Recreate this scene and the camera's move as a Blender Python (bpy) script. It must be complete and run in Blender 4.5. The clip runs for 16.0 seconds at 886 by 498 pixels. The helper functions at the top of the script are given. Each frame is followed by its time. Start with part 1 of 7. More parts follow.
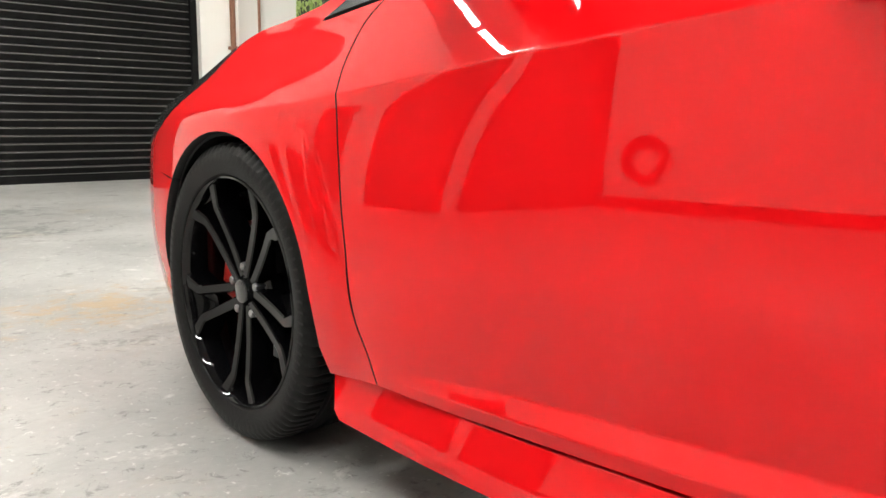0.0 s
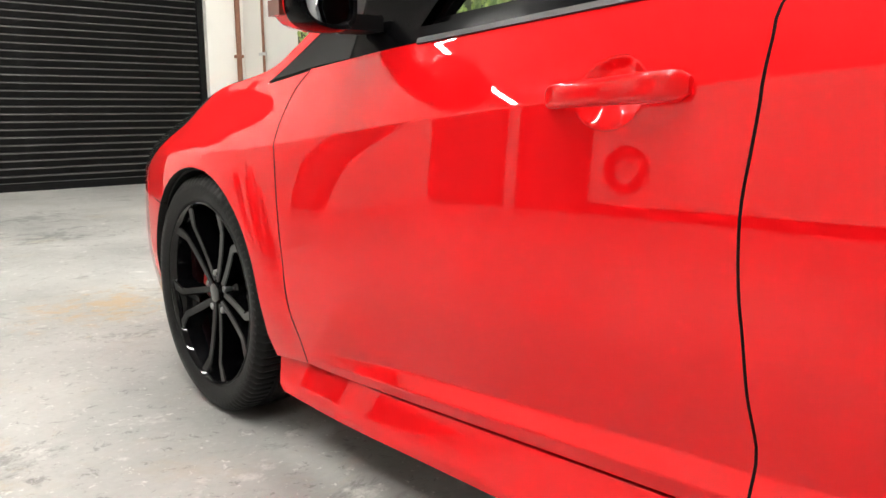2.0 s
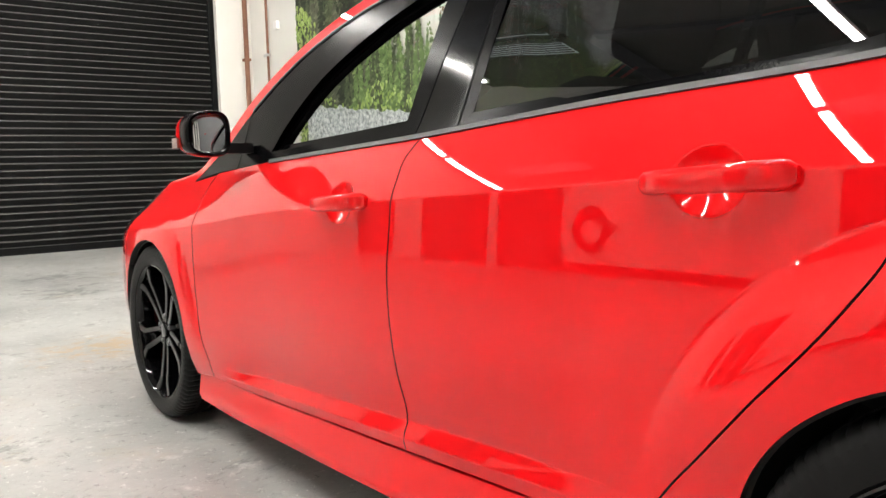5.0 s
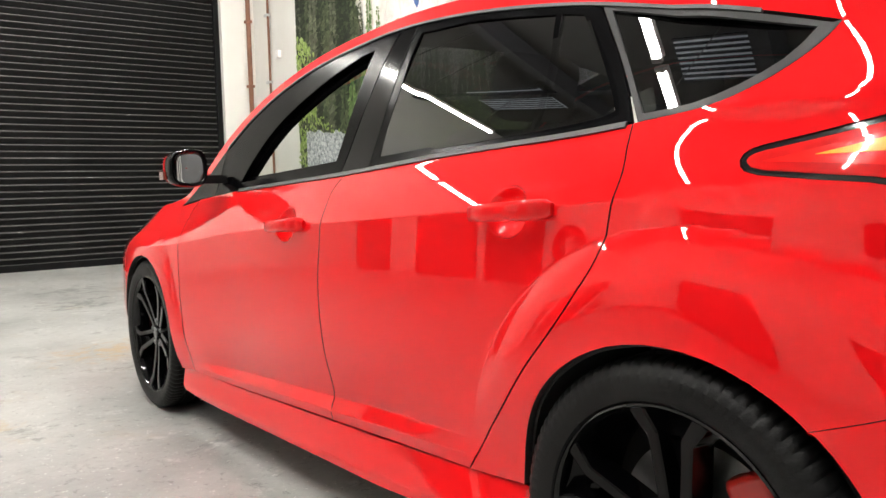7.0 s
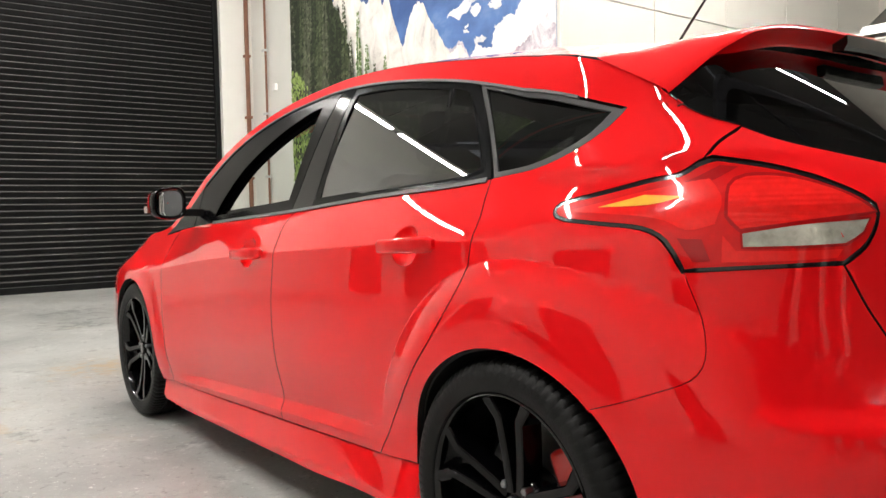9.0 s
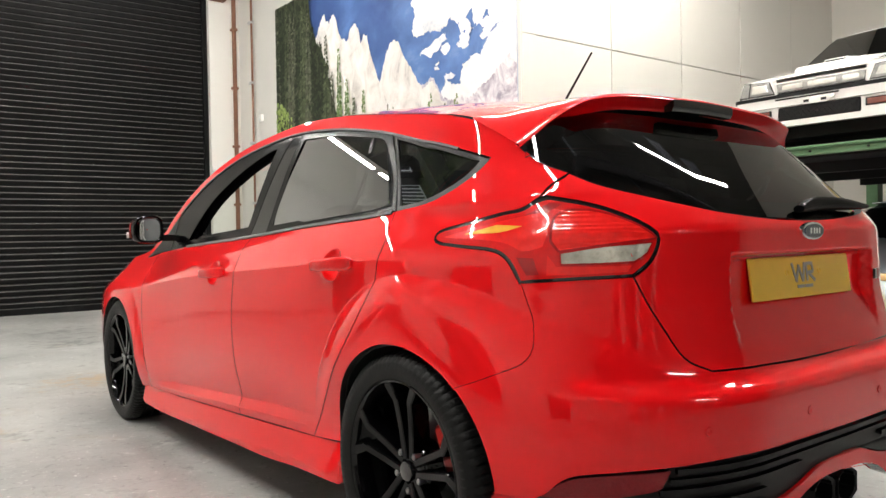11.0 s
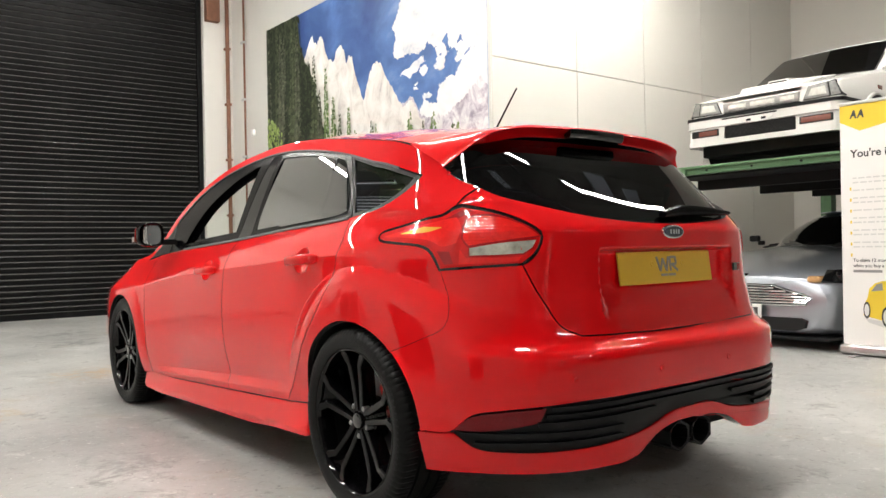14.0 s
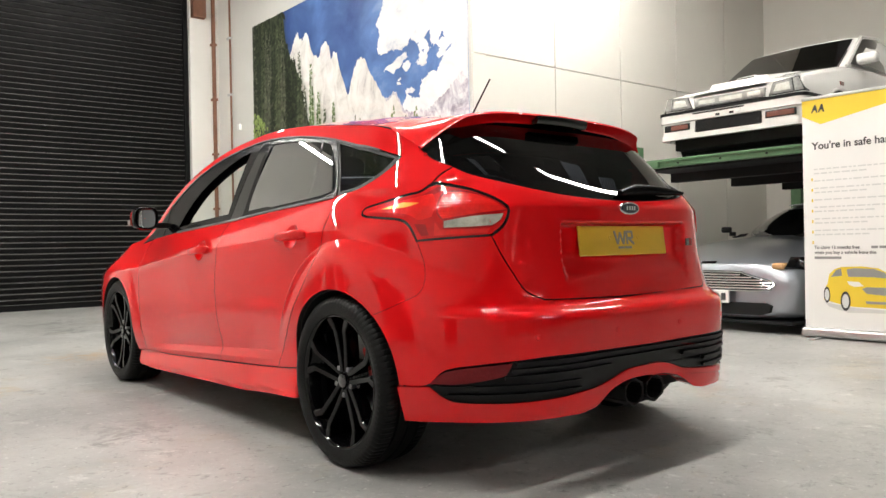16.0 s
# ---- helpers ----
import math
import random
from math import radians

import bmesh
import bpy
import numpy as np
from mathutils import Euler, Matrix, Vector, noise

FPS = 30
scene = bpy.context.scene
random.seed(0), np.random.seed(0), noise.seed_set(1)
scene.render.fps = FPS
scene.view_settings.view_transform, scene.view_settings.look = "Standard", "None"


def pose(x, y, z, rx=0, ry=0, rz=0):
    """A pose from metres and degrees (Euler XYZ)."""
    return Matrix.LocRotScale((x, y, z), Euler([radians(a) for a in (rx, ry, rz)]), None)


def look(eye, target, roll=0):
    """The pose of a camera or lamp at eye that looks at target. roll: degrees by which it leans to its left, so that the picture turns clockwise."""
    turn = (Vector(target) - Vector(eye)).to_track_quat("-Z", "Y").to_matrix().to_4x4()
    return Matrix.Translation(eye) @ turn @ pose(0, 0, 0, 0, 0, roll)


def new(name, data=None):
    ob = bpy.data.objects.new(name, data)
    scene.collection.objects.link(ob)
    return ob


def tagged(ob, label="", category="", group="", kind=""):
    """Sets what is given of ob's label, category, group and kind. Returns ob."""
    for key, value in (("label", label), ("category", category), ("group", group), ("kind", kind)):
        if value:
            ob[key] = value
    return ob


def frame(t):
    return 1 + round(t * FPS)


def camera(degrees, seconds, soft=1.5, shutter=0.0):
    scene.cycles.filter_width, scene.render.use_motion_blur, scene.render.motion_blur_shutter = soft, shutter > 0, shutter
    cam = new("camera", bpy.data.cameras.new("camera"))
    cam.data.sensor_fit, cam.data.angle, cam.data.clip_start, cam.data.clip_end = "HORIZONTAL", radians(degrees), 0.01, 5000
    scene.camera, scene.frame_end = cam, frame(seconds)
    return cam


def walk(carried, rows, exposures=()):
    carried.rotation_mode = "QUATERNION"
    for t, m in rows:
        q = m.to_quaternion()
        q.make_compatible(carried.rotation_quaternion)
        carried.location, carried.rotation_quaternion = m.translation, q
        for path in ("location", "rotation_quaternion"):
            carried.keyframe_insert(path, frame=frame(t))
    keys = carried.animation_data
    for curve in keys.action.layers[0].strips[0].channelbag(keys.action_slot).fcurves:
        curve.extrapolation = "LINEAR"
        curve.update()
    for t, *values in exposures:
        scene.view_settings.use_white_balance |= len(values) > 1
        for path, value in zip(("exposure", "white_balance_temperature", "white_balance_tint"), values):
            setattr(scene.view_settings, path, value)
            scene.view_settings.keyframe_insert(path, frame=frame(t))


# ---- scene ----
cam = camera(59.6, 16.0)
PATH = [
    (0, (-1.629, 1.158, 0.688), (-0.303, 2.62, 0.36), 0.6),
    (0.5, (-1.631, 1.082, 0.712), (-0.314, 2.55, 0.38), 0.3),
    (1, (-1.673, 0.977, 0.738), (-0.362, 2.45, 0.405), 0.2),
    (1.5, (-1.708, 0.842, 0.769), (-0.402, 2.318, 0.432), 0.0),
    (2, (-1.729, 0.7, 0.796), (-0.439, 2.189, 0.45), -0.4),
    (2.5, (-1.737, 0.574, 0.823), (-0.472, 2.082, 0.47), -0.7),
    (3, (-1.753, 0.429, 0.847), (-0.503, 1.952, 0.508), -0.7),
    (3.5, (-1.776, 0.247, 0.876), (-0.531, 1.782, 0.571), -1.0),
    (4, (-1.788, 0.077, 0.889), (-0.542, 1.619, 0.624), -1.3),
    (6.5, (-1.851, -0.608, 0.917), (-0.634, 0.97, 0.744), -1.3),
    (7, (-1.887, -0.742, 0.927), (-0.671, 0.838, 0.764), -1.4),
    (7.5, (-1.898, -0.87, 0.935), (-0.682, 0.711, 0.787), -1.2),
    (8, (-1.911, -0.989, 0.95), (-0.697, 0.594, 0.816), -1.3),
    (8.5, (-1.919, -1.088, 0.951), (-0.707, 0.499, 0.836), -1.1),
    (9, (-1.946, -1.202, 0.957), (-0.736, 0.388, 0.859), -1.1),
    (9.5, (-1.96, -1.329, 0.953), (-0.748, 0.259, 0.876), -1.0),
    (12, (-2.092, -1.911, 0.956), (-0.865, -0.331, 0.938), -1.1),
    (12.5, (-2.11, -1.99, 0.952), (-0.882, -0.411, 0.939), -1.1),
    (13, (-2.164, -2.082, 0.945), (-0.936, -0.504, 0.936), -1.1),
    (13.5, (-2.219, -2.181, 0.925), (-0.989, -0.605, 0.92), -1.1),
    (14, (-2.263, -2.281, 0.912), (-1.027, -0.708, 0.908), -1.1),
    (14.5, (-2.315, -2.371, 0.903), (-1.073, -0.803, 0.899), -1.1),
    (15, (-2.371, -2.447, 0.886), (-1.122, -0.886, 0.881), -1.1),
    (15.5, (-2.403, -2.498, 0.855), (-1.145, -0.943, 0.848), -1.1),
    (16, (-2.402, -2.5, 0.824), (-1.136, -0.952, 0.815), -1.1),
]
walk(cam, [(t, look(eye, target, roll)) for t, eye, target, roll in PATH],
     exposures=((0.0, 1.24), (4.0, 1.28), (6.5, 1.25), (9.0, 1.03), (12.0, 0.95), (16.0, 0.88)))

# ---- world and light ----
world = bpy.data.worlds.new("world")
scene.world = world
world.use_nodes = True
wn, wl = world.node_tree.nodes, world.node_tree.links
sky = wn.new("ShaderNodeTexSky")
sky.sky_type, sky.sun_disc = "NISHITA", False
sky.sun_elevation, sky.sun_rotation = radians(35), radians(200)
wl.new(sky.outputs[0], wn["Background"].inputs[0])
wn["Background"].inputs[1].default_value = 0.08

EXPOSURE = 0.95
scene.view_settings.exposure = EXPOSURE
TUBE_POWER = 95.0


# ---- materials ----
def mat(name, color, rough=0.5, metal=0.0, coat=0.0, spec=0.5, grain=0.0, scale=20.0, spots=0.0, spot_scale=2.0, spot_color=(0.2, 0.2, 0.2), bump=0.0,
        bump_scale=80.0, trans=0.0, emit=None, power=0.0, ior=1.45, coat_rough=0.03, rough_var=0.0):
    """A principled material with colour variation at two scales and a fine relief."""
    m = bpy.data.materials.new(name)
    m.use_nodes = True
    nt = m.node_tree
    n, l = nt.nodes, nt.links
    p = n["Principled BSDF"]
    p.inputs["Base Color"].default_value = (*color, 1)
    p.inputs["Roughness"].default_value = rough
    p.inputs["Metallic"].default_value = metal
    p.inputs["Coat Weight"].default_value = coat
    p.inputs["Coat Roughness"].default_value = coat_rough
    p.inputs["Coat IOR"].default_value = 1.455
    p.inputs["Specular IOR Level"].default_value = spec
    p.inputs["Transmission Weight"].default_value = trans
    p.inputs["IOR"].default_value = ior
    if emit:
        p.inputs["Emission Color"].default_value = (*emit, 1)
        p.inputs["Emission Strength"].default_value = power
    coord = n.new("ShaderNodeTexCoord")

    def tex(s, detail=6.0, rough_=0.6):
        t = n.new("ShaderNodeTexNoise")
        t.inputs["Scale"].default_value, t.inputs["Detail"].default_value, t.inputs["Roughness"].default_value = s, detail, rough_
        l.new(coord.outputs["Object"], t.inputs["Vector"])
        return t

    out = None
    if grain:
        mix = n.new("ShaderNodeMix")
        mix.data_type = "RGBA"
        lo, hi = [c * (1 - grain) for c in color], [min(1, c * (1 + grain)) for c in color]
        mix.inputs["A"].default_value, mix.inputs["B"].default_value = (*lo, 1), (*hi, 1)
        l.new(tex(scale).outputs["Fac"], mix.inputs["Factor"])
        out = mix.outputs["Result"]
    if spots:
        ramp = n.new("ShaderNodeValToRGB")
        ramp.color_ramp.elements[0].position, ramp.color_ramp.elements[1].position = 0.56, 0.72
        ramp.color_ramp.elements[1].color = (spots, spots, spots, 1)
        l.new(tex(spot_scale, 9.0, 0.7).outputs["Fac"], ramp.inputs["Fac"])
        mix = n.new("ShaderNodeMix")
        mix.data_type = "RGBA"
        l.new(ramp.outputs["Color"], mix.inputs["Factor"])
        mix.inputs["A"].default_value, mix.inputs["B"].default_value = (*color, 1), (*spot_color, 1)
        if out:
            l.new(out, mix.inputs["A"])
        out = mix.outputs["Result"]
    if out:
        l.new(out, p.inputs["Base Color"])
    if rough_var:
        mr = n.new("ShaderNodeMapRange")
        mr.inputs["To Min"].default_value, mr.inputs["To Max"].default_value = max(0.02, rough - rough_var), rough + rough_var
        l.new(tex(3.0).outputs["Fac"], mr.inputs["Value"])
        l.new(mr.outputs["Result"], p.inputs["Roughness"])
    if bump:
        b = n.new("ShaderNodeBump")
        b.inputs["Strength"].default_value, b.inputs["Distance"].default_value = bump, 0.01
        l.new(tex(bump_scale).outputs["Fac"], b.inputs["Height"])
        l.new(b.outputs["Normal"], p.inputs["Normal"])
    return m


RED = mat("red_paint", (0.76, 0.003, 0.006), 0.45, 0.0, 1.0, 0.03, grain=0.05, scale=900.0, coat_rough=0.008)
GLOSS_BLACK = mat("gloss_black", (0.006, 0.006, 0.007), 0.12, 0.0, 0.8, grain=0.2, scale=60)
SPOKE_BLACK = mat("spoke_black", (0.0018, 0.0018, 0.0022), 0.06, spec=0.2, grain=0.2, scale=60)
RIM_BLACK = mat("rim_black", (0.003, 0.003, 0.0035), 0.05, spec=0.5, grain=0.2, scale=60)
FRAME_BLACK = mat("frame_black", (0.002, 0.002, 0.0024), 0.2, spec=0.055, grain=0.2, scale=90)
PILLAR_BLACK = mat("pillar_black", (0.003, 0.003, 0.0035), 0.09, spec=0.22, grain=0.2, scale=60)
SATIN_BLACK = mat("satin_black", (0.005, 0.005, 0.0055), 0.42, spec=0.25, grain=0.25, scale=150, bump=0.1, bump_scale=400)
TRIM_GREY = mat("trim_grey", (0.11, 0.11, 0.113), 0.5, 0.0, spec=0.25, grain=0.1, scale=100)
SURROUND_GREY = mat("surround_grey", (0.033, 0.033, 0.034), 0.45, spec=0.25, grain=0.1, scale=100)
RUBBER = mat("rubber", (0.0045, 0.0045, 0.0048), 0.46, spec=0.2, grain=0.3, scale=60, spots=0.18, spot_scale=18, spot_color=(0.035, 0.034, 0.032), bump=0.15, bump_scale=300)
CHROME = mat("chrome", (0.8, 0.8, 0.8), 0.08, 1.0, grain=0.05)
STEEL = mat("steel", (0.30, 0.30, 0.30), 0.35, 1.0, grain=0.2, scale=80)
CALIPER = mat("caliper_red", (0.5, 0.02, 0.015), 0.35, coat=0.4, grain=0.1)
# near-black for dark parts, and for shade painted into gaps, openings and undersides
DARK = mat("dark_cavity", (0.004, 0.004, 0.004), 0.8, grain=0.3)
FABRIC = mat("seat_fabric", (0.03, 0.03, 0.033), 0.9, grain=0.3, scale=120, bump=0.3, bump_scale=300)
LENS_RED = mat("lens_red", (0.62, 0.004, 0.005), 0.25, spec=0.1, coat=0.8, grain=0.2, scale=40)
LENS_BRIGHT = mat("lens_bright_red", (0.88, 0.012, 0.010), 0.18, spec=0.2, coat=1.0, grain=0.25, scale=60)
LENS_DARK = mat("lens_dark_red", (0.34, 0.004, 0.006), 0.2, spec=0.1, coat=1.0, grain=0.2, scale=60)
LENS_SMOKE = mat("smoked_lens", (0.012, 0.014, 0.012), 0.12, coat=0.6, grain=0.2, scale=60)
LENS_AMBER = mat("amber_insert", (0.95, 0.42, 0.04), 0.2, spec=0.3, coat=1.0, grain=0.3, scale=30)
LENS_CLEAR = mat("lens_clear", (0.56, 0.53, 0.46), 0.14, 0.4, coat=1.0, grain=0.8, scale=30, bump=0.4, bump_scale=60)
REFLECTOR = mat("reflector_red", (0.17, 0.004, 0.008), 0.3, spec=0.2, coat=0.35, grain=0.3, scale=120, bump=0.2, bump_scale=150)
PLATE_YELLOW = mat("plate_yellow", (0.80, 0.50, 0.035), 0.35, coat=0.3, grain=0.05, scale=30)
INK_GREY = mat("ink_grey", (0.30, 0.30, 0.29), 0.4, grain=0.1)
CONCRETE_WALL = mat("white_wall", (0.80, 0.785, 0.74), 0.55, grain=0.03, scale=4, spots=0.12, spot_scale=1.3, spot_color=(0.55, 0.52, 0.47), bump=0.06, bump_scale=60)
# for the unseen south wall: dark so little light bounces onto the tailgate
DARK_WALL = mat("dark_wall", (0.05, 0.05, 0.052), 0.55, grain=0.15, scale=4, spots=0.2, spot_scale=2, spot_color=(0.12, 0.12, 0.12), bump=0.06, bump_scale=60)
PANEL = mat("wall_panel", (0.72, 0.695, 0.64), 0.42, grain=0.025, scale=3, spots=0.06, spot_scale=1.0, spot_color=(0.6, 0.57, 0.5), bump=0.03, bump_scale=40)
PANEL_JOINT = mat("panel_joint", (0.55, 0.53, 0.49), 0.5, grain=0.1)
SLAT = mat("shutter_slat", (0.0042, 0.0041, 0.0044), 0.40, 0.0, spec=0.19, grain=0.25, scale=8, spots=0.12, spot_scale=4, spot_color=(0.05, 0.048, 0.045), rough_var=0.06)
# lighter colour for the curls, painted in for the light they catch
SLAT_HIGHLIGHT = mat("slat_curl_highlight", (0.056, 0.0542, 0.0515), 0.42, 0.0, spec=0.45, grain=0.35, scale=9, spots=0.4, spot_scale=2.5, spot_color=(0.03, 0.03, 0.03))
RUST = mat("rust_pipe", (0.22, 0.10, 0.06), 0.7, grain=0.4, scale=12, bump=0.3, bump_scale=60)
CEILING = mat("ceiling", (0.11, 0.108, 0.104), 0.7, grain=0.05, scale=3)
BEAM = mat("steel_beam", (0.10, 0.10, 0.11), 0.5, grain=0.2, scale=10)
WHITE_PAINT = mat("white_car_paint", (0.80, 0.79, 0.76), 0.25, coat=0.8, grain=0.03, scale=10, spots=0.1, spot_scale=3, spot_color=(0.6, 0.58, 0.52))
SILVER = mat("silver_paint", (0.46, 0.49, 0.54), 0.34, 0.7, coat=0.5, grain=0.06, scale=500)
GREEN = mat("lift_green", (0.10, 0.20, 0.10), 0.45, grain=0.2, scale=10, spots=0.5, spot_scale=6, spot_color=(0.07, 0.10, 0.06), bump=0.1)
AMBER = mat("amber_lens", (0.17, 0.05, 0.035), 0.2, coat=1.0, grain=0.2)
LAMP_OLD = mat("aged_lamp_glass", (0.30, 0.30, 0.29), 0.12, 0.3, coat=0.6, grain=0.75, scale=26, bump=0.3, bump_scale=60)
BANNER_WHITE = mat("banner_white", (0.90, 0.89, 0.86), 0.5, grain=0.015, scale=5)
BANNER_YELLOW = mat("banner_yellow", (0.85, 0.62, 0.05), 0.5, grain=0.03, scale=8)
INK = mat("ink", (0.05, 0.05, 0.05), 0.5, grain=0.1)
INK_PALE = mat("ink_pale", (0.70, 0.70, 0.68), 0.5, grain=0.05)
TUBE = mat("fluorescent_tube", (0.9, 0.9, 0.9), 0.4, emit=(1.0, 0.97, 0.91), power=TUBE_POWER)
SKYLIGHT = mat("skylight_sheet", (0.8, 0.85, 0.9), 0.5, emit=(0.78, 0.88, 1.0), power=0.32)
MIRROR = mat("mirror_glass", (0.9, 0.9, 0.9), 0.02, 1.0)
ALUMINIUM = mat("aluminium", (0.6, 0.6, 0.6), 0.35, 1.0, grain=0.1)


def glass(name, tint, rough=0.0, power=3.2, base=0.08):
    """Thin tinted glazing: part clear, part mirror by the Fresnel law."""
    m = bpy.data.materials.new(name)
    m.use_nodes = True
    n, l = m.node_tree.nodes, m.node_tree.links
    n.remove(n["Principled BSDF"])
    t, g, f, mix = n.new("ShaderNodeBsdfTransparent"), n.new("ShaderNodeBsdfGlossy"), n.new("ShaderNodeLayerWeight"), n.new("ShaderNodeMixShader")
    t.inputs["Color"].default_value = (*tint, 1)
    g.inputs["Roughness"].default_value = rough
    g.inputs["Color"].default_value = (0.95, 0.95, 0.95, 1)
    f.inputs["Blend"].default_value = 0.5
    pw, ma = n.new("ShaderNodeMath"), n.new("ShaderNodeMath")
    pw.operation, pw.inputs[1].default_value = "POWER", power
    ma.operation, ma.inputs[1].default_value, ma.inputs[2].default_value = "MULTIPLY_ADD", 1.0 - base, base
    l.new(f.outputs["Facing"], pw.inputs[0])
    l.new(pw.outputs[0], ma.inputs[0])
    l.new(ma.outputs[0], mix.inputs[0])
    l.new(t.outputs[0], mix.inputs[1])
    l.new(g.outputs[0], mix.inputs[2])
    l.new(mix.outputs[0], n["Material Output"].inputs["Surface"])
    return m


GLASS_CLEAR = glass("window_glass", (0.90, 0.94, 0.91), 0.0, 5.0, 0.06)
GLASS_DARK = glass("privacy_glass", (0.055, 0.06, 0.06))
GLASS_SCREEN = glass("rear_screen_glass", (0.03, 0.033, 0.033), 0.0, 5.0, 0.05)


def floor_material():
    """Worn grey painted concrete: cloudy stains, scuffs, bare ochre patches, fine grit."""
    m = mat("concrete_floor", (0.42, 0.42, 0.405), 0.38, grain=0.0)
    n, l = m.node_tree.nodes, m.node_tree.links
    p = n["Principled BSDF"]
    coord = n["Texture Coordinate"]

    def noise_tex(s, d, r=0.6, w=0.0):
        t = n.new("ShaderNodeTexNoise")
        t.inputs["Scale"].default_value, t.inputs["Detail"].default_value, t.inputs["Roughness"].default_value = s, d, r
        t.inputs["Distortion"].default_value = w
        l.new(coord.outputs["Object"], t.inputs["Vector"])
        return t

    def ramp(src, a, b, lo, hi):
        r = n.new("ShaderNodeValToRGB")
        r.color_ramp.elements[0].position, r.color_ramp.elements[1].position = a, b
        r.color_ramp.elements[0].color, r.color_ramp.elements[1].color = (*lo, 1), (*hi, 1)
        l.new(src, r.inputs["Fac"])
        return r.outputs["Color"]

    def mixed(fac, a, b):
        x = n.new("ShaderNodeMix")
        x.data_type = "RGBA"
        l.new(fac, x.inputs["Factor"])
        l.new(a, x.inputs["A"])
        if isinstance(b, tuple):
            x.inputs["B"].default_value = (*b, 1)
        else:
            l.new(b, x.inputs["B"])
        return x.outputs["Result"]

    base = ramp(noise_tex(0.8, 8, 0.65).outputs["Fac"], 0.32, 0.68, (0.28, 0.28, 0.272), (0.52, 0.515, 0.495))
    fine = ramp(noise_tex(45, 6).outputs["Fac"], 0.35, 0.65, (0.93, 0.93, 0.93), (1, 1, 1))
    mul = n.new("ShaderNodeMix")
    mul.data_type, mul.blend_type = "RGBA", "MULTIPLY"
    mul.inputs["Factor"].default_value = 1.0
    l.new(base, mul.inputs["A"])
    l.new(fine, mul.inputs["B"])
    c = mul.outputs["Result"]
    c = mixed(ramp(noise_tex(1.1, 10, 0.78, 0.3).outputs["Fac"], 0.56, 0.66, (0, 0, 0), (0.45, 0.45, 0.45)), c, (0.40, 0.33, 0.23))
    c = mixed(ramp(noise_tex(3.2, 10, 0.78, 0.5).outputs["Fac"], 0.56, 0.65, (0, 0, 0), (0.75, 0.75, 0.75)), c, (0.17, 0.165, 0.155))
    c = mixed(ramp(noise_tex(6.5, 8, 0.7, 0.2).outputs["Fac"], 0.60, 0.68, (0, 0, 0), (0.6, 0.6, 0.6)), c, (0.68, 0.67, 0.64))
    c = mixed(ramp(noise_tex(21.0, 10, 0.8, 0.6).outputs["Fac"], 0.575, 0.61, (0, 0, 0), (0.6, 0.6, 0.6)), c, (0.13, 0.125, 0.12))
    c = mixed(ramp(noise_tex(34.0, 8, 0.75, 0.2).outputs["Fac"], 0.60, 0.64, (0, 0, 0), (0.7, 0.7, 0.7)), c, (0.74, 0.73, 0.70))
    # bare and dirty patches where the paint has gone; darker patch behind the car
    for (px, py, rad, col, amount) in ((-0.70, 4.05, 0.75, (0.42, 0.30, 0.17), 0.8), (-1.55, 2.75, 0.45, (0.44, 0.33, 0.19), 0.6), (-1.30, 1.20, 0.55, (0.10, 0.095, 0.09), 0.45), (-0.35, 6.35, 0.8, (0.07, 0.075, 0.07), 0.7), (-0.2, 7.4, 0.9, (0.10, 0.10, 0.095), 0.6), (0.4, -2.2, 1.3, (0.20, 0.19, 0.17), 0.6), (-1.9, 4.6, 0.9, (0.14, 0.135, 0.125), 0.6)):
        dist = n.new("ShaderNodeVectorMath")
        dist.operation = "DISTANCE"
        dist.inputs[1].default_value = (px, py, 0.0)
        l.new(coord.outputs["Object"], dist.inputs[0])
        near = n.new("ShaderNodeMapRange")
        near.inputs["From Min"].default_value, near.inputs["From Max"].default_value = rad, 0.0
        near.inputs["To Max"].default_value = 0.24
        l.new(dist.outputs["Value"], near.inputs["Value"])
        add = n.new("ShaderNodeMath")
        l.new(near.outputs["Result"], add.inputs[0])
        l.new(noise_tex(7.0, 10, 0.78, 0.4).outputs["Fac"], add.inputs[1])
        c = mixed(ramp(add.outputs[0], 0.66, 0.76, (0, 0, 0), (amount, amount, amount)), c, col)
    l.new(c, p.inputs["Base Color"])
    r = n.new("ShaderNodeMapRange")
    r.inputs["To Min"].default_value, r.inputs["To Max"].default_value = 0.28, 0.55
    l.new(noise_tex(2.0, 6).outputs["Fac"], r.inputs["Value"])
    l.new(r.outputs["Result"], p.inputs["Roughness"])
    b = n.new("ShaderNodeBump")
    b.inputs["Strength"].default_value, b.inputs["Distance"].default_value = 0.12, 0.01
    l.new(noise_tex(30, 8, 0.7).outputs["Fac"], b.inputs["Height"])
    l.new(b.outputs["Normal"], p.inputs["Normal"])
    return m


FLOOR = floor_material()


# ---- mesh helpers ----
def weigh_normals(me):
    """Large faces keep their own flat shading beside narrow bevels."""
    if len(me.polygons) > 160:
        return
    at = [[] for _ in me.vertices]
    for f in me.polygons:
        for i in f.vertices:
            at[i].append((f.normal.copy(), f.area))
    out = []
    for f in me.polygons:
        for i in f.vertices:
            acc = Vector((0, 0, 0))
            for n, a in at[i]:
                if n.dot(f.normal) > 0.62:
                    acc += n * a
            out.append(tuple(acc.normalized()))
    me.normals_split_custom_set(out)


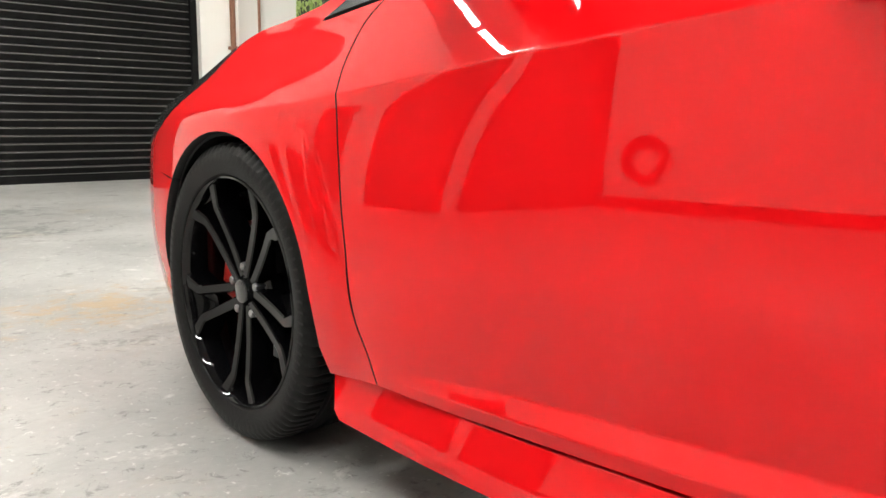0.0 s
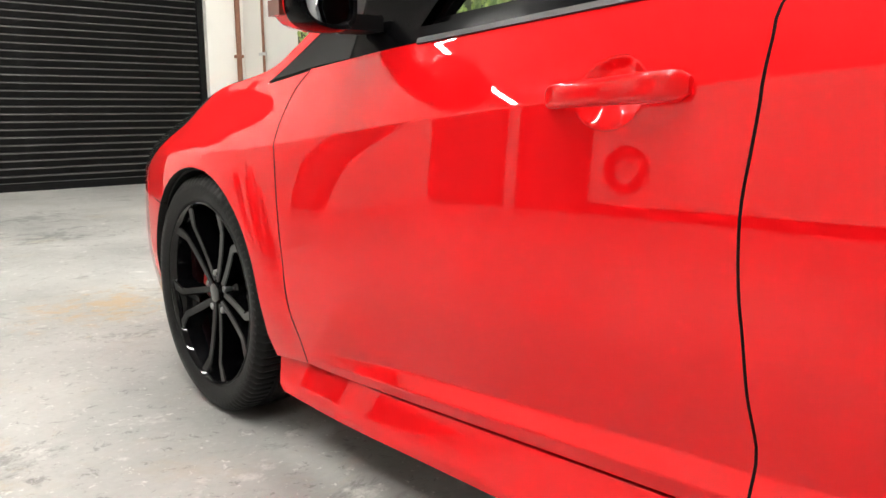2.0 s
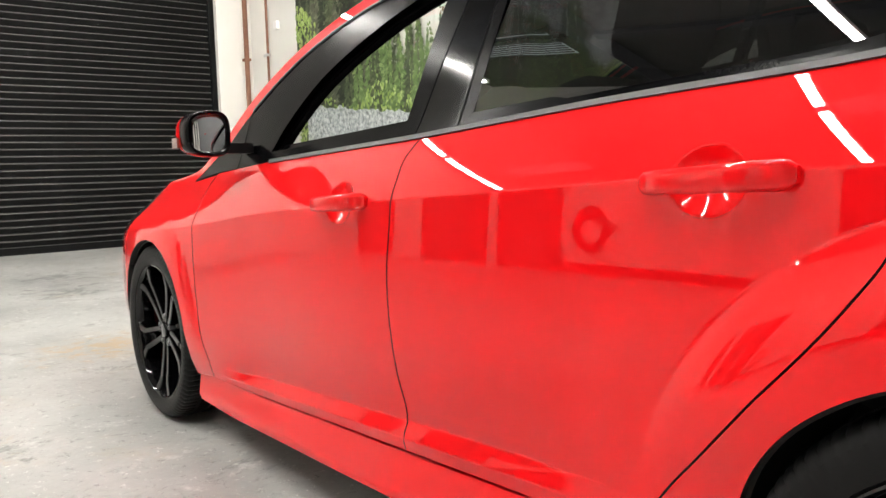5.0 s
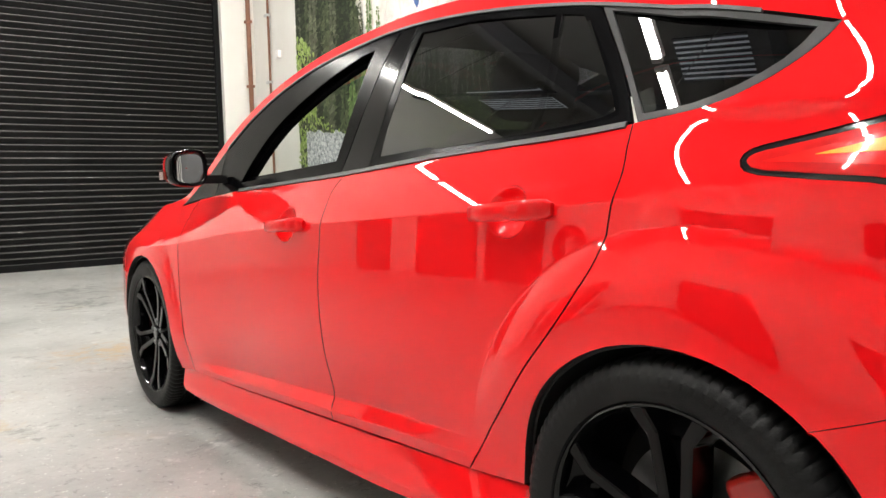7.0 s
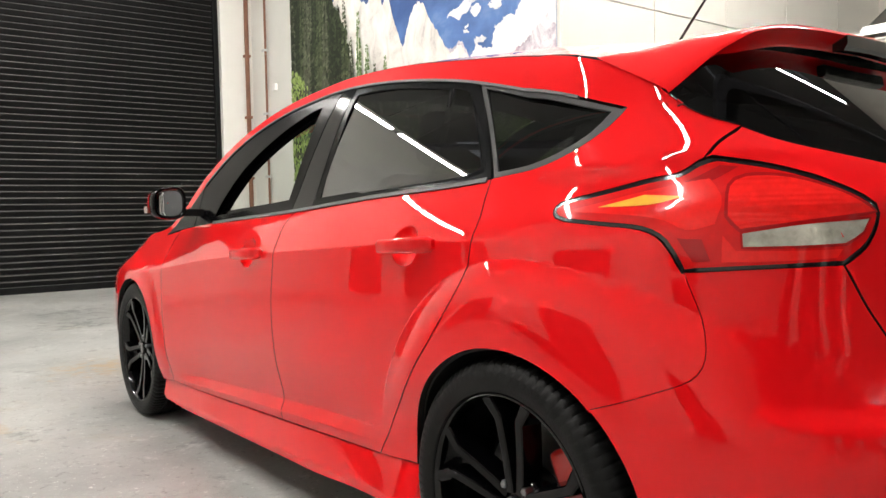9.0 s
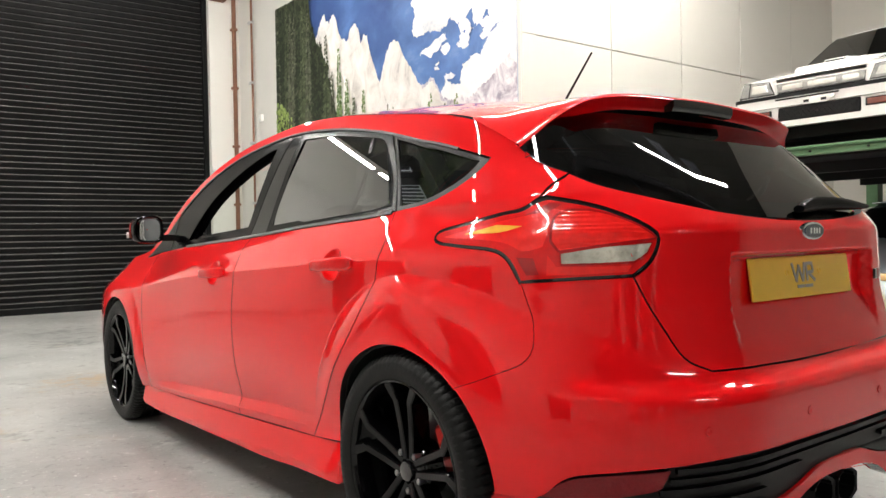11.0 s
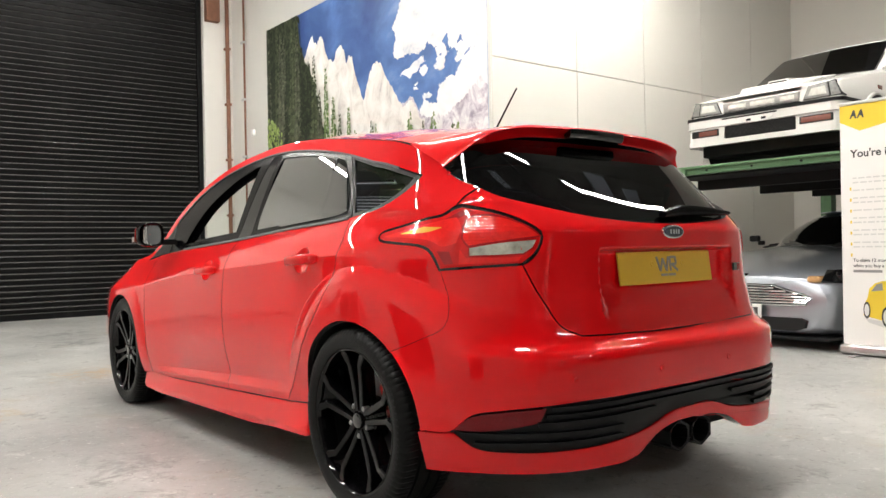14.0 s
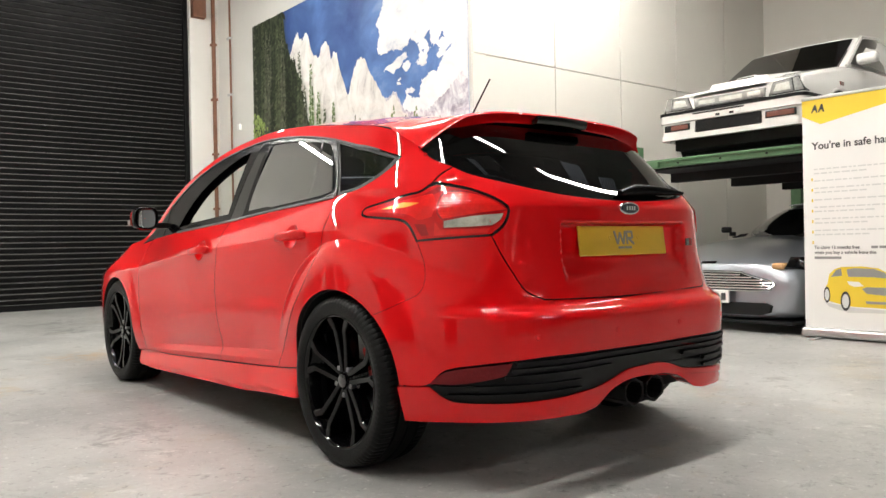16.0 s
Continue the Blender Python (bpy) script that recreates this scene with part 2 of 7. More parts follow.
def link(name, bm, material, parent=None, label="", smooth_angle=35):
    me = bpy.data.meshes.new(name)
    bmesh.ops.recalc_face_normals(bm, faces=bm.faces)
    bm.to_mesh(me)
    bm.free()
    for m in material if isinstance(material, (list, tuple)) else (material,):
        me.materials.append(m)
    if smooth_angle:
        me.shade_smooth()
        me.set_sharp_from_angle(angle=radians(smooth_angle))
        weigh_normals(me)
    ob = new(name, me)
    if parent:
        ob.parent = parent
    if label:
        tagged(ob, label)
    return ob


def part(name, bm, material, parent, label=""):
    return link(name, bm, material, parent, label)


def box(bm, x0, x1, y0, y1, z0, z1, bevel=0.0, m=None):
    r = bmesh.ops.create_cube(bm, size=1.0)
    v = r["verts"]
    for q in v:
        q.co = Vector((x0 + (q.co.x + 0.5) * (x1 - x0), y0 + (q.co.y + 0.5) * (y1 - y0), z0 + (q.co.z + 0.5) * (z1 - z0)))
    if m:
        bmesh.ops.transform(bm, matrix=m, verts=v)
    if bevel:
        e = {e for q in v for e in q.link_edges}
        bmesh.ops.bevel(bm, geom=list(e), offset=bevel, segments=2, affect="EDGES", profile=0.5)
    return bm


def boxed(*a, **k):
    return box(bmesh.new(), *a, **k)


def tube(bm, pts, r, sides=10):
    """A round bar along the points."""
    rings = []
    pts = [Vector(p) for p in pts]
    for i, p in enumerate(pts):
        d = (pts[min(i + 1, len(pts) - 1)] - pts[max(i - 1, 0)]).normalized()
        a = d.cross(Vector((0, 0, 1)) if abs(d.z) < 0.9 else Vector((1, 0, 0))).normalized()
        b = d.cross(a)
        rr = r[i] if isinstance(r, (list, tuple)) else r
        rings.append([bm.verts.new(p + a * rr * math.cos(t) + b * rr * math.sin(t)) for t in [2 * math.pi * k / sides for k in range(sides)]])
    for u, v in zip(rings, rings[1:]):
        for k in range(sides):
            bm.faces.new((u[k], u[(k + 1) % sides], v[(k + 1) % sides], v[k]))
    bm.faces.new(rings[0]), bm.faces.new(rings[-1][::-1])
    return bm


def revolve(bm, profile, segs=96, axis_x=0.0):
    """Turns (x, r) profile points round the x axis."""
    rings = []
    for k in range(segs):
        t = 2 * math.pi * k / segs
        rings.append([bm.verts.new((x, r * math.cos(t), r * math.sin(t))) for x, r in profile])
    for k in range(segs):
        a, b = rings[k], rings[(k + 1) % segs]
        for i in range(len(profile) - 1):
            bm.faces.new((a[i], a[i + 1], b[i + 1], b[i]))
    return bm


def loft(bm, rings, closed=True, caps=True):
    vs = [[bm.verts.new(p) for p in r] for r in rings]
    n = len(vs[0])
    for u, v in zip(vs, vs[1:]):
        for k in range(n if closed else n - 1):
            bm.faces.new((u[k], u[(k + 1) % n], v[(k + 1) % n], v[k]))
    if caps and closed:
        bm.faces.new(vs[0]), bm.faces.new(vs[-1][::-1])
    return bm


def curve_points(pts, step=0.02):
    """A Catmull-Rom curve through the points, at even steps."""
    p = [np.array(q, float) for q in pts]
    if len(p) == 2:
        n = max(1, int(np.linalg.norm(p[1] - p[0]) / step))
        return [tuple(p[0] + (p[1] - p[0]) * i / n) for i in range(n + 1)]
    p = [2 * p[0] - p[1]] + p + [2 * p[-1] - p[-2]]
    out = []
    for i in range(1, len(p) - 2):
        a, b, c, d = p[i - 1:i + 3]
        n = max(1, int(np.linalg.norm(c - b) / step + 0.5))
        for k in range(n):
            t = k / n
            out.append(tuple(0.5 * (2 * b + (c - a) * t + (2 * a - 5 * b + 4 * c - d) * t * t + (3 * b - a - 3 * c + d) * t ** 3)))
    out.append(tuple(p[-2]))
    return out


def outline(*segs, step=0.018):
    """Joins smooth curves, with a corner where one ends and the next begins, into a closed loop."""
    out = []
    for s in segs:
        for q in curve_points(s, step):
            if not out or math.hypot(q[0] - out[-1][0], q[1] - out[-1][1]) > 1e-4:
                out.append(q)
    while math.hypot(out[0][0] - out[-1][0], out[0][1] - out[-1][1]) < 1e-4:
        out.pop()
    return out


def inside(poly, pts):
    p = np.array(poly)
    q = np.roll(p, -1, axis=0)
    res = np.zeros(len(pts), bool)
    for (x0, y0), (x1, y1) in zip(p, q):
        c = (y0 > pts[:, 1]) != (y1 > pts[:, 1])
        if y1 != y0:
            res ^= c & (pts[:, 0] < (x1 - x0) * (pts[:, 1] - y0) / (y1 - y0) + x0)
    return res


def grown(loop, d):
    """The loop moved outwards by d."""
    a = np.array(loop)
    nx, pv = np.roll(a, -1, axis=0), np.roll(a, 1, axis=0)
    area = 0.5 * np.sum(a[:, 0] * nx[:, 1] - nx[:, 0] * a[:, 1])
    t1, t0 = nx - a, a - pv
    t1 /= np.linalg.norm(t1, axis=1)[:, None] + 1e-12
    t0 /= np.linalg.norm(t0, axis=1)[:, None] + 1e-12
    t = t0 + t1
    t /= np.linalg.norm(t, axis=1)[:, None] + 1e-12
    n = np.stack((t[:, 1], -t[:, 0]), 1) * (1 if area > 0 else -1)
    return [tuple(q) for q in a + n * d]


def skin(name, fmap, loop, material, parent, label="", holes=(), flip=1, grid=0.022, inset=0.0018, depth=0.020, flange=0.006, flange_material=None, creases=(), edge=()):
    """A panel of a curved surface: fmap takes two numbers to a point; loop bounds the panel in them. The rim turns in by depth and, with a flange, goes on under the gap."""
    from mathutils import geometry
    loops = [grown(loop, -inset)] + [grown(h, inset) for h in holes]
    pts, edges = [], []
    for lp in loops:
        b = len(pts)
        pts += lp
        edges += [(b + i, b + (i + 1) % len(lp)) for i in range(len(lp))]
    rim = np.array(pts)
    lo, hi = rim.min(0), rim.max(0)
    gx = np.arange(lo[0] + grid / 2, hi[0], grid)
    gy = np.arange(lo[1] + grid / 2, hi[1], grid)
    g = np.array([(x + (grid / 2 if j % 2 else 0), y) for j, y in enumerate(gy) for x in gx])
    ok = inside(loops[0], g)
    for h in loops[1:]:
        ok &= ~inside(h, g)
    g = g[ok]
    if len(g):
        dist = np.array([np.min(np.hypot(rim[:, 0] - x, rim[:, 1] - y)) for x, y in g])
        g = g[dist > grid * 0.55]
    if creases or edge:
        add = np.array([(x, fn(x) + d) for fn, x0, x1 in creases for x in np.arange(max(x0, lo[0]), min(x1, hi[0]), 0.011) for d in (-0.0035, 0.0, 0.0035)] + list(edge))
        if len(add):
            ok = inside(loops[0], add)
            for h in loops[1:]:
                ok &= ~inside(h, add)
            add = add[ok]
        if len(add):
            add = add[np.array([np.min(np.hypot(rim[:, 0] - x, rim[:, 1] - y)) for x, y in add]) > 0.004]
        if len(add) and len(g):
            g = g[np.array([np.min(np.hypot(add[:, 0] - x, add[:, 1] - y)) for x, y in g]) > 0.008]
            g = np.concatenate((g, add))
    allp = [Vector(q) for q in pts] + [Vector(q) for q in g]
    vc, _, fc, _, _, _ = geometry.delaunay_2d_cdt(allp, edges, [], 0, 1e-6)
    vc = [(v.x, v.y) for v in vc]
    cen = np.array([np.mean([vc[i] for i in f], axis=0) for f in fc])
    keep = inside(loops[0], cen)
    for h in loops[1:]:
        keep &= ~inside(h, cen)

    def frame_at(a, b):
        e = 0.0015
        p = Vector(fmap(a, b))
        d1 = Vector(fmap(a + e, b)) - Vector(fmap(a - e, b))
        d2 = Vector(fmap(a, b + e)) - Vector(fmap(a, b - e))
        n = d2.cross(d1)
        return p, n.normalized() if n.length > 0 else Vector((0, 0, 1))

    verts, norms, faces, mats = [], [], [], []
    for a, b in vc:
        p, n = frame_at(a, b)
        verts.append(p), norms.append(n)
    for f, k in zip(fc, keep):
        if not k:
            continue
        (ax, ay), (bx, by), (cx, cy) = (vc[i] for i in f)
        if (bx - ax) * (cy - ay) - (by - ay) * (cx - ax) > 0:
            f = f[::-1]
        faces.append(list(f)), mats.append(0)
    if depth:
        for li, lp in enumerate(loops):
            out = grown(lp, flange if li == 0 else -flange)
            b = len(verts)
            k = len(lp)
            for (a, c), (oa, oc) in zip(lp, out):
                p, n = frame_at(a, c)
                o = (Vector(fmap(oa, oc)) - p).normalized()
                if li:
                    o = -o
                verts += [p.copy(), p - n * depth]
                norms += [(n * 0.5 + o).normalized(), o]
            for i in range(k):
                j = (i + 1) % k
                f = [b + 2 * i, b + 2 * j, b + 2 * j + 1, b + 2 * i + 1]
                n = (verts[f[1]] - verts[f[0]]).cross(verts[f[3]] - verts[f[0]])
                if n.dot(norms[b + 2 * i + 1]) < 0:
                    f = f[::-1]
                # rim wall is body paint in truth; near-black colours in the gap's shade
                faces.append(f), mats.append(1 if flange and li == 0 else 0)
            if flange:
                b2 = len(verts)
                for (a, c), (oa, oc) in zip(lp, out):
                    p, n = frame_at(a, c)
                    q = Vector(fmap(oa, oc))
                    verts += [p - n * depth, q - n * depth]
                    norms += [n, n]
                for i in range(k):
                    j = (i + 1) % k
                    f = [b2 + 2 * i, b2 + 2 * j, b2 + 2 * j + 1, b2 + 2 * i + 1]
                    n = (verts[f[1]] - verts[f[0]]).cross(verts[f[3]] - verts[f[0]])
                    if n.dot(norms[b2 + 2 * i]) < 0:
                        f = f[::-1]
                    faces.append(f), mats.append(1)
    if flip < 0:
        verts = [Vector((-v.x, v.y, v.z)) for v in verts]
        norms = [Vector((-v.x, v.y, v.z)) for v in norms]
        faces = [f[::-1] for f in faces]
    me = bpy.data.meshes.new(name)
    me.from_pydata([tuple(v) for v in verts], [], faces)
    me.materials.append(material)
    me.materials.append(flange_material or DARK)
    me.polygons.foreach_set("material_index", mats)
    me.polygons.foreach_set("use_smooth", [True] * len(faces))
    me.normals_split_custom_set_from_vertices([tuple(v) for v in norms])
    ob = new(name, me)
    ob.parent = parent
    if label:
        tagged(ob, label)
    return ob


def ring(name, fmap, outer, inner, material, parent, label="", flip=1, lift=0.0, depth=0.008):
    """A frame between two loops on a surface."""
    return skin(name, fmap, outer, material, parent, label, holes=(inner,), flip=flip, inset=0.0, depth=depth, flange=0.0, grid=0.03)


# ---- car surface ----
def pchip(xs, ys, x):
    """Monotone cubic through the knots; flat beyond the ends."""
    x = min(max(x, xs[0]), xs[-1])
    n = len(xs)
    h = [xs[i + 1] - xs[i] for i in range(n - 1)]
    d = [(ys[i + 1] - ys[i]) / h[i] for i in range(n - 1)]
    k = 0
    while k < n - 2 and x > xs[k + 1]:
        k += 1

    def slope(i):
        if i == 0:
            return d[0]
        if i == n - 1:
            return d[-1]
        if d[i - 1] * d[i] <= 0:
            return 0.0
        w1, w2 = 2 * h[i] + h[i - 1], h[i] + 2 * h[i - 1]
        return (w1 + w2) / (w1 / d[i - 1] + w2 / d[i])

    t = (x - xs[k]) / h[k]
    m0, m1 = slope(k) * h[k], slope(k + 1) * h[k]
    return ((2 * t ** 3 - 3 * t ** 2 + 1) * ys[k] + (t ** 3 - 2 * t ** 2 + t) * m0
            + (-2 * t ** 3 + 3 * t ** 2) * ys[k + 1] + (t ** 3 - t ** 2) * m1)


def smooth(a, b, x):
    t = min(max((x - a) / (b - a), 0.0), 1.0)
    return t * t * (3 - 2 * t)


YR, YF = 0.10, 2.62        # the corners begin behind and ahead of these
XC = 0.30                  # half-width of the flat middle
HUB_Z, WHEELBASE = 0.322, 2.648


def belt(y):
    return 0.968 + 0.0615 * (1.115 - y)


def crease(y):
    """Height of the sharp line through the door handles."""
    return pchip((-0.5, 0.0, 0.5, 0.75, 1.2, 1.5, 1.85, 2.06, 2.3, 2.7), (0.935, 0.898, 0.874, 0.857, 0.829, 0.808, 0.777, 0.753, 0.726, 0.69), y)


def ledge(y):
    """Height of the inward fold low on the doors."""
    return 0.285 + 0.0645 * (2.09 - y)


def sill(y):
    return pchip((0.34, 0.52, 0.805, 1.118, 1.42, 1.868, 2.16), (0.330, 0.317, 0.298, 0.281, 0.266, 0.244, 0.243), y)


def spline(xs, ys):
    """A natural cubic spline: smooth in its curvature, straight beyond the ends."""
    x, y = np.array(xs, float), np.array(ys, float)
    n, h = len(x), np.diff(np.array(xs, float))
    m = np.eye(n)
    r = np.zeros(n)
    for i in range(1, n - 1):
        m[i, i - 1:i + 2] = h[i - 1], 2 * (h[i - 1] + h[i]), h[i]
        r[i] = 6 * ((y[i + 1] - y[i]) / h[i] - (y[i] - y[i - 1]) / h[i - 1])
    c = np.linalg.solve(m, r).tolist()
    xs, ys, h = list(map(float, xs)), list(map(float, ys)), h.tolist()

    def f(t):
        t = min(max(t, xs[0]), xs[-1])
        k = 0
        while k < n - 2 and t > xs[k + 1]:
            k += 1
        a, b = (xs[k + 1] - t) / h[k], (t - xs[k]) / h[k]
        return a * ys[k] + b * ys[k + 1] + ((a ** 3 - a) * c[k] + (b ** 3 - b) * c[k + 1]) * h[k] ** 2 / 6
    return f


def ledge_foot(y):
    """Height at which the ledge under the fold turns down to the sill."""
    return sill(y) + 0.46 * (ledge(y) - sill(y))


DOOR_BOW = spline((0.0, 0.25, 0.5, 0.75, 1.0), (0.8605, 0.8650, 0.8665, 0.8650, 0.8600))
QUARTER_BOW = spline((0.25, 0.36, 0.55, 0.72, 0.84, 0.90, 0.95, 1.00, 1.05), (0.862, 0.865, 0.867, 0.866, 0.862, 0.853, 0.832, 0.803, 0.785))


def side_half(y, z):
    zc, zb, zs = crease(y), belt(y), sill(y)
    if z >= zb:
        w = pchip((zb - 0.04, zb, 1.15, 1.29, 1.40, 1.46), (0.807, 0.787, 0.727, 0.672, 0.605, 0.55), z)
    elif z >= zc:
        v = (z - zc) / (zb - zc)
        w = 0.860 - 0.073 * (0.84 * v + 0.16 * v * v)
    elif z >= zs:
        w = DOOR_BOW((z - zs) / (zc - zs))
    else:
        w = pchip((0.10, 0.16, zs), (0.80, 0.842, 0.8605), z)
    if y < 0.16 and 0.30 < z < zb:
        k = 1 - smooth(-0.16, 0.16, y)
        w += k * (QUARTER_BOW(z - (belt(y) - 1.05)) - w) * smooth(0.30, 0.42, z) * (1 - smooth(zb - 0.02, zb, z))
    # the fold above the sill: hollow over it, a sloping ledge under it
    zl = ledge(y)
    if z < zl + 0.175:
        amount = smooth(2.16, 1.80, y) * smooth(0.40, 0.85, y)
        zk = ledge_foot(y)
        if z > zl:
            w -= 0.0240 * amount * (1 - (z - zl) / 0.175) ** 1.3
        elif z > zk:
            w -= amount * (0.0068 + 0.0172 * (z - zk) / (zl - zk))
        else:
            w -= amount * (0.0125 - 0.0057 * max(0.0, z - zs) / (zk - zs))
    # flared wheel arches: the rear one has a sharp outer edge
    if z < 0.95:
        r = math.hypot(y + 0.02, z - HUB_Z - 0.004)
        t = min(max((0.528 - r) / 0.125, 0.0), 1.0)
        w += 0.033 * (1 - (1 - t) ** 2) * smooth(0.36, 0.60, z + 0.25 * smooth(0.2, -0.2, y))
        r = math.hypot(y - WHEELBASE, z - HUB_Z)
        t = min(max((0.445 - r) / 0.12, 0.0), 1.0)
        w += (0.015 * (1 - (1 - t) ** 2) + 0.024 * (1 - smooth(0.30, 0.95, r))) * (1 - smooth(0.70, 0.86, z)) * smooth(0.14, 0.40, z) * (1 - 0.65 * smooth(2.60, 2.95, y))
    # waist in plan
    w -= 0.012 * smooth(1.9, 2.9, y) * smooth(0.6, 0.9, z)
    return w


REAR_LOW = spline((0.14, 0.22, 0.32, 0.45, 0.56, 0.64, 0.72, 0.84), (0.70, 0.735, 0.752, 0.760, 0.758, 0.735, 0.706, 0.674))


def rear_depth(z, th=1.0):
    """How far the rear reaches back at this height; the bumper's ledge shows between the corners."""
    full = pchip((0.14, 0.22, 0.30, 0.43, 0.565, 0.582, 0.594, 0.612, 0.625, 0.72, 0.80, 0.90, 0.95, 1.0, 1.10, 1.20, 1.33, 1.46),
                 (0.68, 0.735, 0.75, 0.758, 0.768, 0.767, 0.758, 0.726, 0.708, 0.686, 0.675, 0.675, 0.675, 0.645, 0.53, 0.42, 0.27, 0.13), z)
    if z > 0.84:
        return YR + full
    k = smooth(0.34, 0.60, th)
    return YR + full * k + REAR_LOW(z) * (1 - k)


REAR_POWER = spline((0.1, 0.3, 0.5, 0.7, 0.87, 1.0, 1.2, 1.4), (2.55, 2.55, 2.50, 2.35, 2.20, 2.20, 2.6, 3.1))


def rear_power(z):
    return REAR_POWER(z)


def front_depth(z):
    return pchip((0.14, 0.25, 0.45, 0.60, 0.72, 0.80, 0.95, 1.4), (3.44, 3.50, 3.54, 3.52, 3.40, 3.15, 2.8, 2.7), z) - YF


def recess(x, z):
    """Depth of the number plate's hollow in the tailgate."""
    return 0.034 * (1 - smooth(0.350, 0.372, abs(x))) * (1 - smooth(0.888, 0.897, z)) * smooth(0.66, 0.80, z)


def body(s, z, off=0.0):
    """The skin: s runs as y along the left side, on round the rear corner to the middle of the rear (s = YR - 1.3), or round the front corner (s up to YF + 1.3).
    Returns the point; off is a distance outwards."""
    mirror = 1
    if s < YR - 1.3:
        s, mirror = 2 * (YR - 1.3) - s, -1
    if s > YF + 1.3:
        s, mirror = 2 * (YF + 1.3) - s, -1
    if YR <= s <= YF:
        return (-mirror * (side_half(s, z) + off), s, z)
    front = s > YF
    th = (s - YF if front else YR - s)
    yc, b, n = (YF, front_depth(z), 2.9) if front else (YR, rear_depth(z, min(th, 1.0)), rear_power(z))
    sign = 1 if front else -1
    if front:
        a = side_half(yc + min(th, 1) * 0.6, z) - XC
    else:
        reach = b * math.sin(min(th, 1.0) * math.pi / 2) ** (2 / n)
        a = side_half(yc - 0.62 * math.tanh(reach / 0.62), z) - XC
    if th <= 1.0:
        ang = th * math.pi / 2
        c, q = math.cos(ang), math.sin(ang)
        # even spacing along the corner
        c, q = c ** (2 / n) if c > 1e-9 else 0.0, q ** (2 / n) if q > 1e-9 else 0.0
        r = math.hypot(a * c, b * q)
        f = 1 + off / max(r, 1e-6)
        x = XC + a * c * f
        return (-mirror * x, yc + sign * b * q * f + (0 if front else recess(x, z)), z)
    x = XC - (th - 1.0)
    return (-mirror * x, yc + sign * (b + off) + (0 if front else recess(x, z)), z)

# ---- the room ----
X_WEST, X_MURAL, X_EAST = -6.2, 2.9, 8.8
Y_SOUTH, Y_PANEL, Y_SHUT = -8.0, 3.46, 9.8
H = 6.4


def structure(name, bm, material, label, category):
    return tagged(link(name, bm, material), label, category, kind="structure")


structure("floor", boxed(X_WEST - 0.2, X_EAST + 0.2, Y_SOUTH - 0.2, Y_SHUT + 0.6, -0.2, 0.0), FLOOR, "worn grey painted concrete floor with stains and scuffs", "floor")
structure("ceiling", boxed(X_WEST - 0.2, X_EAST + 0.2, Y_SOUTH - 0.2, Y_SHUT + 0.6, H, H + 0.2), CEILING, "dark sheeted workshop ceiling", "ceiling")
structure("wall_west", boxed(X_WEST - 0.2, X_WEST, Y_SOUTH - 0.2, Y_SHUT + 0.6, 0, H), CONCRETE_WALL, "white painted workshop wall", "wall")
structure("wall_south", boxed(X_WEST, X_EAST, Y_SOUTH - 0.2, Y_SOUTH, 0, H), DARK_WALL, "unseen closing wall behind the car, dark to cut bounced light", "wall")
structure("wall_mural", boxed(X_MURAL, X_MURAL + 0.2, Y_PANEL, Y_SHUT + 0.6, 0, H), CONCRETE_WALL, "white painted wall that carries the mountain mural", "wall")
structure("wall_east", boxed(X_EAST, X_EAST + 0.2, Y_SOUTH, Y_PANEL + 0.2, 0, H), PANEL, "pale grey workshop side wall", "wall")
wall_n = structure("wall_panelled", boxed(X_MURAL + 0.2, X_EAST, Y_PANEL + 0.012, Y_PANEL + 0.2, 0, H), PANEL_JOINT, "cream panelled wall with thin joints", "wall")
SHUT_R, SHUT_L, SHUT_TOP = 2.42, -2.3, 5.2
structure("wall_shutter", boxed(X_WEST, SHUT_L, Y_SHUT, Y_SHUT + 0.3, 0, H), CONCRETE_WALL, "white wall beside the roller shutter", "wall")
structure("wall_shutter_head", boxed(SHUT_L, SHUT_R, Y_SHUT, Y_SHUT + 0.3, SHUT_TOP, H), BEAM, "dark housing above the roller shutter", "wall")
structure("wall_shutter_pier", boxed(SHUT_R, X_MURAL, Y_SHUT - 0.02, Y_SHUT + 0.3, 0, H), CONCRETE_WALL, "white painted pier beside the roller shutter", "wall")

shutter = tagged(new("roller_shutter"), "closed black metal roller shutter with curved horizontal slats", "roller shutter")
shutter.location = (0, Y_SHUT + 0.12, 0)
PITCH = 0.0818
prof = [(0.0, 0.0), (-0.008, 0.003), (-0.010, 0.006), (-0.021, 0.054), (-0.0226, 0.0585), (-0.0228, 0.0615), (-0.0220, 0.0655), (-0.0195, 0.0705), (-0.015, 0.0745), (-0.009, 0.077), (0.0, 0.078), (0.006, 0.079), (0.006, PITCH)]
bm = bmesh.new()
loft(bm, [[(x, a, b) for a, b in prof] + [(x, 0.02, PITCH), (x, 0.02, 0)] for x in (SHUT_L + 0.02, SHUT_R - 0.06)])
# upper curl of each slat gets the painted highlight line
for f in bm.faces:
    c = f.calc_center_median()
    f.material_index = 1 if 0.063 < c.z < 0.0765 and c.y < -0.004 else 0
slat = part("slat", bm, [SLAT, SLAT_HIGHLIGHT], shutter)
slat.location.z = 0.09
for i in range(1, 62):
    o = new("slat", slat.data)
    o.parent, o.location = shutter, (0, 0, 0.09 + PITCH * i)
part("bottom_rail", boxed(SHUT_L + 0.02, SHUT_R - 0.06, -0.035, 0.02, 0.0, 0.088, 0.006), SLAT, shutter)
